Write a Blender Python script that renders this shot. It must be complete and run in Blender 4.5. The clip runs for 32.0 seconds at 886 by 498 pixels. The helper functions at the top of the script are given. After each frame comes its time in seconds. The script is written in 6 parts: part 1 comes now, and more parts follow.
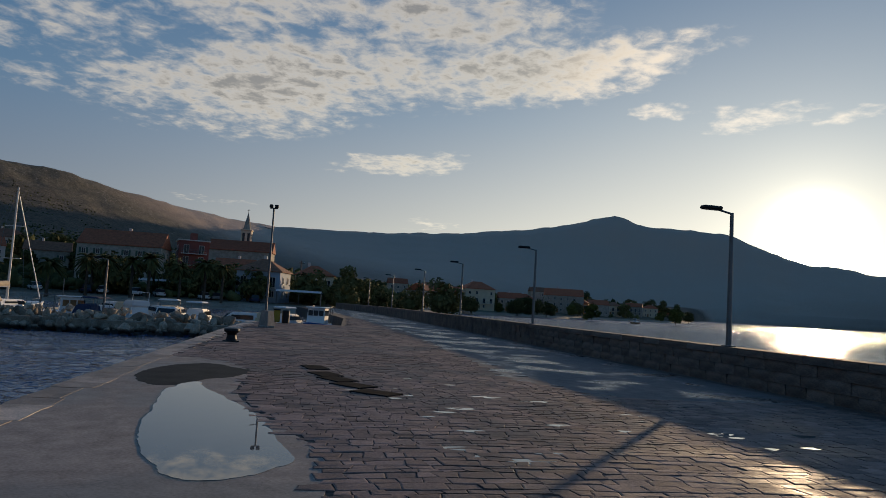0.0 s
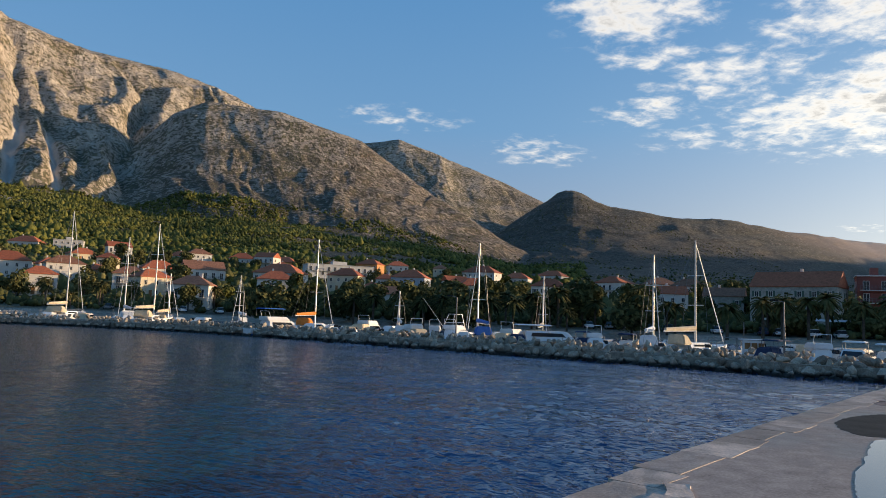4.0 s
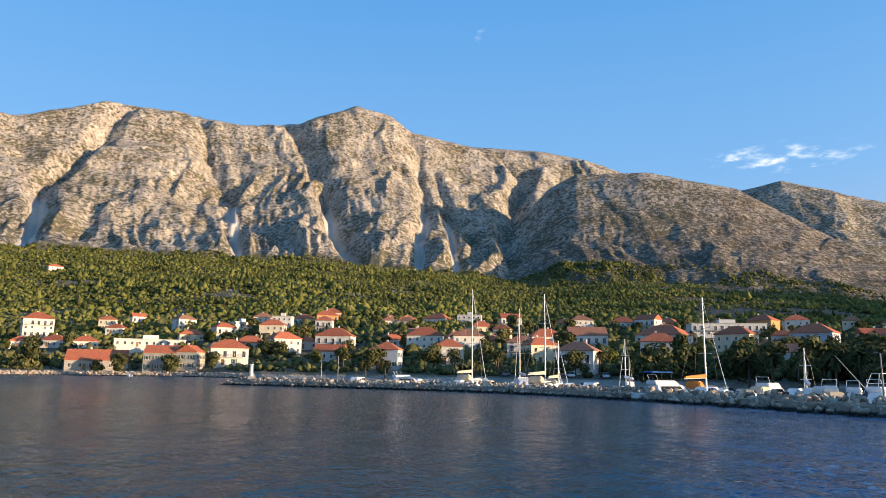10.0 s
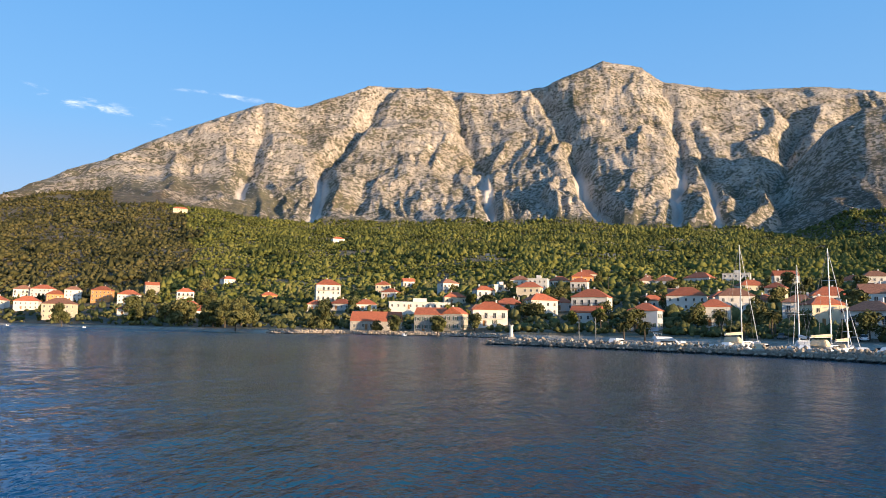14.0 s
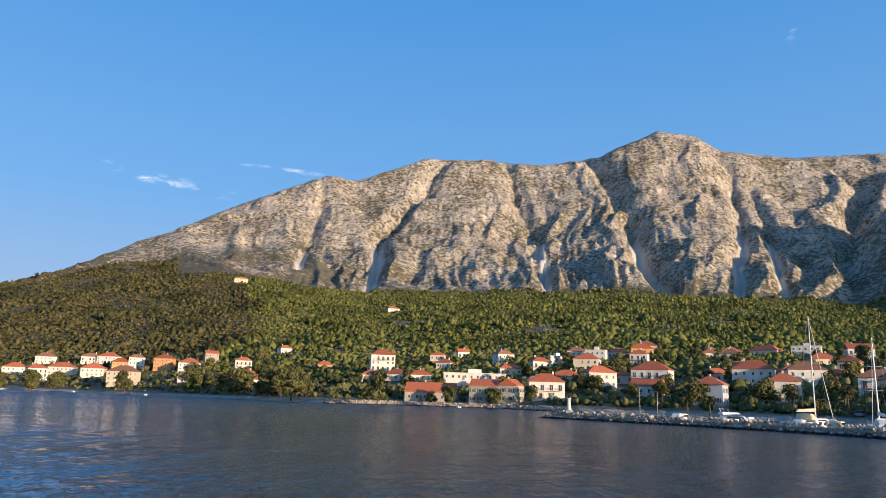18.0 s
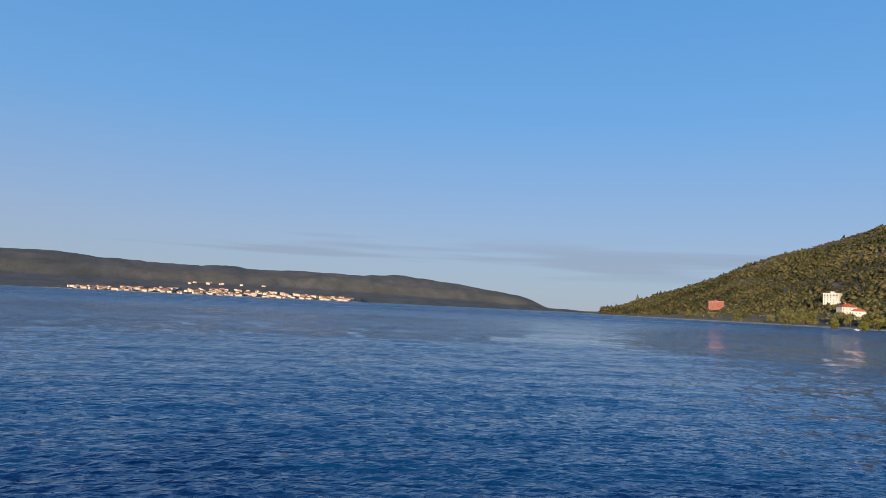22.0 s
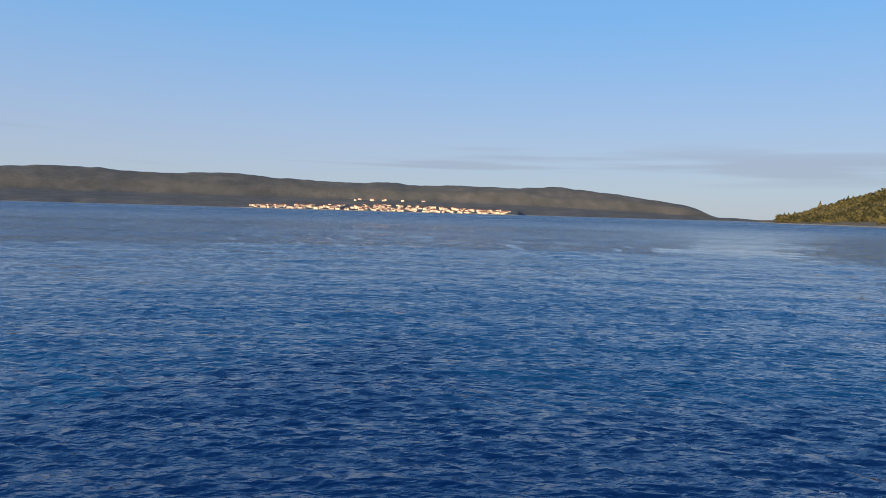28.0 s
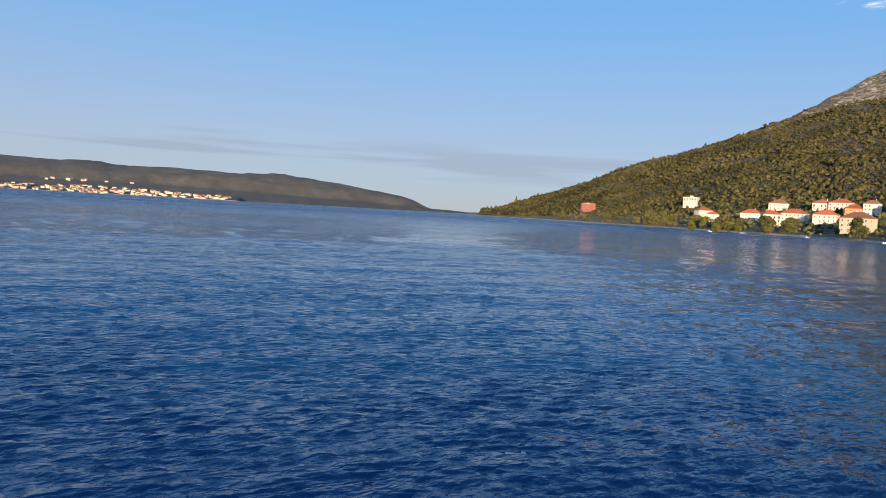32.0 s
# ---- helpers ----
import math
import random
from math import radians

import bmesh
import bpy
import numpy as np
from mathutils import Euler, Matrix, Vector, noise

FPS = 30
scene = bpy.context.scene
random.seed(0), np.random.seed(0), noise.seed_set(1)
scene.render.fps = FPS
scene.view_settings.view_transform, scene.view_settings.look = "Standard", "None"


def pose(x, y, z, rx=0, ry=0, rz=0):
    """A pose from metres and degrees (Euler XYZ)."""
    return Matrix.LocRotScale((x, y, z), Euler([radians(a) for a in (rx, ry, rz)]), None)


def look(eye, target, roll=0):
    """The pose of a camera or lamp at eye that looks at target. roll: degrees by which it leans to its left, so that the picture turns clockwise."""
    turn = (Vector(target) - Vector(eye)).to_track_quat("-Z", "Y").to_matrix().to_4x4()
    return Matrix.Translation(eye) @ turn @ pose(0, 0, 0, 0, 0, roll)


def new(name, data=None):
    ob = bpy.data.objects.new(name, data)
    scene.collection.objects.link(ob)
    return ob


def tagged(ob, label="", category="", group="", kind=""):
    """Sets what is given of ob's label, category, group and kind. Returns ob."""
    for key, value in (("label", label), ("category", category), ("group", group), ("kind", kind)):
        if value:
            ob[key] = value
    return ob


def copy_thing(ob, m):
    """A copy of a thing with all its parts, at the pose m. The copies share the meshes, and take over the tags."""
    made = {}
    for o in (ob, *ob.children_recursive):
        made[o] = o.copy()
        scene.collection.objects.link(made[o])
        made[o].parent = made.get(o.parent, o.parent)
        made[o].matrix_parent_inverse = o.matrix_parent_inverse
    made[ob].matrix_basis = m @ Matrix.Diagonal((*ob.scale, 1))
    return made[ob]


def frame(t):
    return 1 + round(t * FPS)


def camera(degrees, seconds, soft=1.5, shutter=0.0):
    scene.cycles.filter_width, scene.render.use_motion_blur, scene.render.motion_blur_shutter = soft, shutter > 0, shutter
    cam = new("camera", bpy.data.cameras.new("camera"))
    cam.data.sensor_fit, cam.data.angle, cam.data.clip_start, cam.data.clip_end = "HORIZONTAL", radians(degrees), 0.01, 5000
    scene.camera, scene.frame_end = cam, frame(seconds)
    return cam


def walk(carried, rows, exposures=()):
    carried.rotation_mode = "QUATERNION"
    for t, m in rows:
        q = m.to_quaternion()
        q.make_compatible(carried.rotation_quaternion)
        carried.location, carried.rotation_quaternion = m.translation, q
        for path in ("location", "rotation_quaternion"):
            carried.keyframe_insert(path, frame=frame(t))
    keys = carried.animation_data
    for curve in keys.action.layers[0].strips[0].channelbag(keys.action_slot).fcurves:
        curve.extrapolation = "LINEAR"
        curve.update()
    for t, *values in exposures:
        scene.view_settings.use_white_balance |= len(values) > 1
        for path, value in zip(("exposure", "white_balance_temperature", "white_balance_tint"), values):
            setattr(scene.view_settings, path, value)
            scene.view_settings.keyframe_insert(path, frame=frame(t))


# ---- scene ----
# The eye stands on the deck of a stone mole and turns about; x points east, y north, z = 0 is the sea.
EYE = 3.0
REACH = 0.24
DECK = 1.35
PATH = [
    (0, -101.95, 4.57, 3.42), (0.5, -96.22, 4.38, 3.15), (1, -88.25, 4.35, 2.62), (1.5, -78.95, 4.45, 2.60), (2, -72.85, 4.45, 2.70),
    (2.5, -66.18, 4.46, 2.95), (4.5, -46.64, 6.22, 1.73), (5, -42.24, 7.61, 1.81), (5.5, -36.43, 10.93, 2.27), (6, -30.36, 12.06, 3.04),
    (6.5, -25.30, 11.45, 3.16), (7, -21.55, 11.19, 2.98), (7.5, -21.96, 11.12, 2.32), (8, -21.91, 10.66, 1.97), (8.5, -20.89, 10.47, 1.84),
    (9, -20.73, 10.39, 1.70), (9.5, -20.56, 10.08, 1.20), (10, -20.28, 9.82, 0.69), (10.5, -18.30, 9.50, 0.24), (11, -12.86, 8.93, 0.30),
    (11.5, -7.51, 8.11, 0.68), (12, -1.29, 7.78, 1.27), (12.5, 0.04, 7.07, 1.41), (13, 0.00, 6.57, 1.16), (13.5, 0.61, 6.48, 0.97),
    (14, 0.29, 6.40, 1.00), (14.5, -3.76, 7.28, 0.34), (16.5, -7.04, 9.26, 0.12), (17, -3.61, 11.80, 0.47), (17.5, 1.86, 12.00, 1.35),
    (18, 4.96, 12.00, 1.76), (18.5, 12.92, 11.77, 2.22), (19, 23.23, 11.65, -0.27), (19.5, 29.63, 11.29, 0.73), (20, 34.53, 9.11, 1.32),
    (20.5, 49.39, 7.07, 2.04), (21, 55.51, 6.43, 2.29), (21.5, 63.15, 5.54, 2.50), (22, 69.17, 4.62, 2.75), (22.5, 69.49, 2.07, 2.50),
    (23, 69.61, 1.25, 2.39), (23.5, 70.60, 1.01, 1.91), (24, 75.41, 0.52, 1.53), (24.5, 82.92, -0.13, 0.59), (25, 87.80, -0.80, 0.27),
    (25.5, 90.43, -2.00, 0.39), (27.5, 86.86, -2.90, 1.70), (28, 81.64, -2.98, 1.63), (28.5, 77.75, -2.97, 1.39), (29, 74.28, -2.99, 1.42),
    (29.5, 67.68, -2.83, 1.71), (30, 62.86, -2.70, 2.29), (30.5, 60.39, -2.66, 3.01), (31, 59.78, -2.81, 3.64), (31.5, 59.56, -2.97, 3.70),
    (32, 59.23, -3.01, 3.23)]


def bearing(az, d, z=0.0):
    """A place d metres from the eye at az degrees left of north."""
    a = radians(az)
    return Vector((-math.sin(a) * d, math.cos(a) * d, z))


cam = camera(64.6, 32.0, soft=0.6)
rows = []
for t, yaw, pitch, lean in PATH:
    # held at arm's length: the eye swings round the one who turns
    eye = Vector((0, 0, EYE)) + REACH * (bearing(yaw, 1.0) - bearing(PATH[0][1], 1.0))
    rows.append((t, look(eye, eye + bearing(yaw, math.cos(radians(pitch)), math.sin(radians(pitch))), lean)))
walk(cam, rows, exposures=[(0, -0.50, 7450, 11), (1.0, -0.15, 7600, 11), (1.5, 0.06, 7800, 11), (2.0, 0.21, 7700, 11), (2.5, 0.34, 7700, 10), (4.5, 0.60, 7200, 10), (5.0, 0.69, 7000, 10), (6.0, 0.72, 6900, 10), (7.0, 0.95, 7000, 10), (14.0, 1.09, 7000, 10), (17.5, 0.85, 6600, 10), (18.5, 0.75, 6400, 10), (19.0, 0.7, 6300, 10), (20.0, 0.68, 6350, 10), (22.0, 0.62, 6500, 10), (24.5, 0.80, 6700, 10), (27.5, 0.86, 6950, 11), (32.0, 0.86, 6950, 11)])

# ---- light ----
SUN_AZ, SUN_EL = -130.0, 6.2
world = bpy.data.worlds.new("world")
scene.world = world
world.use_nodes = True


class Nodes:
    """A short way to write node trees."""

    def __init__(self, tree):
        self.tree = tree

    def __call__(self, kind, ins=None, **props):
        n = self.tree.nodes.new(kind)
        for k, v in props.items():
            if k == "operation":
                n.operation = v
            elif k == "use_clamp":
                n.use_clamp = v
            elif k == "data_type":
                n.data_type = v
            elif k == "blend_type":
                n.blend_type = v
            elif k == "interpolation_type":
                n.interpolation_type = v
            elif k == "attribute_name":
                n.attribute_name = v
        for k, v in (ins or {}).items():
            if isinstance(v, bpy.types.NodeSocket):
                self.tree.links.new(v, n.inputs[k])
            else:
                n.inputs[k].default_value = v
        return n

    def math(self, op, a, b=0.0, clamp=False):
        return self("ShaderNodeMath", {0: a, 1: b}, operation=op, use_clamp=clamp).outputs[0]

    def vmath(self, op, a, b=(0, 0, 0)):
        return self("ShaderNodeVectorMath", {0: a, 1: b}, operation=op).outputs[0]

    def noise(self, vec, scale, detail=4.0, rough=0.55, out=0, distortion=0.0):
        return self("ShaderNodeTexNoise", {"Vector": vec, "Scale": scale, "Detail": detail, "Roughness": rough, "Distortion": distortion}).outputs[out]

    def ramp(self, fac, *stops):
        n = self("ShaderNodeValToRGB", {0: fac})
        e = n.color_ramp.elements
        while len(e) < len(stops):
            e.new(0.5)
        for el, (p, c) in zip(e, stops):
            el.position = p
            el.color = (*c, 1) if isinstance(c, tuple) else (c, c, c, 1)
        return n.outputs[0]

    def mix(self, fac, a, b, blend="MIX"):
        n = self("ShaderNodeMix", {0: fac, 6: a if isinstance(a, bpy.types.NodeSocket) else (*a, 1), 7: b if isinstance(b, bpy.types.NodeSocket) else (*b, 1)}, data_type="RGBA", blend_type=blend)
        return n.outputs[2]

    def step(self, v, lo, hi):
        return self("ShaderNodeMapRange", {0: v, 1: lo, 2: hi, 3: 0.0, 4: 1.0}, interpolation_type="SMOOTHSTEP").outputs[0]


w = Nodes(world.node_tree)
world.node_tree.nodes.clear()
sky = w("ShaderNodeTexSky")
sky.sky_type, sky.sun_disc = "NISHITA", False
sky.sun_elevation, sky.sun_rotation = radians(SUN_EL), radians(-SUN_AZ)
sky.air_density, sky.dust_density, sky.ozone_density = 1.0, 0.45, 5.0
dirv = w("ShaderNodeTexCoord").outputs["Generated"]
sep = w("ShaderNodeSeparateXYZ", {0: dirv})
height = sep.outputs[2]
# thin haze pales the clear sky, most of all towards the horizon
veil = w.ramp(w.math("MAXIMUM", height, 0.0), (0.0, (3.0, 3.5, 4.25)), (0.09, (2.6, 3.28, 4.65)), (0.26, (1.3, 2.95, 5.45)), (0.55, (0.5, 2.15, 5.1)), (1.0, (0.25, 1.1, 3.0)))
clear = w.mix(0.74, sky.outputs[0], veil)
up = w.math("ADD", w.math("MAXIMUM", height, 0.0), 0.10)
# clouds lie on a level sheet far above, thicker towards the south-east
plane = w("ShaderNodeCombineXYZ", {0: w.math("DIVIDE", sep.outputs[0], up), 1: w.math("DIVIDE", sep.outputs[1], up), 2: 0.0}).outputs[0]
plane = w("ShaderNodeMapping", {"Vector": plane, "Rotation": (0, 0, radians(24)), "Location": (3.1, 1.7, 0.0)}).outputs[0]
# banks and shreds: az, elevation, half length, half height, slant, weight
CLOUDS = [(-89, 17.0, 17, 5.2, -8, 1.15), (-80, 15.5, 11, 3.2, -6, 0.9), (-108.7, 19.0, 18, 3.2, -7, 1.1), (-88, 23, 15, 3.4, -5, 1.0), (-102, 22.6, 14, 3.4, -5, 1.05),
          (-73.5, 18.9, 8, 2.6, -8, 0.75), (-98, 11.2, 7.5, 1.1, -6, 0.9), (-57.8, 13.6, 6, 1.3, 4, 0.52), (-71, 14.4, 6, 1.6, -2, 0.6), (-79.3, 12.8, 5, 0.9, -5, 0.65),
          (-119.3, 15.9, 2.8, 0.9, 3, 0.85), (-125.7, 15.3, 5, 1.4, -8, 0.9), (-131, 15, 3, 0.7, -5, 0.75), (-83.8, 7.05, 4, 0.4, 2, 0.6), (-100.8, 6.5, 3.5, 0.4, 0, 0.6),
          (-65.5, 25.5, 10, 5.5, 10, 0.95), (-46.5, 16.0, 6.5, 1.4, 4, 0.52), (-57.5, 14.1, 5, 1.3, 4, 0.55), (-68, 17, 6, 2.2, -5, 0.72), (-67.6, 20.2, 6, 1.5, 5, 0.7),
          (-23.9, 26.7, 0.8, 1.0, 0, 0.4), (27.6, 15.7, 5.5, 0.7, 7, 0.46), (18.4, 17.6, 4.5, 0.5, 5, 0.34), (-95, 32, 26, 6, 0, 0.8)]
stir = w("ShaderNodeTexNoise", {"Vector": plane, "Scale": 2.6, "Detail": 4.0, "Roughness": 0.6}).outputs["Color"]
stir = w("ShaderNodeSeparateXYZ", {0: stir})
azim = w.math("MULTIPLY", w.math("ARCTAN2", w.math("MULTIPLY", sep.outputs[0], -1.0), sep.outputs[1]), 180 / math.pi)
elev = w.math("MULTIPLY", w.math("ARCSINE", height), 180 / math.pi)
azim = w.math("ADD", azim, w.math("MULTIPLY", w.math("SUBTRACT", stir.outputs[0], 0.5), 9.0))
elev = w.math("ADD", elev, w.math("MULTIPLY", w.math("SUBTRACT", stir.outputs[1], 0.5), 2.6))
bank = None
for az0, el0, half, tall, slant, weight in CLOUDS:
    da, de = w.math("SUBTRACT", azim, az0), w.math("SUBTRACT", elev, el0)
    cs, sn = math.cos(radians(slant)), math.sin(radians(slant))
    uu = w.math("ADD", w.math("MULTIPLY", da, cs / half), w.math("MULTIPLY", de, sn / half))
    vv = w.math("ADD", w.math("MULTIPLY", da, -sn / tall), w.math("MULTIPLY", de, cs / tall))
    q = w.math("MULTIPLY", w.math("SUBTRACT", 1.0, w.math("ADD", w.math("MULTIPLY", uu, uu), w.math("MULTIPLY", vv, vv))), weight)
    bank = w.math("MAXIMUM", bank, q) if bank else w.math("MAXIMUM", q, 0.0)
big = w.noise(plane, 2.2, 3.0, 0.5)
small = w.noise(plane, 12.0, 7.0, 0.60, distortion=0.2)
dens = w.math("ADD", w.math("ADD", w.math("MULTIPLY", big, 0.40), w.math("MULTIPLY", small, 1.05)), w.math("MULTIPLY", bank, 0.46))
cover = w.math("MULTIPLY", w.step(dens, 0.84, 1.34), w.step(bank, 0.0, 0.5))
thick = w.step(dens, 1.12, 1.40)
sund = bearing(SUN_AZ, math.cos(radians(SUN_EL)), math.sin(radians(SUN_EL)))
tosun = w.math("MAXIMUM", w("ShaderNodeVectorMath", {0: dirv, 1: sund}, operation="DOT_PRODUCT").outputs["Value"], 0.0)
cloud = w.mix(thick, (8.6, 8.4, 8.1), (2.9, 3.1, 3.5))
cloud = w.mix(w.step(tosun, 0.90, 0.995), cloud, (16.0, 14.0, 12.0))
col = w.mix(w.math("MULTIPLY", w.math("MULTIPLY", cover, 0.88), w.math("SUBTRACT", 1.0, w.math("MULTIPLY", w.step(tosun, 0.94, 0.99), 0.5))), clear, cloud)
# long grey streaks low over the island
streak = w.noise(w("ShaderNodeMapping", {"Vector": dirv, "Scale": (1.6, 1.6, 34.0)}).outputs[0], 1.7, 3.0, 0.5)
band = w.math("MULTIPLY", w.step(streak, 0.50, 0.66), w.math("MULTIPLY", w.step(height, 0.035, 0.06), w.math("SUBTRACT", 1.0, w.step(height, 0.075, 0.11))))
col = w.mix(w.math("MULTIPLY", band, 0.40), col, (1.7, 2.0, 2.7))
# the bright aureole round the sun
glow = w.math("ADD", w.math("MULTIPLY", w.math("POWER", tosun, 1900.0), 150.0), w.math("ADD", w.math("MULTIPLY", w.math("POWER", tosun, 260.0), 5.0), w.math("ADD", w.math("MULTIPLY", w.math("POWER", tosun, 18.0), 2.4), w.math("MULTIPLY", w.math("MULTIPLY", w.math("POWER", tosun, 3.0), 12.5), w.math("POWER", w.math("SUBTRACT", 1.0, w.math("MAXIMUM", height, 0.0)), 4.5)))))
glow = w("ShaderNodeVectorMath", {0: (1.0, 0.97, 0.78), "Scale": glow}, operation="SCALE").outputs[0]
col = w.vmath("ADD", col, glow)
bg = w("ShaderNodeBackground", {0: col, 1: 0.10})
w("ShaderNodeOutputWorld", {0: bg.outputs[0]})

sun = new("sun", bpy.data.lights.new("sun", "SUN"))
sun.data.energy, sun.data.angle, sun.data.color = 4.1, radians(0.6), (1.0, 0.758, 0.515)
sun.matrix_world = look(sund * 100, (0, 0, 0))

# ---- materials ----


def material(name, rough=0.8, metal=0.0, ior=1.45):
    m = bpy.data.materials.new(name)
    m.use_nodes = True
    n = Nodes(m.node_tree)
    b = m.node_tree.nodes["Principled BSDF"]
    b.inputs["Roughness"].default_value, b.inputs["Metallic"].default_value, b.inputs["IOR"].default_value = rough, metal, ior
    return m, n, b


def plain(name, colour, rough=0.6, metal=0.0, grain=0.12, scale=3.0, bump=0.0, vary=0.0):
    """A surface with grain at two scales and, for repeats, a tone of its own."""
    m, n, b = material(name, rough, metal)
    co = n("ShaderNodeTexCoord").outputs["Object"]
    f = n.math("ADD", n.math("MULTIPLY", n.noise(co, scale, 5.0), 0.6), n.math("MULTIPLY", n.noise(co, scale * 9, 3.0), 0.4))
    lo, hi = tuple(c * (1 - grain * 2) for c in colour), tuple(min(1, c * (1 + grain)) for c in colour)
    c = n.ramp(f, (0.3, lo), (0.62, hi))
    if vary:
        r = n("ShaderNodeObjectInfo").outputs["Random"]
        c = n.mix(1.0, c, n.ramp(r, (0.0, 1 - vary), (1.0, 1.0)), "MULTIPLY")
    m.node_tree.links.new(c, b.inputs["Base Color"])
    if bump:
        bp = n("ShaderNodeBump", {"Height": f, "Strength": 0.6, "Distance": bump})
        m.node_tree.links.new(bp.outputs[0], b.inputs["Normal"])
    return m


def link(m, out, name):
    m.node_tree.links.new(out, m.node_tree.nodes["Principled BSDF"].inputs[name])


def terrain_material():
    m, n, b = material("hillside", 0.95)
    geo = n("ShaderNodeNewGeometry")
    p = geo.outputs["Position"]
    wood = n("ShaderNodeAttribute", attribute_name="wood").outputs["Fac"]
    scree = n("ShaderNodeAttribute", attribute_name="scree").outputs["Fac"]
    n1 = n.noise(p, 0.010, 6.0, 0.6)
    n2 = n.noise(p, 0.12, 5.0, 0.72)
    tall = n("ShaderNodeMapping", {"Vector": p, "Scale": (1.0, 1.0, 0.28)}).outputs[0]
    n3 = n.noise(tall, 0.035, 6.0, 0.68, distortion=0.6)
    # steep slanting beds of limestone, weathered into flutes
    flutes = n("ShaderNodeMapping", {"Vector": p, "Rotation": (0, radians(-24), 0), "Scale": (0.075, 0.05, 0.013)}).outputs[0]
    n4 = n.noise(flutes, 1.0, 5.0, 0.62, distortion=0.5)
    crack = n.math("SUBTRACT", 1.0, n.step(n.math("ABSOLUTE", n.math("SUBTRACT", n4, 0.5)), 0.0, 0.035))
    rock = n.ramp(n.math("ADD", n.math("ADD", n.math("MULTIPLY", n3, 0.35), n.math("MULTIPLY", n4, 0.35)), n.math("MULTIPLY", n2, 0.3)), (0.36, (0.19, 0.157, 0.122)), (0.48, (0.42, 0.352, 0.275)), (0.60, (0.62, 0.53, 0.42)))
    rock = n.mix(n.math("MULTIPLY", crack, 0.55), rock, (0.17, 0.15, 0.13))
    earth = n.ramp(n2, (0.35, (0.20, 0.150, 0.100)), (0.65, (0.36, 0.27, 0.185)))
    rock = n.mix(n.math("MULTIPLY", n.step(n1, 0.50, 0.66), 0.55), rock, earth)
    # cushions of scrub in rows along the ledges
    rows_ = n("ShaderNodeMapping", {"Vector": p, "Scale": (0.95, 0.95, 1.2)}).outputs[0]
    tufts = n.noise(rows_, 0.105, 3.0, 0.62)
    patch = n.math("MULTIPLY", n.math("SUBTRACT", n1, 0.5), 0.42)
    bush = n.step(n.math("ADD", n.math("ADD", n.math("ADD", tufts, patch), n.math("MULTIPLY", n.math("MULTIPLY", wood, wood), 0.34)), n.math("MULTIPLY", scree, -0.5)), 0.525, 0.565)
    green = n.ramp(n.noise(p, 0.05, 4.0, 0.6), (0.35, (0.042, 0.043, 0.020)), (0.55, (0.080, 0.076, 0.032)), (0.7, (0.135, 0.122, 0.052)))
    c = n.mix(n.math("MULTIPLY", bush, 0.82), rock, green)
    c = n.mix(n.math("MULTIPLY", scree, 0.8), c, (0.60, 0.55, 0.49))
    # even heath on the far and the eastern hills
    soft = n("ShaderNodeAttribute", attribute_name="heath").outputs["Fac"]
    c = n.mix(n.math("MULTIPLY", soft, 0.85), c, n.ramp(n.math("ADD", n.math("MULTIPLY", n1, 0.6), n.math("MULTIPLY", n2, 0.4)), (0.36, (0.050, 0.046, 0.036)), (0.52, (0.098, 0.085, 0.068)), (0.66, (0.17, 0.148, 0.12))))
    c = n.mix(n.math("MULTIPLY", n.math("MULTIPLY", soft, 0.65), n.step(n.math("ADD", tufts, patch), 0.48, 0.56)), c, (0.046, 0.044, 0.032))
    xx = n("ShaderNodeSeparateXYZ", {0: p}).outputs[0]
    # sunlit haze over the farthest eastern hills, painted as a pale warm colour
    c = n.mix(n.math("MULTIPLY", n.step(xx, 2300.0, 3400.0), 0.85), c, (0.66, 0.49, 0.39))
    # dark evergreen scrub on the island, its colour greyed to suggest haze
    isle = n.math("MULTIPLY", n.step(n.math("MULTIPLY", xx, -1.0), 1900.0, 2600.0), 0.92)
    c = n.mix(isle, c, n.ramp(n.math("ADD", n.math("MULTIPLY", n1, 0.5), n.math("MULTIPLY", n2, 0.5)), (0.38, (0.046, 0.050, 0.046)), (0.52, (0.086, 0.088, 0.080)), (0.66, (0.155, 0.142, 0.124))))
    rust = n("ShaderNodeAttribute", attribute_name="rust").outputs["Fac"]
    c = n.mix(n.math("MULTIPLY", rust, n.step(n2, 0.36, 0.60)), c, n.ramp(tufts, (0.40, (0.112, 0.076, 0.055)), (0.60, (0.044, 0.037, 0.025))))
    # pebble beach along the water
    zz = n("ShaderNodeSeparateXYZ", {0: p}).outputs[2]
    c = n.mix(n.math("SUBTRACT", 1.0, n.step(zz, 0.9, 1.5)), c, n.ramp(n2, (0.35, (0.26, 0.22, 0.17)), (0.65, (0.42, 0.37, 0.30))))
    link(m, c, "Base Color")
    h = n.math("ADD", n.math("ADD", n.math("MULTIPLY", n3, 9.0), n.math("MULTIPLY", n4, n.math("SUBTRACT", 11.0, n.math("MULTIPLY", wood, 8.0)))), n.math("ADD", n.math("MULTIPLY", n2, 3.5), n.math("MULTIPLY", bush, 1.6)))
    bp = n("ShaderNodeBump", {"Height": h, "Strength": n.math("SUBTRACT", 0.9, n.math("MULTIPLY", soft, 0.4)), "Distance": 1.0})
    link(m, bp.outputs[0], "Normal")
    return m


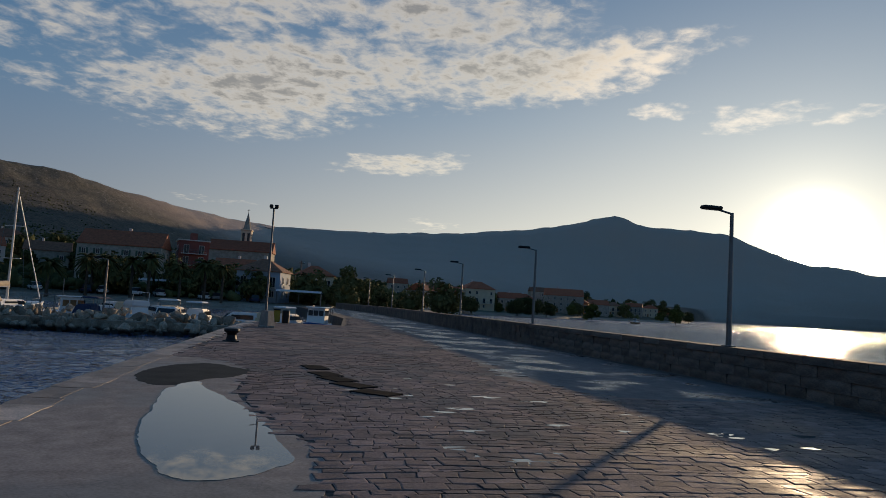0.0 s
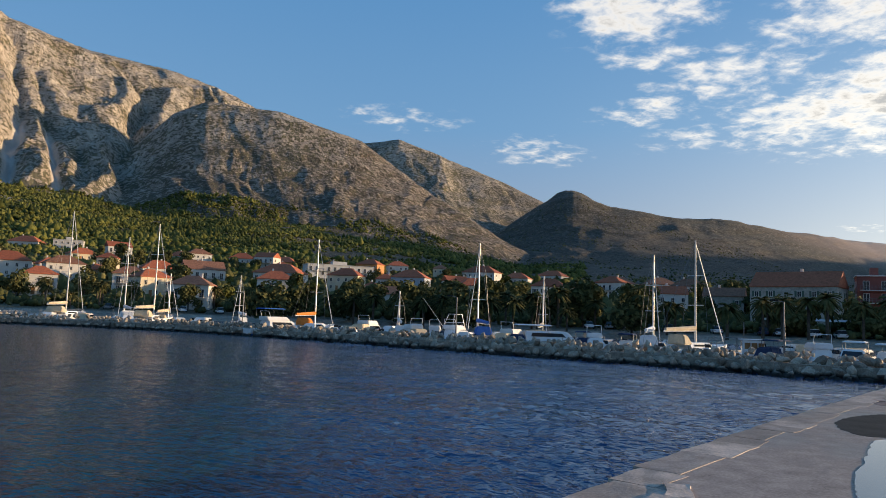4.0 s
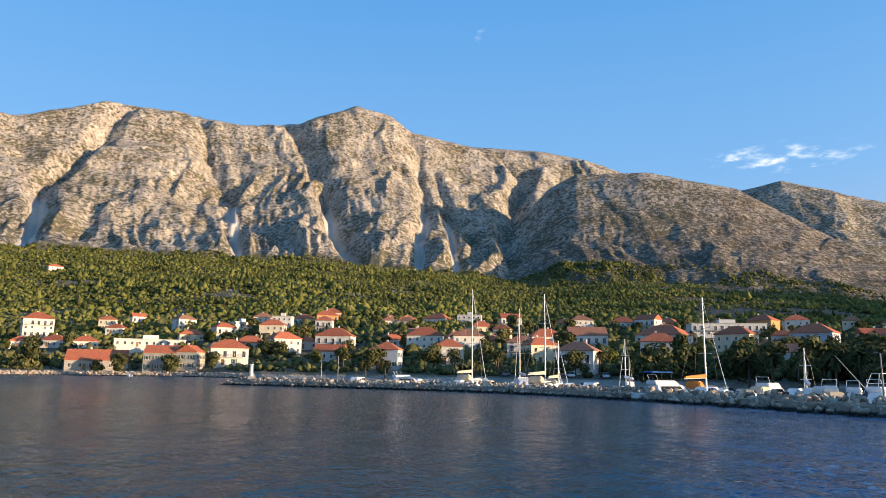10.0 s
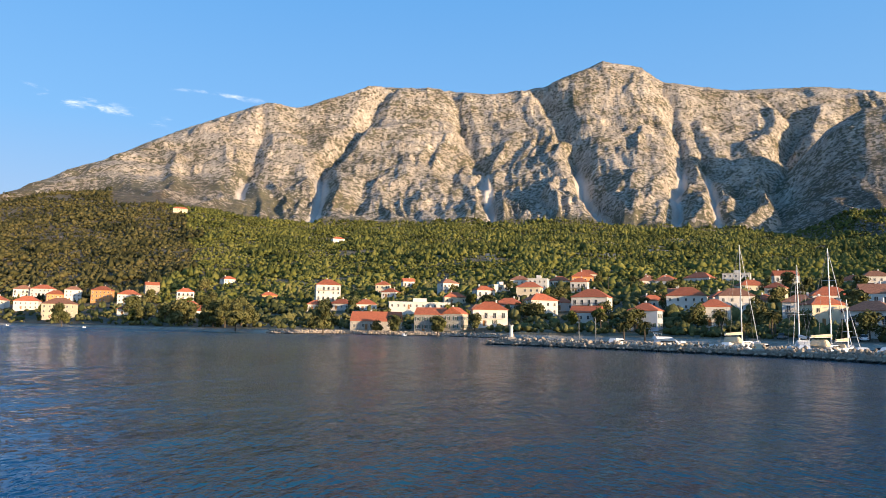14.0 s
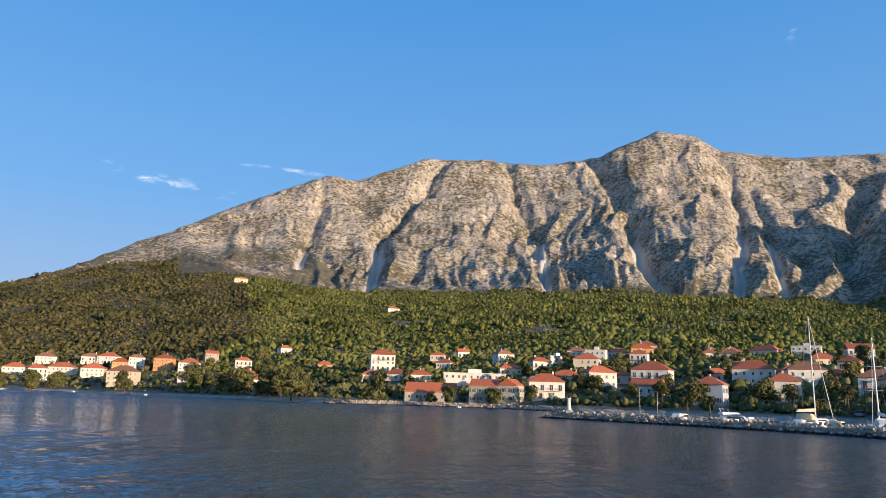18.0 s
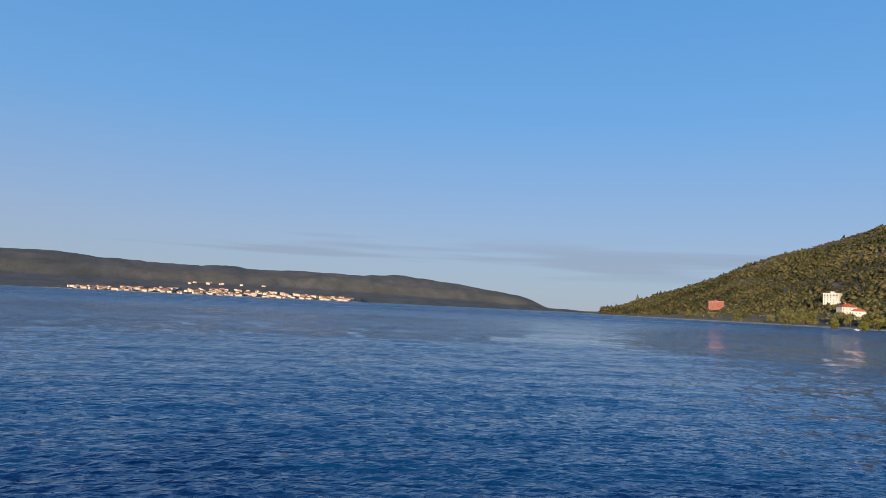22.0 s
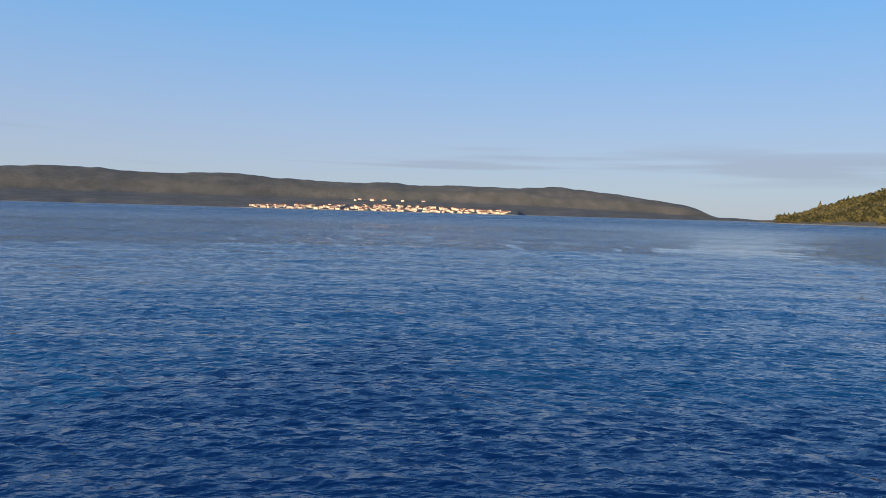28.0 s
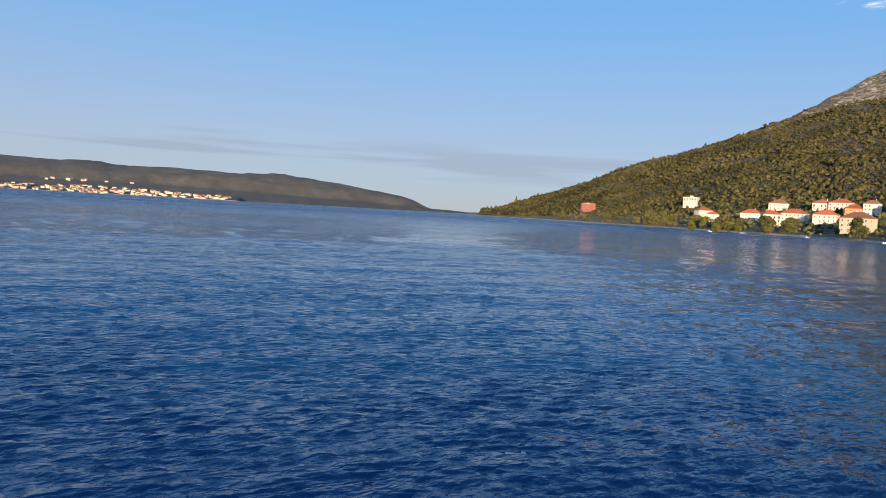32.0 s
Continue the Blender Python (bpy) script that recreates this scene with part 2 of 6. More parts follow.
def water_material():
    m, n, b = material("sea", 0.10, 0.0, 1.333)
    p = n("ShaderNodeNewGeometry").outputs["Position"]
    b.inputs["Specular Tint"].default_value = (0.72, 0.88, 1.0, 1.0)
    # ripples on wavelets on low swell, their crests lying across the wind
    lay = n("ShaderNodeMapping", {"Vector": p, "Rotation": (0, 0, radians(14)), "Scale": (1.0, 0.5, 1.0)}).outputs[0]
    h = None
    for scale, tall in ((0.04, 1.5), (0.14, 0.42), (0.45, 0.20), (1.4, 0.115), (3.8, 0.078), (9.0, 0.040), (20.0, 0.014)):
        q = n.math("MULTIPLY", n.noise(lay, scale, 1.0, 0.5, distortion=0.25), tall)
        h = n.math("ADD", h, q) if h else q
    e = n.noise(n("ShaderNodeMapping", {"Vector": p, "Rotation": (0, 0, radians(-35)), "Scale": (1.0, 0.3, 1.0)}).outputs[0], 0.03, 4.0, 0.6)
    far = n("ShaderNodeVectorMath", {0: p}, operation="LENGTH").outputs["Value"]
    # towards the massif: calmer, greener, its dark reflection painted into the water colour
    sx = n("ShaderNodeSeparateXYZ", {0: p})
    span = n.math("ABSOLUTE", n.math("SUBTRACT", sx.outputs[0], n.math("MULTIPLY", sx.outputs[1], 0.15)))
    hill_mirror = n.step(n.math("DIVIDE", n.math("SUBTRACT", sx.outputs[1], n.math("MULTIPLY", span, 1.2)), n.math("ADD", far, 5.0)), -0.05, 0.32)
    # the open channel is rougher than the water by the mole
    h = n.math("MULTIPLY", h, n.math("ADD", 1.0, n.math("MULTIPLY", n.step(far, 40.0, 350.0), 2.0)))
    bp = n("ShaderNodeBump", {"Height": h, "Strength": n.math("SUBTRACT", 1.0, n.math("MULTIPLY", hill_mirror, 0.25)), "Distance": 1.0})
    link(m, bp.outputs[0], "Normal")
    link(m, n.math("ADD", n.math("ADD", n.ramp(e, (0.40, 0.03), (0.62, 0.08)), n.math("MULTIPLY", hill_mirror, 0.08)), n.math("MULTIPLY", n.step(far, 20.0, 400.0), 0.20)), "Roughness")
    link(m, n.math("SUBTRACT", n.math("SUBTRACT", 0.85, n.math("MULTIPLY", n.step(far, 90.0, 500.0), 0.55)), n.math("MULTIPLY", hill_mirror, n.math("SUBTRACT", 0.73, n.math("MULTIPLY", n.step(far, 90.0, 500.0), 0.50)))), "Specular IOR Level")
    link(m, n.mix(hill_mirror, n.mix(e, (0.0009, 0.036, 0.108), (0.0011, 0.045, 0.134)), (0.003, 0.062, 0.100)), "Base Color")
    return m


M = {
    "hill": terrain_material(),
    "sea": water_material(),
    "deck": plain("deck_stone", (0.20, 0.17, 0.15), 0.55, grain=0.25, scale=1.5, bump=0.01, vary=0.35),
    "concrete": plain("concrete", (0.30, 0.27, 0.24), 0.7, grain=0.2, scale=0.8, bump=0.01),
    "wallstone": plain("wall_stone", (0.235, 0.18, 0.148), 0.9, grain=0.32, scale=1.6, bump=0.03, vary=0.35),
    "rock": plain("boulder", (0.34, 0.255, 0.185), 0.92, grain=0.28, scale=1.3, bump=0.03, vary=0.5),
    "steel": plain("galvanised_steel", (0.20, 0.20, 0.20), 0.5, 0.6, grain=0.1, scale=4),
    "iron": plain("black_iron", (0.015, 0.015, 0.016), 0.5, 0.3, grain=0.2, scale=5),
    "white": plain("white_render", (0.66, 0.625, 0.57), 0.8, grain=0.06, scale=0.6, vary=0.12),
    "cream": plain("cream_render", (0.68, 0.58, 0.42), 0.8, grain=0.08, scale=0.6, vary=0.15),
    "stone": plain("house_stone", (0.42, 0.38, 0.32), 0.9, grain=0.2, scale=1.5, vary=0.2),
    "brick": plain("red_render", (0.27, 0.085, 0.065), 0.85, grain=0.1, scale=1.0),
    "ochre": plain("orange_render", (0.60, 0.28, 0.11), 0.85, grain=0.1, scale=1.0),
    "blue": plain("pale_blue_render", (0.40, 0.45, 0.52), 0.8, grain=0.06, scale=0.6),
    "roof": plain("clay_tile", (0.53, 0.150, 0.070), 0.85, grain=0.22, scale=1.6, bump=0.03, vary=0.4),
    "roofold": plain("old_clay_tile", (0.33, 0.15, 0.09), 0.9, grain=0.25, scale=1.6, bump=0.03, vary=0.3),
    "glass": plain("window_glass", (0.03, 0.035, 0.04), 0.08, grain=0.1),
    "shutter": plain("green_shutter", (0.07, 0.11, 0.08), 0.6, grain=0.1),
    "gel": plain("white_gelcoat", (0.80, 0.80, 0.79), 0.25, grain=0.04, scale=0.7, vary=0.08),
    "mast": plain("mast_aluminium", (0.66, 0.64, 0.60), 0.4, 0.35, grain=0.05),
    "canvasblue": plain("blue_canvas", (0.03, 0.14, 0.42), 0.8, grain=0.12),
    "navy": plain("navy_canvas", (0.018, 0.035, 0.085), 0.8, grain=0.15),
    "canvasorange": plain("orange_canvas", (0.65, 0.22, 0.04), 0.8, grain=0.12),
    "canvascream": plain("cream_canvas", (0.62, 0.50, 0.34), 0.8, grain=0.12),
    "wood": plain("varnished_wood", (0.30, 0.14, 0.05), 0.45, grain=0.25, scale=2),
    "bark": plain("bark", (0.10, 0.075, 0.055), 0.95, grain=0.3, scale=2, bump=0.02),
}


def leaf_material(name, dark, mid, light):
    m, n, b = material(name, 0.8)
    p = n("ShaderNodeNewGeometry")
    f = n.math("ADD", n.math("ADD", n.math("MULTIPLY", n.noise(p.outputs["Position"], 0.45, 4.0, 0.7), 0.40), n.math("MULTIPLY", n.noise(p.outputs["Position"], 1.3, 3.0, 0.75), 0.38)), n.math("MULTIPLY", p.outputs["Random Per Island"], 0.50))
    f = n.math("ADD", f, n.math("MULTIPLY", n.math("SUBTRACT", n.noise(p.outputs["Position"], 0.012, 4.0, 0.6), 0.52), 1.7))
    link(m, n.ramp(f, (0.32, dark), (0.60, mid), (0.92, light)), "Base Color")
    b.inputs["Specular IOR Level"].default_value = 0.08
    bp = n("ShaderNodeBump", {"Height": n.noise(p.outputs["Position"], 1.6, 3.0, 0.7), "Strength": 0.55, "Distance": 0.6})
    link(m, bp.outputs[0], "Normal")
    return m


M["pine"] = leaf_material("pine_needles", (0.052, 0.058, 0.016), (0.115, 0.120, 0.030), (0.180, 0.172, 0.048))
M["maquis"] = leaf_material("maquis_leaves", (0.036, 0.036, 0.015), (0.078, 0.072, 0.027), (0.130, 0.108, 0.043))
M["darkleaf"] = leaf_material("dark_foliage", (0.044, 0.052, 0.021), (0.102, 0.104, 0.040), (0.175, 0.158, 0.062))
M["palm"] = leaf_material("palm_fronds", (0.035, 0.038, 0.014), (0.085, 0.085, 0.030), (0.18, 0.14, 0.055))

# ---- helpers for meshes ----


def mesh_object(name, verts, faces, mat, parent=None, smooth=False):
    me = bpy.data.meshes.new(name)
    me.from_pydata([tuple(v) for v in verts], [], [tuple(f) for f in faces])
    me.materials.append(mat)
    if smooth:
        me.shade_smooth()
    ob = new(name, me)
    if parent:
        ob.parent = parent
    return ob


def part(name, bm, mat, parent, label=""):
    me = bpy.data.meshes.new(name)
    bm.to_mesh(me)
    bm.free()
    me.materials.append(mat)
    ob = new(name, me)
    ob.parent = parent
    return tagged(ob, label=label)


def thing(name, m, label, category, group=""):
    ob = new(name)
    ob.matrix_world = m
    return tagged(ob, label=label, category=category, group=group)


def box(bm, x0, y0, z0, x1, y1, z1, bevel=0.0):
    r = bmesh.ops.create_cube(bm, size=1.0, matrix=Matrix.Translation(((x0 + x1) / 2, (y0 + y1) / 2, (z0 + z1) / 2)) @ Matrix.Diagonal((x1 - x0, y1 - y0, z1 - z0, 1)))
    if bevel:
        es = {e for v in r["verts"] for e in v.link_edges}
        bmesh.ops.bevel(bm, geom=list(es), offset=bevel, segments=1, affect="EDGES")
    return bm


def cube(*a, **k):
    return box(bmesh.new(), *a, **k)


def rod(bm, a, b, r0, r1=None, n=8):
    a, b = Vector(a), Vector(b)
    d = b - a
    m = Matrix.Translation((a + b) / 2) @ d.to_track_quat("Z", "Y").to_matrix().to_4x4()
    bmesh.ops.create_cone(bm, cap_ends=True, segments=n, radius1=r0, radius2=r0 if r1 is None else r1, depth=d.length, matrix=m)
    return bm


def rods(pairs, r, n=6):
    bm = bmesh.new()
    for a, b in pairs:
        rod(bm, a, b, r, n=n)
    return bm


def value_noise(x, y, seed):
    """Smooth noise of -1..1 on arrays."""
    xi, yi = np.floor(x).astype(np.int64), np.floor(y).astype(np.int64)
    fx, fy = x - xi, y - yi
    u, v = fx * fx * fx * (fx * (fx * 6 - 15) + 10), fy * fy * fy * (fy * (fy * 6 - 15) + 10)

    def g(i, j):
        h = (i * 374761393 + j * 668265263 + seed * 974634777) & 0x7FFFFFFF
        h = ((h ^ (h >> 13)) * 1274126177) & 0x7FFFFFFF
        return ((h ^ (h >> 16)) & 0xFFFF) / 32767.5 - 1.0

    a, b, c, d = g(xi, yi), g(xi + 1, yi), g(xi, yi + 1), g(xi + 1, yi + 1)
    return a + (b - a) * u + (c - a) * v + (a - b - c + d) * u * v


def fractal(x, y, seed, octaves=4, gain=0.5, ridged=False):
    s, amp, tot = 0.0, 1.0, 0.0
    for k in range(octaves):
        q = value_noise(x * 2.03 ** k, y * 2.03 ** k, seed + k)
        s = s + amp * (1 - 2 * np.abs(q) if ridged else q)
        tot += amp
        amp *= gain
    return s / tot


# ---- land ----
def table(text):
    """Columns of a plan written as 'az a b, az a b', sorted by az."""
    r = np.array([[float(c) for c in line.split()] for line in text.split(",")])
    return r[np.argsort(r[:, 0])]


# shore: az, distance of the water's edge, distance and elevation of the town's upper edge
SHORE = table("125 3600 3700 .3, 100 3500 3600 .3, 70 3700 3800 .2, 59 4300 4400 .2, 57.5 2500 2700 .1, 56 1400 1500 .15, 51 1000 1150 .5, 45 800 980 .9, 36 540 760 1.5, 31 470 720 1.7, 21 310 600 2.0, 13.6 250 480 2.0, 7.5 265 450 2.2, 0 250 440 2.9, -6 215 420 3.3, -20 185 420 3.4, -40 150 400 3.2, -60 130 380 2.6, -80 125 380 2.2, -92 130 400 1.4, -105 275 480 .9, -112 330 520 .8, -119 480 640 .7, -121.5 560 720 .3, -123 3400 3700 .3, -145 3700 3900 .3, -170 4000 4300 .2")
# ranges: az, elevation of the crest, its distance, elevation and distance of the foot of its bare rock
MASSIF = table("58 .05 1900 .02 1700, 55.5 .25 1700 .2 1500, 51.1 1.77 1600 1.5 1450, 46.4 3.65 1550 3.3 1400, 42.9 5.0 1550 4.5 1400, 38.4 6.25 1650 5.6 1400, 33.6 8.15 1800 7.8 1500, 27.7 11.5 2000 9.6 1600, 26.3 12.05 2000 9.7 1600, 22.5 14.2 2150 9.4 1500, 17.6 16.4 2250 8.6 1400, 15 17.35 2300 8.2 1400, 12.3 17.1 2350 7.8 1400, 6.7 19.2 2400 8.1 1400, 1.8 19.3 2400 8.4 1400, -3.2 18.75 2450 8.45 1400, -7.9 19.3 2450 8.45 1400, -12.7 21.1 2480 8.2 1400, -15.9 20.4 2500 8 1400, -17.4 19.2 2550 8 1400, -22.7 18.1 2600 7.4 1400, -28.7 17.6 2700 7 1450, -31.7 16.9 2750 7 1500, -34.7 15.8 2800 7 1500, -38 14 2850 7 1500, -50 6 2900 4 1500")
HUMP = table("-22 6 1900 6 1300, -26 11.5 1900 6.3 1300, -28.9 14.6 1900 6.4 1250, -31.3 15.8 1900 6.9 1250, -37.3 15.5 1900 6.9 1250, -40.3 14.8 1900 6.6 1250, -43.6 13.9 1900 6.2 1250, -45.5 12.6 1900 6 1250, -50 9.6 1850 5.3 1250, -55 6.6 1750 4.4 1250, -60 4 1700 3 1250, -64 2 1650 1.8 1250")
BACK = table("-34 10 2900 5 1900, -43 13.5 2900 6 1900, -46.7 14.1 2900 6 1900, -50.1 13.0 2900 6 1900, -55.8 10.8 2950 5 2000, -58.8 9.4 2950 4 2000, -64 6 3000 3 2000")
EAST = table("-52 4 2200 3 1500, -56 7.6 2250 4 1400, -58.6 9.3 2300 4.2 1400, -60.6 10.8 2300 4.4 1400, -63.5 9.2 2350 4.4 1400, -69.5 8.1 2500 4.2 1400, -72.8 8.0 2650 4 1450, -76.5 7.1 2900 3.6 1500, -80.5 6.4 3200 3 1700, -84.5 5.8 3600 2.6 1900, -88 5.4 3900 2.2 2100, -92.5 5.5 4100 1.8 2400, -98 5.65 4250 1.5 2700, -102.7 5.9 4350 1.3 3000, -108.7 6.5 4450 1.2 3200, -112.8 7.2 4500 1.1 3400, -115.9 8.05 4550 1 3500, -117.6 7.1 4550 1 3600, -120.6 6.95 4600 .9 3700, -124.3 6.65 4650 .9 3800, -126.3 5.6 4650 .9 3800, -128.6 4.7 4700 .8 3900, -130.4 4.28 4700 .8 3900, -131.5 4.45 4700 .8 3900, -132.9 3.9 4700 .8 3900, -140 3.4 4700 .6 4000, -170 1.5 4700 .4 4200")
ISLE = table("125 2.1 4650 .8 4000, 120 2.15 4600 .8 4000, 117.7 2.0 4600 .8 4000, 110.7 2.7 4600 .8 3950, 105 2.38 4600 .8 3950, 98.9 2.68 4600 .8 3900, 94 2.3 4600 .8 3900, 87.5 2.22 4600 .8 3900, 86.2 2.5 4600 .8 3900, 84.3 2.12 4600 .8 3900, 80.6 2.27 4600 .8 3950, 75.7 2.12 4600 .7 4000, 72.7 2.33 4650 .6 4000, 68.4 1.9 4700 .5 4100, 65.2 1.45 4750 .4 4200, 62.1 .95 4780 .3 4300, 60.2 .05 4800 .05 4500")


# gullies of the massif: az and share of the way from foot to crest; their depth and half width
GULLIES = [
    ([(11.1, 0.05), (10.15, 0.49), (6.65, 0.72), (4.45, 0.92)], 46, 1.5),
    ([(-3.76, 0.03), (-3.12, 0.43), (-1.07, 0.71), (-0.38, 1.0)], 34, 1.1),
    ([(-13.2, 0.03), (-10.57, 0.44), (-9.49, 0.69), (-7.17, 0.9)], 52, 1.6),
    ([(-18.4, 0.03), (-18.77, 0.47), (-18.25, 0.79), (-16.26, 0.89)], 40, 1.2),
    ([(-21.6, 0.03), (-20.17, 0.49), (-19.66, 0.77)], 30, 0.9),
    ([(-29.7, 0.0), (-27.94, 0.21), (-26.22, 0.6), (-26.82, 0.75), (-24.69, 0.87)], 55, 1.7),
    ([(16.9, 0.3), (16.24, 0.48), (15.31, 0.66), (15.14, 0.88)], 26, 1.2)]


def columns(tab, az):
    return [np.interp(az, tab[:, 0], tab[:, k]) for k in range(1, tab.shape[1])]


def tan_deg(a):
    return np.tan(np.radians(a))


def land(az, d):
    """Height of the ground, how far it is wooded, and where scree lies."""
    az, d = np.broadcast_arrays(np.asarray(az, float), np.asarray(d, float))
    a = np.radians(az)
    x, y = -np.sin(a) * d, np.cos(a) * d
    ds, dt, et = columns(SHORE, az)
    ds = ds * (1 + 0.02 * fractal(az * 0.5, az * 0, 31, 3))
    zt = EYE + dt * tan_deg(et)
    z = np.where(d < ds, -4.0, 0)
    u = np.clip((d - ds) / np.maximum(dt - ds, 1), 0, 1)
    low = np.where(d < ds, np.maximum(-6.0, (d - ds) * 0.12), 1.1 * np.clip((d - ds) / 6, 0, 1) + (zt - 1.1) * u ** 1.35)
    z, rocky, scree = low.copy(), np.zeros_like(d), np.zeros_like(d)
    # EAST's low bare share darkens its ground colour in place of shade
    for k, (tab, gully, bare) in enumerate(((MASSIF, 1.0, 1.0), (HUMP, 0.75, 0.70), (BACK, 0.7, 0.65), (EAST, 0.45, 0.32), (ISLE, 0.58, 0.60))):
        lo, hi = tab[0, 0], tab[-1, 0]
        ec, dc, ef, df = columns(tab, az)
        if gully < 0.6:
            # softer, uneven skylines of the far hills
            ec = sum(np.interp(az + q, tab[:, 0], tab[:, 1]) for q in (-0.7, 0.0, 0.7)) / 3 + 0.10 * fractal(az * 0.9, az * 0.0 + 0.5, 113 + k, 4, 0.55) * np.clip(ec / 2, 0, 1)
        edge = np.clip((az - lo + 4) / 4, 0, 1) * np.clip((hi + 4 - az) / 4, 0, 1)
        ew = sum(np.interp(az + q, tab[:, 0], tab[:, 1]) for q in (-5, -3, -1, 1, 3, 5)) / 6
        ef = sum(np.interp(az + q, tab[:, 0], tab[:, 3]) for q in (-3, -1, 1, 3)) / 4
        zc, zf = EYE + dc * tan_deg(ec), EYE + df * tan_deg(ef)
        zw = EYE + dc * tan_deg(ew)
        s1 = np.clip((d - dt) / np.maximum(df - dt, 1), 0, 1)
        s2 = np.clip((d - df) / np.maximum(dc - df, 1), 0, 1)
        s3 = np.clip((d - dc) / 900.0, 0, 1)
        z1 = zt + (zf - zt) * s1 ** 1.15 * (1 + 0.0 * s1)
        # talus below, cliffs above, with spurs and gullies running down
        warp = 1.0 * fractal(x / 520, y / 520, 5 + k, 3) + 0.28 * fractal(x / 130, y / 130, 55 + k, 3)
        tang = a * 1900.0
        ribs = fractal(tang / 330 + warp, d / 1500 + warp * 0.3, 11 + 3 * k, 2, 0.5, ridged=True)
        spurs = fractal(tang / 120 + 1.3 * warp, d / 700 + warp * 0.5, 15 + 3 * k, 3, 0.55, ridged=True)
        fine = fractal(tang / 34 + 1.6 * warp, d / 150, 71 + k, 4, 0.62, ridged=True)
        shape = np.interp(s2, [0, 0.25, 0.5, 0.72, 0.86, 1.0], [0, 0.17, 0.40, 0.68, 0.91, 1.0])
        span = zw + (zc - zw) * np.clip(s2 * 1.25 - 0.25, 0, 1) ** 2 - zf
        body = z1 + span * shape * (d > df)
        bell = np.clip(s2 / 0.10, 0, 1) * np.clip((1 - s2) / 0.14, 0, 1)
        body = body + gully * span * (0.042 * ribs * bell + 0.050 * spurs * bell + 0.018 * fine * np.clip(s2 / 0.1, 0, 1) * np.clip(1.2 - s2, 0.10, 1))
        bed = np.zeros_like(d)
        if tab is MASSIF:
            for route, depth, wide in GULLIES:
                line = np.interp(s2, [q for _, q in route], [g for g, _ in route]) + 0.45 * fractal(d / 130, d * 0 + depth, 57, 3)
                v = np.clip(1 - np.abs(az - line) / wide, 0, 1)
                inside = np.clip((s2 - route[0][1] + 0.06) / 0.08, 0, 1) * np.clip((route[-1][1] + 0.05 - s2) / 0.10, 0, 1)
                body = body - depth * v ** 1.3 * inside * bell
                bed = np.maximum(bed, np.clip((v - 0.62) * 6, 0, 1) * inside)
        # bands of cliff follow the strata
        hb = body / 48.0 + 0.7 * warp + 0.16 * tang / 100
        step_ = hb - np.floor(hb)
        body = body + gully * 13.0 * (np.clip((step_ - 0.35) / 0.3, 0, 1) - step_) * np.clip((s2 - 0.3) * 4, 0, 1) * np.clip((1 - s2) / 0.06, 0, 1)
        body = body - gully * span * 0.030 * bell
        cap = EYE + d * tan_deg(np.maximum(ec - (0.02 - 0.16 * fine if gully > 0.6 else 0.0) - 6.0 * np.clip(0.75 - s2, 0, 1), ef))
        body = np.where((d > df) & (d <= dc), np.minimum(body, cap), body)
        body = np.where(d > dc, (zc + (gully > 0.6) * gully * span * 0.004 * fine) * (1 - 0.55 * s3 ** 0.8), body)
        body = body + 5.0 * fractal(x / 140, y / 140, 61, 3) * np.clip(s1 * 3, 0, 1) * (s2 < 1)
        body = np.where(d < dt, -50, body) * edge - 60 * (1 - edge)
        scr = np.maximum(np.clip(-(0.5 * ribs + 0.7 * spurs + 0.22) * 3.2, 0, 1) * np.clip(s2 / 0.03, 0, 1) * np.clip((0.22 - s2) / 0.12, 0, 1), bed * np.clip((0.46 - s2) / 0.08, 0, 1)) * (gully > 0.6)
        take = body > z
        rocky = np.where(take, bare * (np.clip((s2 + 0.06 * fractal(x / 120, y / 120, 43, 4) - 0.01) / 0.06, 0, 1) * (0.68 + 0.32 * np.clip((s2 - 0.25) / 0.5, 0, 1))) * (np.clip((ec - 5.5) / 4, 0, 1) * np.clip((32 - az) / 13, 0.3, 1) * (1 - 0.8 * np.clip((az - 11) / 4, 0, 1) * np.clip((0.5 + 0.25 * fractal(x / 150, y / 150, 103, 4) - s2) / 0.22, 0, 1) * np.clip(0.75 + 1.6 * fractal(x / 110, y / 110, 101, 4), 0, 1)) if tab is MASSIF else 1.0), rocky)
        scree = np.where(take, scr * (tab is MASSIF), scree)
        z = np.where(take, body, z)
    # bare outcrops and walls of old terraces among the pines
    crop = np.clip((fractal(x / 130, y / 60, 83, 4) - 0.46) * 4, 0, 1) * (d > dt) * (d < 1700) * (az > -45)
    z = z + crop * 4
    heath = np.clip((az - 17) / 6, 0, 1) * np.clip((46 - az) / 6, 0, 1) * np.clip((d - 1080 + 160 * fractal(x / 200, y / 200, 91, 3)) / 200, 0, 1)
    return z, np.clip(1 - rocky - 0.75 * crop - 0.25 * heath, 0, 1), scree


def ground_at(p):
    az, d = math.degrees(math.atan2(-p[0], p[1])), math.hypot(p[0], p[1])
    return float(land(az, d)[0])


def grid_mesh(name, co, faces, mat, smooth=True):
    me = bpy.data.meshes.new(name)
    k = faces.shape[1]
    me.vertices.add(len(co))
    me.vertices.foreach_set("co", co.astype(np.float32).ravel())
    me.loops.add(faces.size)
    me.loops.foreach_set("vertex_index", faces.astype(np.int32).ravel())
    me.polygons.add(len(faces))
    me.polygons.foreach_set("loop_start", np.arange(0, faces.size, k, dtype=np.int32))
    me.update(calc_edges=True)
    me.materials.append(mat)
    if smooth:
        me.shade_smooth()
    return me


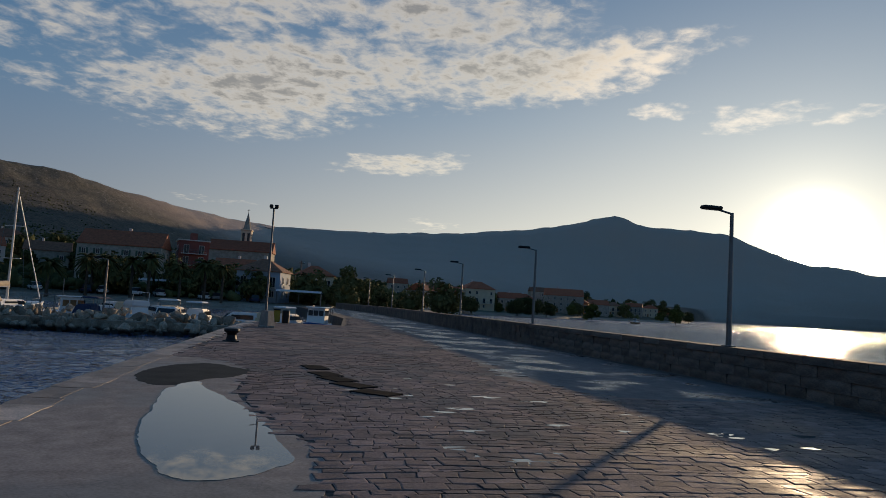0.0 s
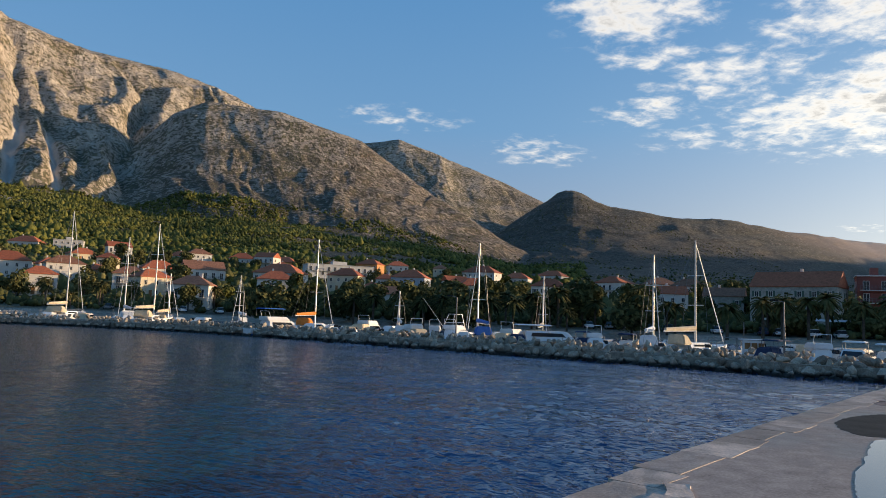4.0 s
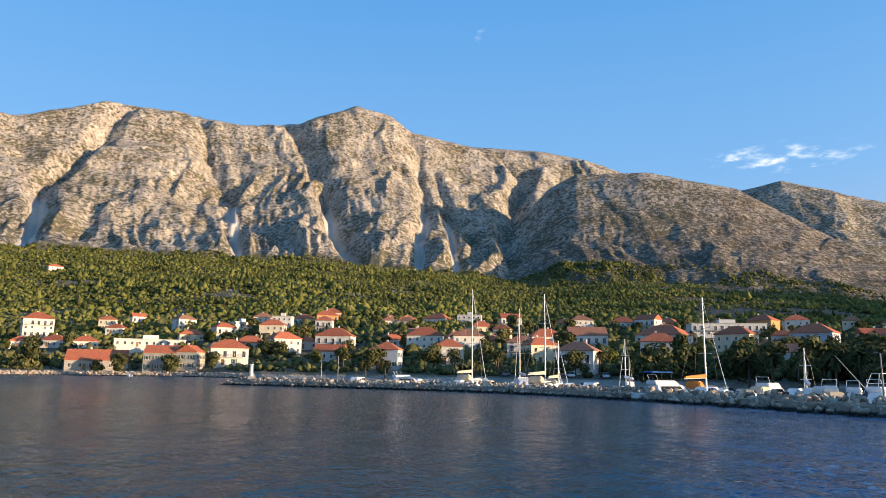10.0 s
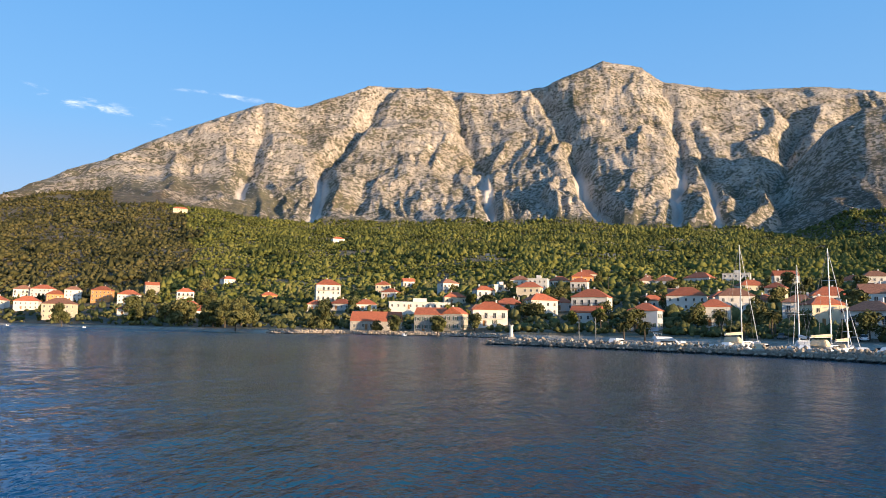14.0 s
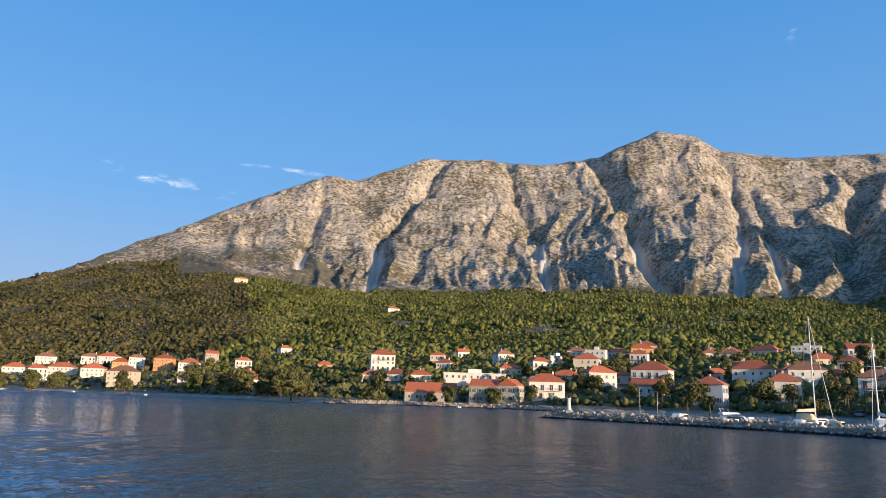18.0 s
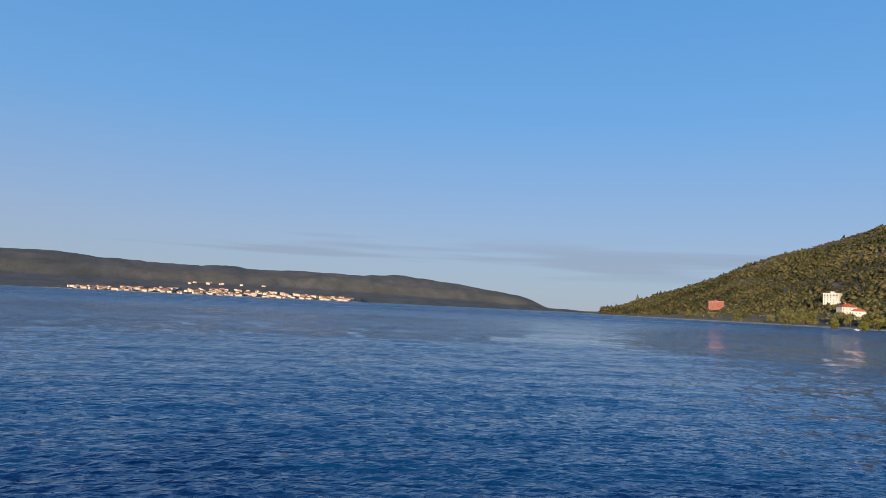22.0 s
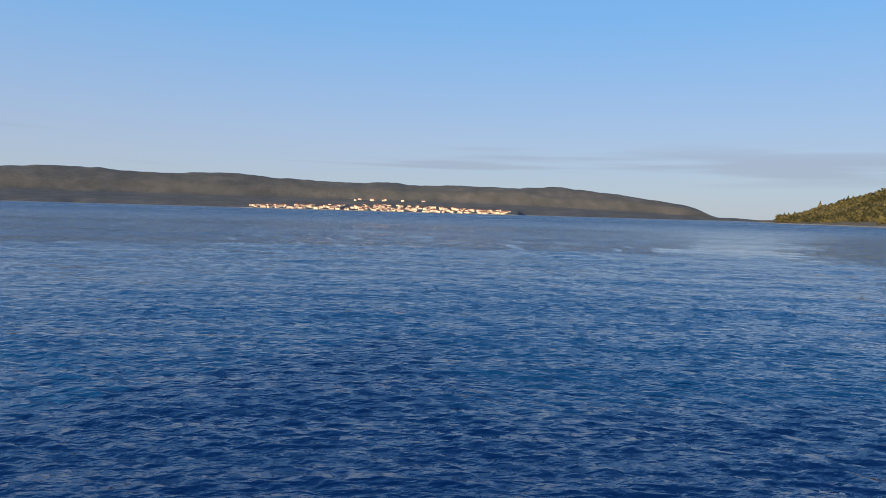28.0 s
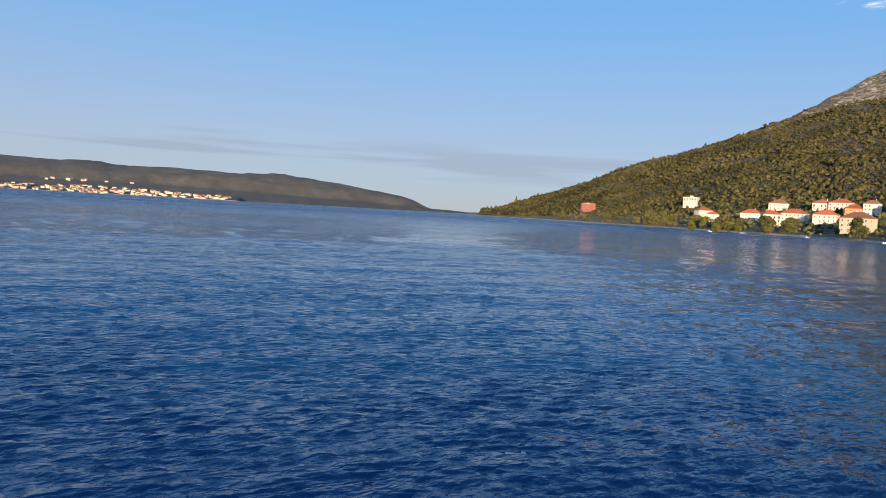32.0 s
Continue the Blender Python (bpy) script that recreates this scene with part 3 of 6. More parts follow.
def build_land():
    az = np.concatenate([np.arange(-170, -62, 0.36), np.arange(-62, 56, 0.13), np.arange(56, 125.1, 0.30)])
    d = np.concatenate([np.geomspace(105, 800, 76), np.linspace(805, 2950, 214)[1:], np.linspace(2950, 4960, 64)[1:]])
    A, D = np.meshgrid(az, d)
    z, wood, scree = land(A, D)
    r = np.radians(A)
    co = np.stack([-np.sin(r) * D, np.cos(r) * D, z], -1).reshape(-1, 3)
    nr, nc = A.shape
    i = np.arange(nr * nc).reshape(nr, nc)
    quads = np.stack([i[:-1, :-1], i[1:, :-1], i[1:, 1:], i[:-1, 1:]], -1).reshape(-1, 4)
    keep = co[:, 2][quads].max(1) > -3.0
    quads = quads[keep][:, ::-1]
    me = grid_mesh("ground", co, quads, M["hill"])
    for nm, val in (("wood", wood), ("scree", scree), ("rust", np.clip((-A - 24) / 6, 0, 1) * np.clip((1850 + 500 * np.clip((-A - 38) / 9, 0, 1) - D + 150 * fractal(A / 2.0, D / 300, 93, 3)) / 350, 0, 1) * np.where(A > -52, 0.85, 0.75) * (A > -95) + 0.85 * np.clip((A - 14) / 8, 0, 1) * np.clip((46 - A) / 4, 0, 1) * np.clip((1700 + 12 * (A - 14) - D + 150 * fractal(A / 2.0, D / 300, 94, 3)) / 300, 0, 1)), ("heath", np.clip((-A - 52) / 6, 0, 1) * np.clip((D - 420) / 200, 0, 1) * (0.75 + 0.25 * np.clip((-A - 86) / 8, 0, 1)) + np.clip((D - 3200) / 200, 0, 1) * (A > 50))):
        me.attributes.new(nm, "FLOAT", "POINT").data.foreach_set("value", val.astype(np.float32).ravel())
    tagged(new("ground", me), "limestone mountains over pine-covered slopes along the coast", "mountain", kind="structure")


build_land()


def build_sea():
    """The sea: real wavelets near the mole, a level sheet out to the horizon."""
    az = np.concatenate([[-180, -170, -160], np.arange(-150, -136, 1.0), np.arange(-136, -75, 0.6), np.arange(-75, 125, 0.42), [126, 130, 135, 145, 155, 165, 180]])
    d = np.concatenate([[0.5, 3.0, 5.0, 6.0], np.geomspace(6.5, 60, 380), np.geomspace(60, 700, 70)[1:], [900, 1300, 2200, 4990]])
    A, D = np.meshgrid(np.radians(az), d)
    x, y = -np.sin(A) * D, np.cos(A) * D
    # many small wave trains about one wind
    r = np.random.default_rng(6)
    z = np.zeros_like(x)
    wob = 0.8 * fractal(x / 4, y / 4, 301, 3)
    for k in range(52):
        swell = k >= 34
        lam = (0.85 * 9.0 ** ((k - 34) / 17.0) if swell else 0.16 * 3.0 ** (k / 33.0)) * r.uniform(0.9, 1.1)
        th = radians(160) + r.normal() * (0.9 if k % 5 == 0 else 0.30)
        ph = (x * math.cos(th) + y * math.sin(th)) * (2 * math.pi / lam) + r.uniform(0, 6.28) + wob * (1.5 + 1.0 / lam)
        amp = (0.0050 * min(1.0, (2.5 / lam) ** 0.5) if swell else 0.0200 * min(1.0, (0.20 / lam) ** 0.3)) * lam * np.clip(1.6 - D / (95 * lam), 0, 1)
        pack = 0.45 + 1.1 * np.clip(0.5 + value_noise(x / (5 * lam) + k, y / (5 * lam), 400 + k), 0, 1)
        z = z + amp * pack * (0.46 * np.sin(ph) - 0.10 * np.cos(2 * ph))
    gust = 0.75 + 0.5 * np.clip(0.5 + 1.2 * fractal(x / 60, y / 40, 231, 2), 0, 1)
    # flatter waves in the same sector that mirrors the massif
    calm = 1 - 0.6 * np.clip((y - 1.2 * np.abs(x - 0.15 * y)) / (D + 5) / 0.32, 0, 1)
    z = z * gust * calm * np.clip(1.6 - D / 600, 0, 1)
    co = np.stack([x, y, z], -1).reshape(-1, 3)
    nr, nc = A.shape
    i = np.arange(nr * nc).reshape(nr, nc)
    quads = np.stack([i[:-1, :-1], i[:-1, 1:], i[1:, 1:], i[1:, :-1]], -1).reshape(-1, 4)
    me = grid_mesh("water", co, quads, M["sea"])
    tagged(new("water", me), "deep blue rippled sea round the mole", "sea", kind="structure")


build_sea()

# ---- the mole ----
WALL_Y = -11.7


def deck_edge(x):
    return float(np.interp(x, [-2, 5, 8, 12, 18, 28, 44], [3.5, 3.5, 3.64, 3.63, 3.43, 3.12, 2.5]))


def prism(points, z0, z1):
    bm = bmesh.new()
    top = [bm.verts.new((x, y, z1)) for x, y in points]
    bot = [bm.verts.new((x, y, z0)) for x, y in points]
    bm.faces.new(top)
    bm.faces.new(bot[::-1])
    n = len(points)
    for i in range(n):
        bm.faces.new((top[i], bot[i], bot[(i + 1) % n], top[(i + 1) % n]))
    bmesh.ops.recalc_face_normals(bm, faces=bm.faces)
    return bm


def blob_outline(points, steps=6):
    """A closed smooth curve through points."""
    n, out = len(points), []
    for i in range(n):
        p0, p1, p2, p3 = (Vector(points[(i + k - 1) % n]) for k in range(4))
        for s in range(steps):
            u = s / steps
            out.append(0.5 * ((2 * p1) + (p2 - p0) * u + (2 * p0 - 5 * p1 + 4 * p2 - p3) * u * u + (3 * p1 - p0 - 3 * p2 + p3) * u ** 3))
    return [(v[0], v[1]) for v in out]


def wet_material(name, dry, wet, rough, gloss=0.22, relief=0.02, cracks=False):
    """Paving with damp stains: damp stone is darker and glossier."""
    m, n, b = material(name, 0.7)
    geo = n("ShaderNodeNewGeometry")
    p = geo.outputs["Position"]
    g = n.math("ADD", n.math("MULTIPLY", n.noise(p, 3.0, 5.0), 0.5), n.math("MULTIPLY", n.noise(p, 28.0, 4.0), 0.5))
    c = n.ramp(g, (0.3, tuple(v * 0.6 for v in dry)), (0.68, tuple(v * 1.35 for v in dry)))
    r = n("ShaderNodeObjectInfo").outputs["Random"]
    r2 = geo.outputs["Random Per Island"]
    c = n.mix(1.0, c, n.ramp(n.math("FRACT", n.math("ADD", r, r2)), (0.0, (0.62, 0.60, 0.60)), (1.0, (1.2, 1.12, 1.06))), "MULTIPLY")
    damp = n.step(n.noise(p, 0.55, 5.0, 0.6), 0.46, 0.60)
    c = n.mix(damp, c, n.mix(1.0, c, wet, "MULTIPLY"))
    stain = n.math("MULTIPLY", n.step(n.noise(p, 1.1, 6.0, 0.7, distortion=0.8), 0.54, 0.66), 0.55)
    c = n.mix(stain, c, tuple(v * (0.62 if cracks else 0.42) for v in dry))
    if cracks:
        vein = n.math("ABSOLUTE", n.math("SUBTRACT", n.noise(p, 0.45, 4.0, 0.55, distortion=0.4), 0.5))
        c = n.mix(n.math("SUBTRACT", 0.22, n.math("MULTIPLY", n.step(vein, 0.0006, 0.003), 0.22)), c, (0.03, 0.027, 0.025))
    link(m, c, "Base Color")
    link(m, n.math("SUBTRACT", 0.85, n.math("MULTIPLY", damp, rough)), "Roughness")
    b.inputs["Specular IOR Level"].default_value = gloss
    bp = n("ShaderNodeBump", {"Height": g, "Strength": 0.7, "Distance": relief})
    link(m, bp.outputs[0], "Normal")
    return m


M["paving"] = wet_material("worn_paving", (0.31, 0.232, 0.210), (0.55, 0.53, 0.53), 0.30, 0.20)
M["slab"] = wet_material("mole_concrete", (0.40, 0.345, 0.305), (0.72, 0.70, 0.68), 0.38, 0.35, 0.005, True)
M["asphalt"] = wet_material("wet_asphalt", (0.22, 0.215, 0.215), (0.62, 0.62, 0.64), 0.58, 0.45)
M["kerb"] = wet_material("kerb_limestone", (0.60, 0.52, 0.45), (0.7, 0.66, 0.62), 0.25)
M["puddle"] = plain("still_water", (0.15, 0.15, 0.14), 0.015, grain=0.1)
M["patch"] = plain("tar_patch", (0.018, 0.017, 0.017), 0.85, grain=0.3, scale=3, bump=0.01)
M["patch"].node_tree.nodes["Principled BSDF"].inputs["Specular IOR Level"].default_value = 0.04

M["bed"] = plain("dark_bedding", (0.115, 0.094, 0.082), 0.9, grain=0.3, scale=2.0, bump=0.01)
body = [(-1.3, 3.3), (44.0, 2.28), (44.6, -3.2), (62, -4.6), (96, -3.0), (120, -1.0), (128, -9), (95, -12.6), (-1.3, -12.6)]
mole = tagged(part("pavement", prism(body, -2.5, DECK - 0.011), M["bed"], None), "old stone-paved harbour mole with damp patches", "mole", kind="structure")
slab = part("slab", prism([(max(-1.28, a), b) for a, b in blob_outline([(-1.2, 0.6), (3, 0.25), (5.5, -0.3), (7.4, -0.5), (8.6, -0.2), (10, 0.25), (12.5, 0.8), (15.5, 0.75), (18, 1.4), (18.5, 2.85), (10, 3.12), (-1.2, 3.2)], 3)], DECK - 0.06, DECK), M["slab"], mole, "smooth worn concrete strip")
lane_pts = [(13, -6.9), (14.1, -5.8), (16.6, -5.0), (24, -5.6), (38, -6.35), (62, -6.0), (95, -4.5), (118, -2.5), (122, -8), (95, -11.2), (60, -11.25), (13, -11.25), (11.5, -9.5)]
lane = part("lane", prism(lane_pts, DECK - 0.06, DECK - 0.003), M["asphalt"], mole, "wet asphalt lane along the wall")

def ragged(points, amp, seed):
    """An outline with a worn, uneven edge."""
    return [(x + amp * noise.noise(Vector((x * 3.1, y * 3.1, seed))) + amp * 0.5 * noise.noise(Vector((x * 9, y * 9, seed))), y + amp * noise.noise(Vector((y * 3.1, x * 3.1, seed + 5.0))) + amp * 0.5 * noise.noise(Vector((y * 9, x * 9, seed + 5.0)))) for x, y in points]


M["damp"] = plain("damp_concrete", (0.205, 0.172, 0.150), 0.6, grain=0.3, scale=2.5, bump=0.006)
M["algae"] = plain("dark_algae", (0.028, 0.026, 0.024), 0.6, grain=0.4, scale=2.0, bump=0.01)
for key in ("damp", "algae"):
    M[key].node_tree.nodes["Principled BSDF"].inputs["Specular IOR Level"].default_value = 0.06
part("algae_patch", prism(ragged(blob_outline([(13.0, 2.3), (14.4, 2.75), (16.1, 2.5), (17.0, 1.7), (16.2, 1.0), (15.5, 0.62), (14.5, 1.0), (13.9, 1.45), (13.0, 1.8)], 14), 0.09, 4.0), DECK - 0.03, DECK + 0.003), M["algae"], mole, "dark slimy hollow beside a puddle")
pud = part("puddle", prism(ragged(blob_outline([(13.5, 1.58), (12.6, 1.28), (11.7, 0.92), (10.1, 0.36), (8.2, 0.0), (7.4, -0.15), (6.9, 0.1), (6.55, 0.5), (6.7, 0.95), (7.5, 1.3), (8.6, 1.58), (10.4, 1.76), (12.5, 1.88)], 12), 0.06, 8.0), DECK - 0.02, DECK + 0.005), M["puddle"], None)
tagged(pud, "still rain puddle mirroring the sky on the mole", "puddle", kind="stuff")

# kerb of long stones along the water
rng = random.Random(4)
kerb = new("kerb")
tagged(kerb, "pale worn kerb stones along the mole's edge", "kerb", kind="structure")
x = -1.35
while x < 43.5:
    ln = rng.uniform(0.6, 1.6)
    wd = rng.uniform(0.50, 0.70)
    y1 = deck_edge(x + ln / 2) + rng.uniform(-0.02, 0.02)
    bm = cube(-ln / 2 + 0.012, -wd, -0.45, ln / 2 - 0.012, 0, rng.uniform(0.0, 0.006))
    bmesh.ops.subdivide_edges(bm, edges=bm.edges[:], cuts=2, use_grid_fill=True)
    for v in bm.verts:
        v.co += Vector((rng.uniform(-0.008, 0.008), rng.uniform(-0.022, 0.022), rng.uniform(-0.003, 0.003)))
    o = part("kerb_stone", bm, M["kerb"], kerb)
    o.matrix_world = pose(x + ln / 2, y1, DECK + 0.002, 0, 0, rng.uniform(-1.2, 1.2) - 1.7)
    x += ln
# a few rough blocks of an older kerb show beside it
for bx, by, bl, bw_, bt in ((4.6, 2.70, 0.85, 0.42, 6), (5.55, 2.66, 0.80, 0.46, -4), (6.35, 2.72, 0.62, 0.40, 9), (6.95, 2.83, 0.55, 0.26, 22)):
    bm = cube(-bl / 2, -bw_ / 2, -0.2, bl / 2, bw_ / 2, 0.022)
    bmesh.ops.subdivide_edges(bm, edges=bm.edges[:], cuts=2, use_grid_fill=True)
    for v in bm.verts:
        v.co += Vector((rng.uniform(-0.02, 0.02), rng.uniform(-0.02, 0.02), rng.uniform(-0.004, 0.004)))
    part("kerb_stone", bm, M["kerb"], kerb).matrix_world = pose(bx, by, DECK + 0.002, 0, 0, bt)


def in_slab(px, py):
    edge = np.interp(px, [-2.4, 3, 5.5, 7.4, 8.6, 10, 12.5, 15.5, 17.8, 18.6], [0.6, 0.25, -0.3, -0.5, -0.2, 0.25, 0.8, 0.75, 1.3, 2.6])
    return px < 18.6 and py > edge + 0.06


def in_lane(px, py):
    return px > 13 and py < np.interp(px, [13, 14.1, 16.6, 24, 38, 62, 95], [-6.9, -5.8, -5.0, -5.6, -6.35, -6.0, -4.5]) - 0.12


def course_line(i, x0, y):
    """The joint between two courses, never quite straight."""
    return x0 + 0.085 * math.sin(y * 0.8 + x0 * 0.5) + 0.022 * math.sin(y * 2.9 + i * 1.7) + 0.012 * math.sin(y * 7.3 + i * 2.3)


near_n, far_v, far_f = 0, [], []
rng = random.Random(9)
xs = [-1.2]
while xs[-1] < 62:
    xs.append(xs[-1] + rng.choice((0.13, 0.16, 0.18, 0.20, 0.24)) * rng.uniform(0.92, 1.08) * (1 if xs[-1] < 22 else 1.7))
for i, (xa, xb) in enumerate(zip(xs, xs[1:])):
    y = -11.1 + rng.uniform(0, 0.3)
    ja = rng.uniform(-0.02, 0.02)
    while y < 2.9:
        dy = rng.choice((0.16, 0.22, 0.26, 0.32, 0.42)) * rng.uniform(0.9, 1.12) * (1 if xa < 22 else 1.6)
        y0, y1, jb = y, y + dy, rng.uniform(-0.025, 0.025)
        cx, cy, y, j0, ja = (xa + xb) / 2, y + dy / 2, y + dy, ja, jb
        if in_slab(cx, cy) or in_lane(cx, cy) or cy > deck_edge(cx) - 0.55 or (cx > 44 and cy > -3.6 - (cx - 44) * 0.08):
            continue
        g = 0.003 + 0.005 * rng.random() ** 2
        z = DECK + 0.006 + 0.003 * math.sin(cx * 0.7) * math.sin(cy * 0.9) + rng.uniform(-0.004, 0.004)
        ring = []
        for u, v in ((0, 0), (0.5, 0), (1, 0), (1, 0.5), (1, 1), (0.5, 1), (0, 1), (0, 0.5)):
            yy = (y0 + j0 * (1 - 2 * u) + g) * (1 - v) + (y1 + jb * (1 - 2 * u) - g) * v
            xx = (course_line(i, xa, yy) + g) * (1 - u) + (course_line(i + 1, xb, yy) - g) * u
            ring.append((xx + rng.uniform(-.006, .006), yy + rng.uniform(-.006, .006)))
        tx, ty = rng.uniform(-0.02, 0.02), rng.uniform(-0.014, 0.014)
        vs = [(px, py, DECK - 0.05) for px, py in ring] + [(px, py, z - 0.004 + (px - cx) * tx + (py - cy) * ty) for px, py in ring]
        vs += [(cx + (px - cx) * 0.86, cy + (py - cy) * 0.92, z + (px - cx) * tx + (py - cy) * ty + rng.uniform(-.0015, .0015)) for px, py in ring]
        fs = [(16, 17, 18, 19, 20, 21, 22, 23)] + [(r0 + k, r0 + (k + 1) % 8, r0 + 8 + (k + 1) % 8, r0 + 8 + k) for r0 in (0, 8) for k in range(8)]
        if 5.0 < cx < 8.2 and -6.0 < cy and near_n < 300:
            near_n += 1
            mesh_object("paving_stone", vs, fs, M["paving"], mole)
        else:
            b0 = len(far_v)
            far_v += vs
            far_f += [[b0 + q for q in f] for f in fs]
tagged(mesh_object("paving", far_v, far_f, M["paving"], mole), kind="stuff")

# tarred patches, laid in a slanting row
for i, (px, py) in enumerate(((16.9, -0.68), (15.5, -0.85), (14.6, -1.05), (13.7, -1.3), (12.7, -1.62))):
    o = part("tar_patch", cube(-0.42, -0.26, -0.02, 0.42, 0.26, 0.022, bevel=0.012), M["patch"], mole, "dark tarred patch")
    o.matrix_world = pose(px, py, DECK + 0.003, 0, 0, 12 + 9 * i)
# little pools left in the hollows of the paving
POOLS = [(11.1, -2.84), (12.2, -4.5), (9.74, -4.03), (8.04, -2.08), (10.9, -5.8), (9.3, -6.24), (8.3, -6.3), (7.4, -2.74), (13.5, -6.3), (9.3, -7.7), (12.6, -3.7)]
for i in range(40):
    px, py = POOLS[i] if i < len(POOLS) else (rng.uniform(7.0, 22), rng.uniform(-7.5, -1.0))
    s = rng.uniform(0.10, 0.15) if i < len(POOLS) else rng.uniform(0.04, 0.10)
    o = part("pool", prism(blob_outline([(-s, 0), (-s * .4, s * 1.6), (s * .5, s * 2.6), (s, 0.2 * s), (s * .4, -s * 2.0)], 3), -0.01, 0.0), M["puddle"], pud)
    o.matrix_world = pose(px, py, DECK + 0.0065)

# parapet wall of ashlar with a coping
wall = tagged(new("wall_seaward"), "weathered ashlar parapet wall with a coping", "wall", kind="structure")
core_pts = [(-1.3, WALL_Y - 0.62), (60, WALL_Y - 0.62), (92, WALL_Y - 0.1), (122, WALL_Y + 3.6), (122, WALL_Y + 4.1), (92, WALL_Y + 0.46), (60, WALL_Y - 0.06), (-1.3, WALL_Y - 0.06)]
part("core", prism(core_pts, -2.0, DECK + 0.80), M["wallstone"], wall)
far_v, far_f = [], []
BLOCKS = []
for s in range(5):
    r = random.Random(40 + s)
    bm = cube(-0.5, -0.5, -0.5, 0.5, 0.5, 0.5)
    bmesh.ops.bevel(bm, geom=list(bm.edges), offset=0.009, segments=1, affect="EDGES")
    for v in bm.verts:
        v.co += Vector((r.uniform(-.012, .012), r.uniform(-.035, .035), r.uniform(-.02, .02)))
    me = bpy.data.meshes.new("ashlar")
    bm.to_mesh(me)
    bm.free()
    me.materials.append(M["wallstone"])
    BLOCKS.append(me)
rng = random.Random(12)
for course in range(4):
    cop = course == 3
    z0, hgt = (DECK - 0.02, 0.27) if not cop else (DECK + 0.79, 0.19)
    z0 = z0 + 0.27 * course if not cop else z0
    x = -1.3 + rng.uniform(0, 0.4)
    while x < 60:
        ln = rng.uniform(0.55, 1.15) * (1.5 if cop else 1)
        yy = WALL_Y - 0.30
        m = pose(x + ln / 2, yy + rng.uniform(-.012, .012), z0 + hgt / 2, 0, 0, rng.uniform(-.5, .5)) @ Matrix.Diagonal((ln - 0.006, 0.70 if cop else 0.62, hgt - 0.006, 1))
        me = BLOCKS[rng.randrange(5)]
        if 6 < x < 32:
            o = new("coping_stone" if cop else "ashlar", me)
            o.parent = wall
            o.matrix_world = m
        else:
            b0 = len(far_v)
            far_v += [m @ v.co for v in me.vertices]
            far_f += [[b0 + i for i in p.vertices] for p in me.polygons]
        x += ln
tagged(mesh_object("masonry", far_v, far_f, M["wallstone"], wall), kind="stuff")
part("coping", prism([(60, WALL_Y - 0.66), (92, WALL_Y - 0.14), (122, WALL_Y + 3.56), (122, WALL_Y + 4.14), (92, WALL_Y + 0.5), (60, WALL_Y - 0.02)], DECK + 0.80, DECK + 0.98), M["wallstone"], wall)


def street_lamp(p, height, turn=0.0, label="slim galvanised lamp post with a flat lantern"):
    o = thing("street_lamp", pose(*p, 0, 0, turn), label, "street lamp", "lamp posts of the harbour")
    bm = rod(bmesh.new(), (0, 0, 0), (0, 0, height), 0.075, 0.05, 10)
    part("pole", bm, M["steel"], o)
    part("base", cube(-0.14, -0.14, 0, 0.14, 0.14, 0.03, bevel=0.008), M["steel"], o)
    part("arm", rod(bmesh.new(), (0, 0, height - 0.03), (0, 0.55, height + 0.08), 0.03, n=8), M["steel"], o)
    bm = cube(-0.13, 0.35, height + 0.04, 0.13, 0.95, height + 0.15, bevel=0.035)
    part("lantern", bm, M["iron"], o, "dark flat lantern")
    return o


first = street_lamp((17.55, WALL_Y - 0.30, DECK + 0.98), 3.75, 0)
for lx in (33.8, 49.4, 64.3):
    copy_thing(first, pose(lx, WALL_Y - 0.30, DECK + 0.98))
for lx, ly in ((82.0, -11.6), (99.0, -10.7)):
    copy_thing(first, pose(lx, ly, DECK + 0.98))


M["mastgrey"] = plain("dull_grey_paint", (0.13, 0.13, 0.135), 0.6, 0.2, grain=0.15, scale=4)


def flood_mast(p, height):
    o = thing("floodlight_mast", pose(*p), "tall thin harbour mast with a floodlight head", "floodlight")
    part("pole", rod(bmesh.new(), (0, 0, 0), (0, 0, height), 0.065, 0.045, 10), M["mastgrey"], o)
    part("crossbar", rod(bmesh.new(), (0, -0.2, height), (0, 0.2, height), 0.03), M["mastgrey"], o)
    part("bracket", rod(bmesh.new(), (0, 0, height * 0.82), (0, 0.4, height * 0.83), 0.022), M["mastgrey"], o)
    for s in (-0.14, 0.14):
        part("floodlight", cube(-0.12, s - 0.10, height + 0.02, 0.13, s + 0.10, height + 0.19, bevel=0.035), M["iron"], o, "black floodlight")
    return o


flood_mast((38.6, 1.25, DECK), 6.3)
blk = thing("concrete_block", pose(36.6, 1.1, DECK, 0, 0, 8), "squat pale concrete block on the mole", "block")
part("body", rod(bmesh.new(), (0, 0, 0), (0, 0, 0.85), 0.42, 0.30, 4), M["concrete"], blk)
part("plinth", cube(-0.36, -0.36, 0, 0.36, 0.36, 0.1, bevel=0.02), M["concrete"], blk)


def lathe(profile, n=20):
    bm = bmesh.new()
    rings = [[bm.verts.new((r * math.cos(2 * math.pi * i / n), r * math.sin(2 * math.pi * i / n), z)) for i in range(n)] for r, z in profile]
    for a, b in zip(rings, rings[1:]):
        for i in range(n):
            bm.faces.new((a[i], a[(i + 1) % n], b[(i + 1) % n], b[i]))
    bm.faces.new(rings[-1])
    bm.faces.new(rings[0][::-1])
    return bm


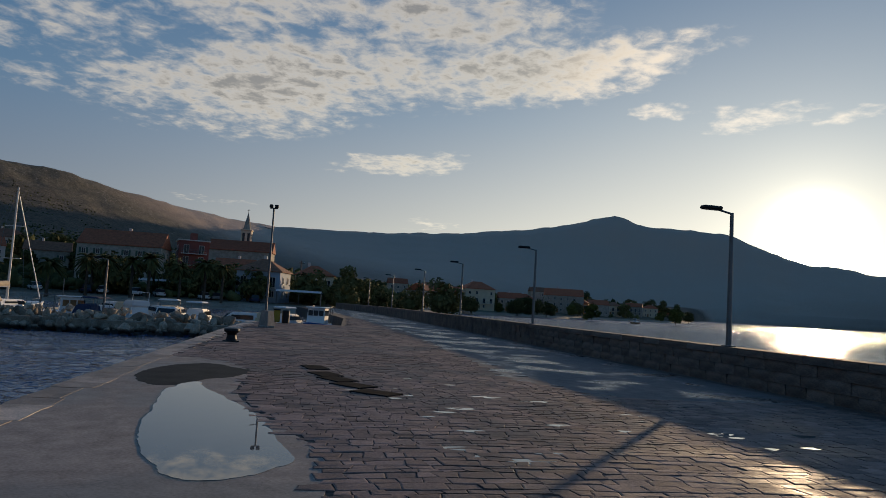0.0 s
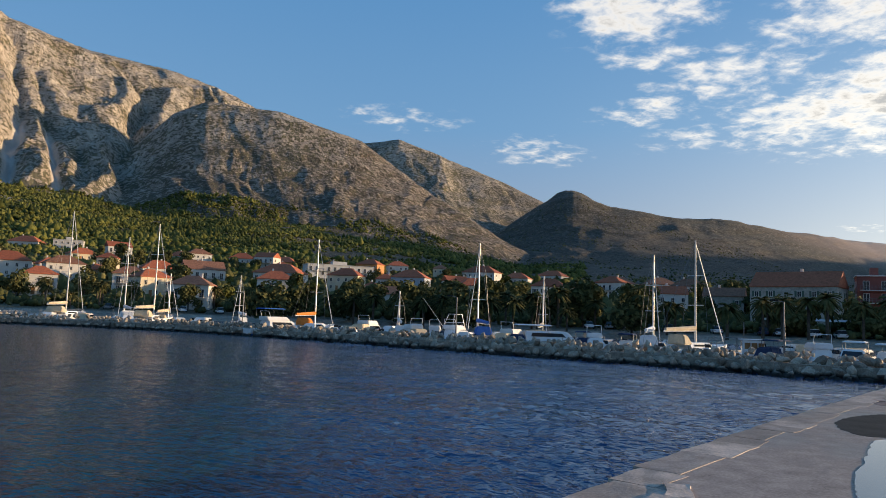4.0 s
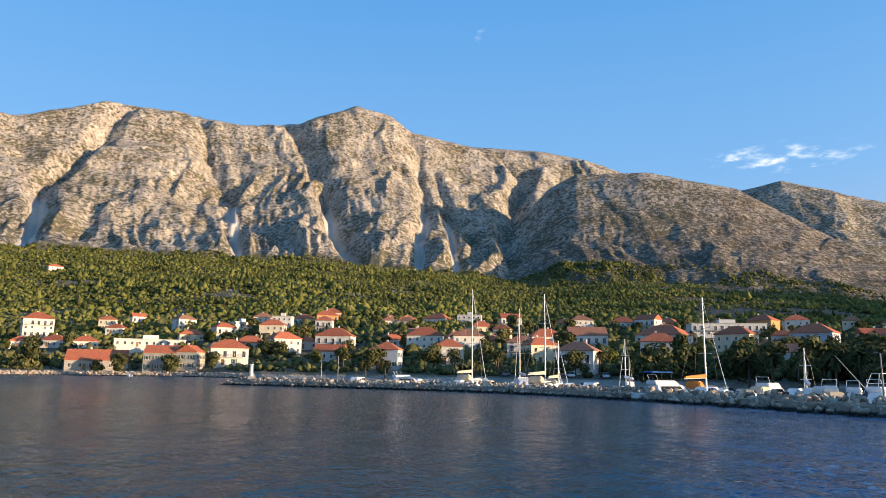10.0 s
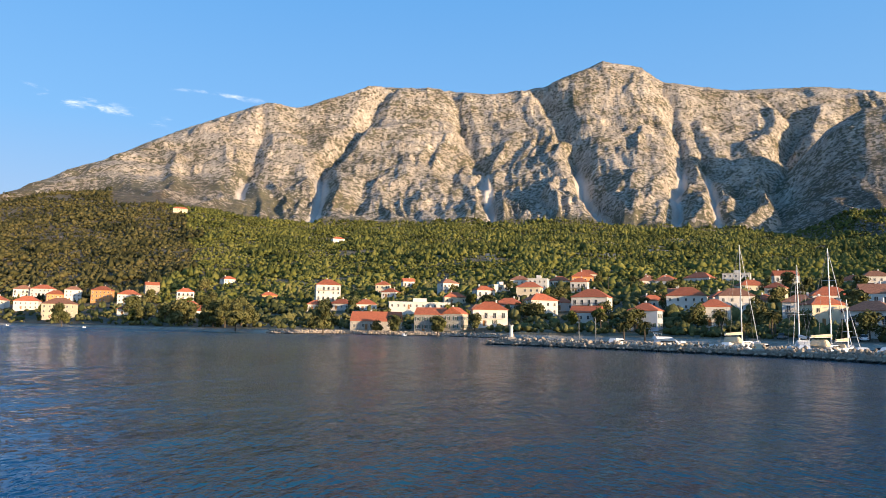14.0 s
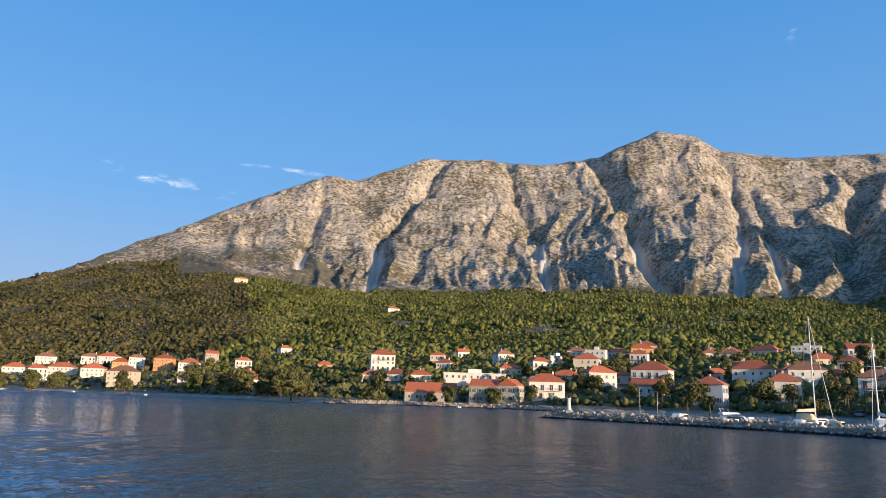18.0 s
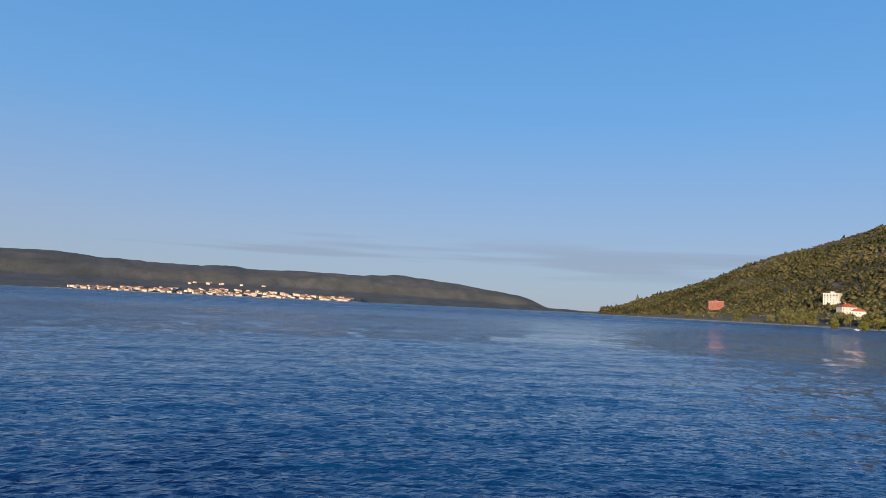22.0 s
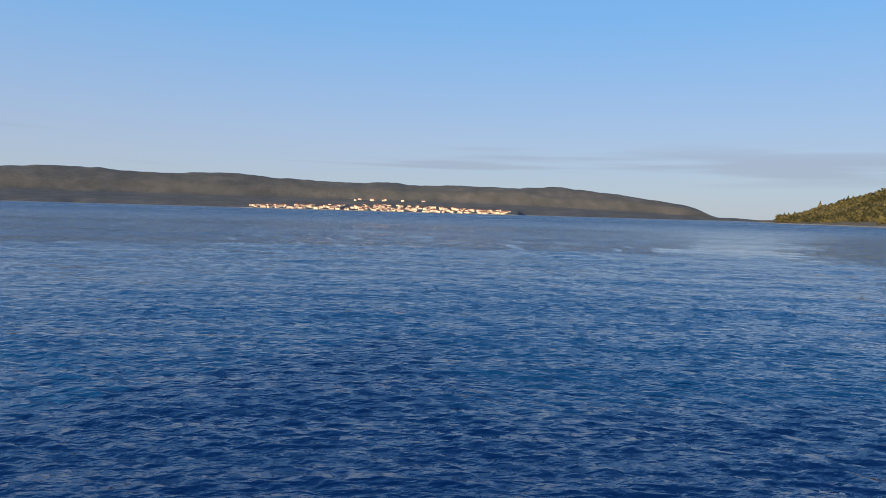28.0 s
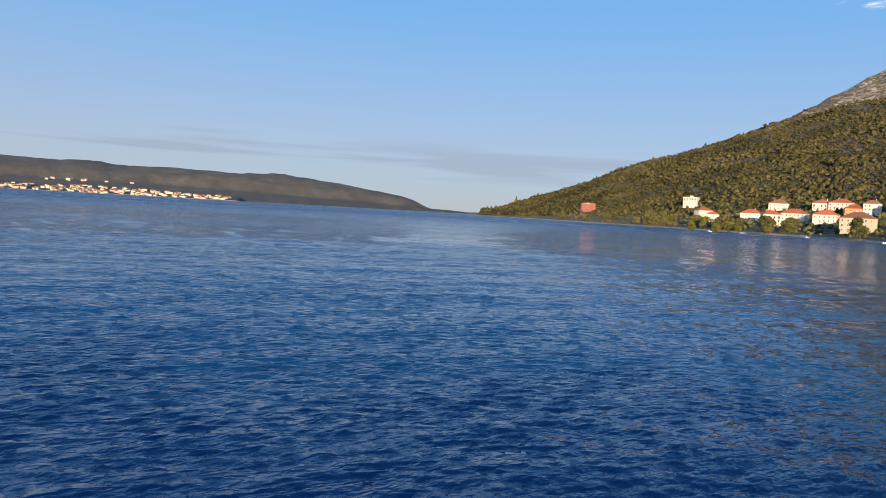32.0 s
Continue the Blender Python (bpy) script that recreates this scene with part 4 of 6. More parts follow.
bol = thing("bollard", pose(24.9, 1.87, DECK), "black cast-iron mooring bollard on the mole", "bollard")
part("base", cube(-0.27, -0.27, 0, 0.27, 0.27, 0.04, bevel=0.012), M["iron"], bol)
part("column", lathe([(0.21, 0.04), (0.17, 0.10), (0.15, 0.22), (0.19, 0.30)]), M["iron"], bol)
part("head", lathe([(0.19, 0.29), (0.25, 0.33), (0.27, 0.38), (0.25, 0.43), (0.14, 0.46), (0.02, 0.465)]), M["iron"], bol)

M["yellow"] = plain("yellow_plastic", (0.40, 0.26, 0.03), 0.5, grain=0.1)
binn = thing("waste_bin", pose(43.4, 0.75, DECK, 0, 0, 5), "yellow and black waste bin standing on the mole", "bin")
part("body", cube(-0.20, -0.19, 0.06, 0.20, 0.19, 0.75, bevel=0.05), M["yellow"], binn)
part("lid", cube(-0.22, -0.21, 0.75, 0.22, 0.21, 0.84, bevel=0.03), M["iron"], binn)
for s in (-0.22, 0.22):
    part("wheel", rod(bmesh.new(), (s - 0.03, 0.17, 0.08), (s + 0.03, 0.17, 0.08), 0.08, n=12), M["iron"], binn)
tyre = thing("fender_drum", pose(43.4, 0.22, DECK), "black rubber drum beside a bin", "fender")
part("drum", lathe([(0.21, 0), (0.22, 0.1), (0.22, 0.72), (0.18, 0.78)]), M["iron"], tyre)

# ---- breakwater of boulders ----
LINE = [(47.8, 3.2), (47.6, 22), (47.4, 40), (47.6, 56), (44.5, 77), (38.5, 93.5), (25.5, 112), (7.5, 133)]


def along(s):
    for (x0, y0), (x1, y1) in zip(LINE, LINE[1:]):
        ln = math.hypot(x1 - x0, y1 - y0)
        if s <= ln:
            return Vector((x0 + (x1 - x0) * s / ln, y0 + (y1 - y0) * s / ln, 0)), Vector(((y1 - y0) / ln, -(x1 - x0) / ln, 0))
        s -= ln
    return Vector((*LINE[-1], 0)), Vector((0.8, 0.55, 0))


def boulder(seed, sub=2):
    r = random.Random(seed)
    bm = bmesh.new()
    bmesh.ops.create_icosphere(bm, subdivisions=sub, radius=0.5)
    planes = [Vector((r.gauss(0, 1), r.gauss(0, 1), r.gauss(0, 1))).normalized() for _ in range(11)]
    cut = [r.uniform(0.27, 0.40) for _ in planes]
    for v in bm.verts:
        n = v.co.normalized()
        k = min([c / max(0.2, n.dot(p)) for p, c in zip(planes, cut) if n.dot(p) > 0.1] + [0.62])
        v.co = n * (k + 0.035 * noise.noise(n * 3 + Vector((seed, 0, 0))))
        v.co.z *= 0.8
    me = bpy.data.meshes.new("boulder")
    bm.to_mesh(me)
    bm.free()
    me.materials.append(M["rock"])
    return me


def boulder_material():
    m, n, b = material("boulder_limestone", 0.9)
    geo = n("ShaderNodeNewGeometry")
    p = geo.outputs["Position"]
    f = n.math("ADD", n.math("MULTIPLY", n.noise(p, 1.6, 6.0, 0.65), 0.6), n.math("MULTIPLY", n.noise(p, 14.0, 4.0), 0.4))
    c = n.ramp(f, (0.32, (0.17, 0.138, 0.108)), (0.48, (0.42, 0.345, 0.27)), (0.66, (0.60, 0.51, 0.41)))
    tone = n.math("FRACT", n.math("ADD", geo.outputs["Random Per Island"], n("ShaderNodeObjectInfo").outputs["Random"]))
    c = n.mix(1.0, c, n.ramp(tone, (0.0, (0.50, 0.49, 0.48)), (0.5, (0.85, 0.83, 0.80)), (1.0, (1.15, 1.12, 1.08))), "MULTIPLY")
    # weed and wet below the tide line
    wet = n.math("SUBTRACT", 1.0, n.step(n.math("ADD", n("ShaderNodeSeparateXYZ", {0: p}).outputs[2], n.math("MULTIPLY", f, 0.3)), 0.32, 0.55))
    c = n.mix(wet, c, (0.022, 0.021, 0.017))
    link(m, c, "Base Color")
    bp = n("ShaderNodeBump", {"Height": f, "Strength": 0.9, "Distance": 0.12})
    link(m, bp.outputs[0], "Normal")
    return m


M["rock"] = boulder_material()
ROCKS = [boulder(i) for i in range(9)]
SMALL = [boulder(20 + i, 1) for i in range(6)]
bw = tagged(new("breakwater"), "rubble-mound breakwater of grey limestone boulders", "breakwater", kind="structure")
rng = random.Random(21)
far_v, far_f, count = [], [], 0
total = sum(math.dist(a, b) for a, b in zip(LINE, LINE[1:]))
for off, zc, size in ((-0.4, -0.2, 0.95), (0.2, 0.1, 1.0), (0.9, 0.4, 0.95), (1.6, 0.7, 0.95), (2.4, 0.92, 0.95), (3.3, 1.05, 0.95), (4.4, 0.9, 1.1), (5.6, 0.4, 1.3)):
    s = rng.uniform(0, 0.6)
    while s < total + 1.5:
        p, n = along(s)
        sz = size * rng.uniform(0.45, 1.0)
        p = p + n * (off + rng.uniform(-.35, .35)) + Vector((0, 0, zc + rng.uniform(-.28, .28)))
        m = Matrix.Translation(p) @ Euler([rng.uniform(0, 6.28) for _ in range(3)]).to_matrix().to_4x4() @ Matrix.Diagonal((sz * rng.uniform(.85, 1.35), sz, sz * rng.uniform(.8, 1.1), 1))
        front = off < 3.0 and s < 62
        me = ROCKS[rng.randrange(9)] if front else SMALL[rng.randrange(6)]
        if front and count < 300:
            count += 1
            o = new("boulder", me)
            o.parent = bw
            o.matrix_world = m
        else:
            b0 = len(far_v)
            far_v += [m @ v.co for v in me.vertices]
            far_f += [[b0 + i for i in q.vertices] for q in me.polygons]
        s += sz * rng.uniform(0.62, 0.95)
tagged(mesh_object("boulders", far_v, far_f, M["rock"], bw), kind="stuff")
# a bed of rubble fills the mound
bed = []
for k in range(0, int(total) + 1, 3):
    p, n = along(k)
    bed.append((p + n * 0.9, p + n * 6.2))
part("core", prism([tuple(a.xy) for a, b in bed] + [tuple(b.xy) for a, b in bed[::-1]], -2, 0.75), M["rock"], bw)

bc, bn = along(total - 4)
bc = bc + bn * 2.6
bea = thing("harbour_beacon", pose(bc.x, bc.y, 1.2), "small white harbour light on the breakwater's head", "beacon")
part("plinth", cube(-0.7, -0.7, -0.3, 0.7, 0.7, 0.35, bevel=0.06), M["concrete"], bea)
part("tower", lathe([(0.36, 0.35), (0.30, 2.3), (0.40, 2.34), (0.40, 2.46)]), M["white"], bea)
part("lantern", lathe([(0.15, 2.46), (0.16, 2.75), (0.02, 2.9)], 12), M["glass"], bea)
rail_pts = [(0.36 * math.cos(a), 0.36 * math.sin(a)) for a in (0.4, 1.97, 3.54, 5.1)]
part("rail", rods([((a, b, 2.45), (a, b, 2.85)) for a, b in rail_pts] + [((*rail_pts[i], 2.85), (*rail_pts[i - 1], 2.85)) for i in range(4)], 0.018), M["steel"], bea)

# rubble along the shore beyond the basin, and quay wall
far_v, far_f = [], []
for az in np.arange(-5.5, 14.2, 0.10):
    ds = columns(SHORE, az)[0]
    for k in range(3):
        sz = rng.uniform(0.7, 1.7)
        p = bearing(az + rng.uniform(-.1, .1), ds - 3.5 + 2.2 * k + rng.uniform(-.6, .6), 0.1 + 0.5 * k)
        me = SMALL[rng.randrange(6)]
        m = Matrix.Translation(p) @ Euler([rng.uniform(0, 6.28) for _ in range(3)]).to_matrix().to_4x4() @ Matrix.Scale(sz, 4)
        b0 = len(far_v)
        far_v += [m @ v.co for v in me.vertices]
        far_f += [[b0 + i for i in q.vertices] for q in me.polygons]
tagged(mesh_object("shore_rubble", far_v, far_f, M["rock"]), "pale rubble protecting the shore road", "rubble", kind="stuff")

# ---- boats ----
def hull(length, beam, free, draft=0.5, rake=0.12, transom=0.75):
    """A lofted hull, bow towards +x, floating at z = 0."""
    bm = bmesh.new()
    rows_, n = [], 9
    for i in range(n):
        u = i / (n - 1)
        x = -length / 2 + length * u
        half = beam / 2 * (transom + (1 - transom) * math.sin(min(1, u / 0.45) * math.pi / 2)) * (1 if u < 0.5 else max(0.02, math.cos((u - 0.5) / 0.5 * math.pi / 2) ** 0.7))
        sheer = free * (1 + 0.35 * max(0, u - 0.35) ** 1.5 * 2)
        x_top = x + rake * length * max(0, u - 0.7) / 0.3 * 0.5
        rows_.append([bm.verts.new(v) for v in ((x, 0, -draft * (1 - 0.7 * u ** 3)), (x, half * 0.72, -0.1), (x, half * 0.95, sheer * 0.5), (x_top, half, sheer), (x_top, half * 0.93, sheer + 0.02), (x_top, 0, sheer - 0.02))])
    for a, b in zip(rows_, rows_[1:]):
        for k in range(5):
            bm.faces.new((a[k], b[k], b[k + 1], a[k + 1]))
    bm.faces.new(rows_[0][::-1])
    bm.faces.new(rows_[-1])
    bmesh.ops.mirror(bm, geom=bm.verts[:] + bm.edges[:] + bm.faces[:], axis="Y", merge_dist=0.001)
    bmesh.ops.recalc_face_normals(bm, faces=bm.faces)
    return bm


def loft_box(x0, x1, w0, w1, z0, z1, slope=0.3, back=0.1, bevel=0.06):
    """A cabin: narrower at the roof, with a sloping front."""
    bm = bmesh.new()
    h = z1 - z0
    v = [bm.verts.new(p) for p in ((x0, -w0 / 2, z0), (x1, -w0 / 2, z0), (x1, w0 / 2, z0), (x0, w0 / 2, z0), (x0 + back * h, -w1 / 2, z1), (x1 - slope * h, -w1 / 2, z1), (x1 - slope * h, w1 / 2, z1), (x0 + back * h, w1 / 2, z1))]
    for f in ((3, 2, 1, 0), (4, 5, 6, 7), (0, 1, 5, 4), (1, 2, 6, 5), (2, 3, 7, 6), (3, 0, 4, 7)):
        bm.faces.new([v[i] for i in f])
    if bevel:
        bmesh.ops.bevel(bm, geom=bm.edges[:], offset=bevel, segments=2, affect="EDGES")
    return bm


def rail(parent, pts, h=0.5):
    pairs = []
    for a, b in zip(pts, pts[1:]):
        pairs.append(((*a[:2], a[2] + h), (*b[:2], b[2] + h)))
    pairs += [(a, (*a[:2], a[2] + h)) for a in pts]
    part("railing", rods(pairs, 0.02, 5), M["steel"], parent, "steel railing")


def sailing_yacht(m, length, mast_h, cover="canvascream", furled=True, label="white sailing yacht moored behind the breakwater"):
    o = thing("sailing_yacht", m, label, "sailing boat", "yachts in the marina")
    bm_, fr = length * 0.31, length * 0.095
    part("hull", hull(length, bm_, fr), M["gel"], o)
    part("coachroof", loft_box(-length * 0.12, length * 0.22, bm_ * 0.62, bm_ * 0.5, fr, fr + 0.5, 0.9, 0.2), M["gel"], o)
    for s in (-1, 1):
        part("cabin_window", cube(-length * 0.06, s * bm_ * 0.29 - 0.02, fr + 0.18, length * 0.12, s * bm_ * 0.29 + 0.02, fr + 0.34), M["glass"], o)
    mx = length * 0.08
    part("mast", rod(bmesh.new(), (mx, 0, fr + 0.3), (mx, 0, mast_h), 0.10, 0.06, 10), M["mast"], o)
    part("boom", rod(bmesh.new(), (mx, 0, fr + 1.5), (-length * 0.36, 0, fr + 1.4), 0.07, n=8), M["mast"], o)
    bm = bmesh.new()
    rod(bm, (mx - 0.1, 0, fr + 1.72), (-length * 0.34, 0, fr + 1.56), 0.22, 0.14, 10)
    part("sail_cover", bm, M[cover], o, "folded sail under a canvas cover")
    for k in (0.45, 0.7):
        part("spreader", rod(bmesh.new(), (mx, -bm_ * 0.26, mast_h * k), (mx, bm_ * 0.26, mast_h * k), 0.03, n=6), M["mast"], o)
    bow, stern = (length * 0.52, 0, fr * 1.2), (-length * 0.49, 0, fr)
    part("forestay", rod(bmesh.new(), bow, (mx + 0.05, 0, mast_h - 0.3), 0.045 if furled else 0.02, 0.03 if furled else 0.02, 6), M["gel"], o, "furled headsail")
    part("backstay", rod(bmesh.new(), stern, (mx, 0, mast_h - 0.1), 0.015, n=4), M["steel"], o)
    for s in (-1, 1):
        part("shroud", rods([((mx - 0.1, s * bm_ * 0.46, fr), (mx, s * bm_ * 0.26, mast_h * 0.7)), ((mx, s * bm_ * 0.26, mast_h * 0.7), (mx, 0, mast_h - 0.2))], 0.015, 4), M["steel"], o)
    hood = loft_box(-length * 0.2, -length * 0.08, bm_ * 0.6, bm_ * 0.5, fr + 0.3, fr + 1.15, 0.7, 0.0, 0.1)
    part("sprayhood", hood, M[cover], o, "canvas sprayhood")
    rail(o, [(length * 0.2, bm_ * 0.42, fr * 1.05), (length * 0.42, bm_ * 0.2, fr * 1.15), (length * 0.5, 0, fr * 1.2), (length * 0.42, -bm_ * 0.2, fr * 1.15), (length * 0.2, -bm_ * 0.42, fr * 1.05)])
    return o


def motor_boat(m, length, fly=False, bimini=None, canopy=None, label="white motor cruiser moored in the marina"):
    o = thing("motor_boat", m @ Matrix.Diagonal((0.92, 0.84, 0.74, 1)), label, "motor boat", "motor boats in the marina")
    b, fr = length * 0.33, length * 0.11
    part("hull", hull(length, b, fr, 0.4, 0.2, 0.88), M["gel"], o)
    part("stripe", hull(length * 1.001, b * 1.012, fr * 0.30, 0.05, 0.05, 0.88), M["canvasblue"], o, "blue waterline stripe")
    z = fr + 0.02
    part("cabin", loft_box(-length * 0.22, length * 0.25, b * 0.80, b * 0.62, z, z + 1.25, 0.9, 0.0, 0.10), M["gel"], o)
    for s in (-1, 1):
        part("side_window", loft_box(-length * 0.17, length * 0.14, 0.05, 0.05, z + 0.55, z + 1.0, 0.9, 0.1, 0), M["glass"], o).location = (0, s * b * 0.365, 0)
    part("windscreen", loft_box(length * 0.05, length * 0.205, b * 0.62, b * 0.54, z + 0.55, z + 1.08, 0.9, 0.9, 0), M["glass"], o, "dark raked windscreen")
    if fly:
        part("flybridge", loft_box(-length * 0.24, length * 0.10, b * 0.72, b * 0.62, z + 1.25, z + 1.85, 0.8, -0.2, 0.08), M["gel"], o)
        part("radar_arch", rods([((-length * 0.2, s * b * 0.32, z + 1.8), (-length * 0.23, s * b * 0.3, z + 2.7)) for s in (-1, 1)] + [((-length * 0.23, -b * 0.3, z + 2.7), (-length * 0.23, b * 0.3, z + 2.7))], 0.03), M["gel"], o)
    if bimini:
        zt = z + (3.0 if fly else 1.9)
        part("bimini", loft_box(-length * 0.30, length * 0.02, b * 0.72, b * 0.6, zt, zt + 0.16, 1.0, 1.0, 0.05), M[bimini], o, "canvas sun top")
        for s in (-1, 1):
            for xx in (-length * 0.28, -length * 0.02):
                part("stanchion", rod(bmesh.new(), (xx, s * b * 0.34, zt - 1.1), (xx, s * b * 0.34, zt), 0.02, n=6), M["steel"], o)
    if canopy:
        part("canopy", loft_box(-length * 0.46, -length * 0.16, b * 0.82, b * 0.6, z, z + 1.3, 0.1, 0.35, 0.12), M[canopy], o, "canvas cockpit canopy")
    rail(o, [(length * 0.1, b * 0.46, fr * 1.05), (length * 0.36, b * 0.3, fr * 1.2), (length * 0.52, 0, fr * 1.3), (length * 0.36, -b * 0.3, fr * 1.2), (length * 0.1, -b * 0.46, fr * 1.05)], 0.45)
    return o


def work_boat(m, length, wooden=False, label="small white fishing boat with a boxy wheelhouse"):
    o = thing("fishing_boat", m @ Matrix.Diagonal((0.90, 0.84, 0.82, 1)), label, "fishing boat", "fishing boats in the marina")
    b, fr = length * 0.36, length * 0.12
    part("hull", hull(length, b, fr, 0.5, 0.1, 0.7), M["gel"], o)
    part("rubbing_strake", hull(length * 1.004, b * 1.02, fr * 0.97, 0.02, 0.1, 0.7), M["wood"] if wooden else M["canvasblue"], o)
    part("deck", cube(-length * 0.42, -b * 0.38, fr * 0.9, length * 0.3, b * 0.38, fr * 0.98), M["gel"], o)
    z, x0, x1 = fr * 0.95, -length * 0.18, length * 0.16
    part("wheelhouse", loft_box(x0, x1, b * 0.72, b * 0.66, z, z + 1.75, 0.12, 0.02, 0.05), M["gel"], o)
    for s in (-1, 1):
        for k in range(3):
            xa = x0 + 0.2 + k * (x1 - x0 - 0.3) / 3
            part("window", cube(xa, s * b * 0.345 - 0.03, z + 0.95, xa + (x1 - x0) / 4.2, s * b * 0.345 + 0.03, z + 1.5), M["wood"] if wooden else M["glass"], o, "wheelhouse window")
    for k in (-1, 0, 1):
        part("front_window", cube(x1 - 0.14, k * b * 0.21 - b * 0.085, z + 0.95, x1 - 0.05, k * b * 0.21 + b * 0.085, z + 1.5), M["glass"], o, "wheelhouse window")
        part("stern_window", cube(x0 - 0.02, k * b * 0.21 - b * 0.085, z + 0.95, x0 + 0.06, k * b * 0.21 + b * 0.085, z + 1.5), M["glass"], o, "wheelhouse window")
    part("roof", cube(x0 - 0.25, -b * 0.40, z + 1.75, x1 + 0.15, b * 0.40, z + 1.85, bevel=0.04), M["gel"], o)
    part("mast", rod(bmesh.new(), (x0 + 0.2, 0, z + 1.8), (x0 + 0.2, 0, z + 3.4), 0.04, n=6), M["steel"], o)
    for s in (-1, 1):
        part("awning_frame", rods([((xx, s * b * 0.38, fr * 0.9), (xx, s * b * 0.38, z + 1.9)) for xx in (-length * 0.42, -length * 0.24)] + [((-length * 0.42, s * b * 0.38, z + 1.9), (-length * 0.2, s * b * 0.38, z + 1.9))], 0.03), M["steel"], o)
    return o


def open_boat(m, length, cover=None, label="small open boat with an outboard engine"):
    o = thing("open_boat", m @ Matrix.Diagonal((0.90, 0.84, 0.82, 1)), label, "boat", "small boats in the marina")
    b, fr = length * 0.38, 0.55
    part("hull", hull(length, b, fr, 0.25, 0.15, 0.85), M["gel"], o)
    if cover:
        part("cover", loft_box(-length * 0.42, length * 0.36, b * 0.86, b * 0.3, fr, fr + 0.42, 1.6, 0.4, 0.08), M[cover], o, "taut canvas cover")
    else:
        part("console", loft_box(-0.3, 0.5, b * 0.4, b * 0.34, fr - 0.1, fr + 0.8, 0.5, 0.0, 0.06), M["gel"], o)
        part("windscreen", loft_box(0.12, 0.32, b * 0.36, b * 0.3, fr + 0.8, fr + 1.15, 0.6, -0.6, 0), M["glass"], o)
    part("outboard", loft_box(-length * 0.56, -length * 0.48, 0.36, 0.3, 0.2, 1.05, 0.1, 0.1, 0.08), M["iron"], o, "black outboard engine")
    return o


def berth(az, d, turn, z=0.0):
    p = bearing(az, d, z)
    return pose(p.x, p.y, z, 0, 0, az + turn)


# masts seen over the breakwater, from its head to the mole
sailing_yacht(berth(-22.4, 117, 65), 13.0, 16.6, label="large white sailing yacht with a cream boom cover")
sailing_yacht(berth(-26.5, 108, 100), 10.5, 12.5, label="slender sailing yacht with a bare boom", cover="gel")
sailing_yacht(berth(-28.2, 106, 62), 12.0, 14.5, label="white sailing yacht with a furled headsail")
sailing_yacht(berth(-40.2, 87, 60), 10.5, 11.8, cover="canvasorange", label="sailing yacht with an orange cockpit tent")
sailing_yacht(berth(-53.7, 72, 105), 9.5, 10.6, cover="canvasblue", label="sailing yacht with a blue sail cover")
sailing_yacht(berth(-67.2, 64, 80), 8.5, 9.0, cover="gel", label="small sailing yacht with a tall bare mast")
sailing_yacht(berth(-70.0, 65, 55), 10.0, 10.4, label="sailing yacht with cream sail cover by the breakwater")
sailing_yacht(berth(-47.2, 79, 95), 6.5, 5.6, cover="gel", label="little day-sailer with a short mast")
motor_boat(berth(-17.3, 122, 20), 9.5, fly=True, label="white flybridge cruiser near the breakwater's head")
motor_boat(berth(-24.0, 112, 75), 7.0, canopy="canvascream", label="white cabin boat with a cream canopy")
motor_boat(berth(-30.2, 99, 95), 7.0, canopy="gel", label="white cabin boat under a pale canopy")
open_boat(berth(-31.8, 94, 80), 5.5)
open_boat(berth(-33.2, 92, 60), 5.0, "gel", "small boat under a white cover")
motor_boat(berth(-37.7, 84, 35), 9.8, fly=True, bimini="canvasblue", label="white flybridge cruiser with a blue sun top")
open_boat(berth(-41.6, 80, 85), 6.0, "canvasorange", "boat under an orange canvas cover")
motor_boat(berth(-43.0, 80, 100), 6.5, canopy="canvascream", label="cabin boat with a tan canvas canopy")
open_boat(berth(-44.1, 77, 95), 6.2, "canvasblue", "boat under a bright blue canvas cover")
open_boat(berth(-45.8, 75, 110), 5.6, None, "white open boat with a small windscreen")
motor_boat(berth(-48.6, 74, 90), 6.2, bimini="gel", label="small white cabin boat with a hard top")
open_boat(berth(-50.2, 71, 70), 5.6)
fisher = motor_boat(berth(-51.9, 76, 60), 7.6, fly=True, label="sport-fishing cruiser with a tall tower and outriggers")
z = 1.9
part("tower", rods([((xx, s * 1.0, z), (xx * 0.55, s * 0.55, z + 2.4)) for s in (-1, 1) for xx in (-2.0, 0.4)] + [((-1.1, s * 0.55, z + 2.4), (0.22, s * 0.55, z + 2.4)) for s in (-1, 1)] + [((xx, -0.55, z + 2.4), (xx, 0.55, z + 2.4)) for xx in (-1.1, 0.22)] + [((-1.5, -0.8, z + 1.2), (-1.5, 0.8, z + 1.2)), ((0.3, -0.8, z + 1.2), (0.3, 0.8, z + 1.2))], 0.04), M["mast"], fisher, "tubular lookout tower")
for s in (-1, 1):
    part("outrigger", rod(bmesh.new(), (-0.2, s * 1.3, 1.6), (-2.6, s * 3.4, 6.4), 0.04, 0.015, 6), M["mast"], fisher, "long fishing outrigger")
motor_boat(berth(-56.4, 67, 100), 7.0, canopy="navy", label="cabin boat with a dark blue canopy")
motor_boat(berth(-59.2, 68, 12), 11.5, fly=False, bimini="gel", label="long low white motor yacht beside the breakwater")
motor_boat(berth(-61.9, 64, 95), 6.6, bimini="navy", canopy="navy", label="day boat with a dark blue sun top")
open_boat(berth(-63.6, 61, 80), 5.4)
motor_boat(berth(-65.5, 61, 80), 6.6, bimini="navy", label="day boat with cream seats and blue bimini")
open_boat(berth(-67.9, 60, 60), 5.6)
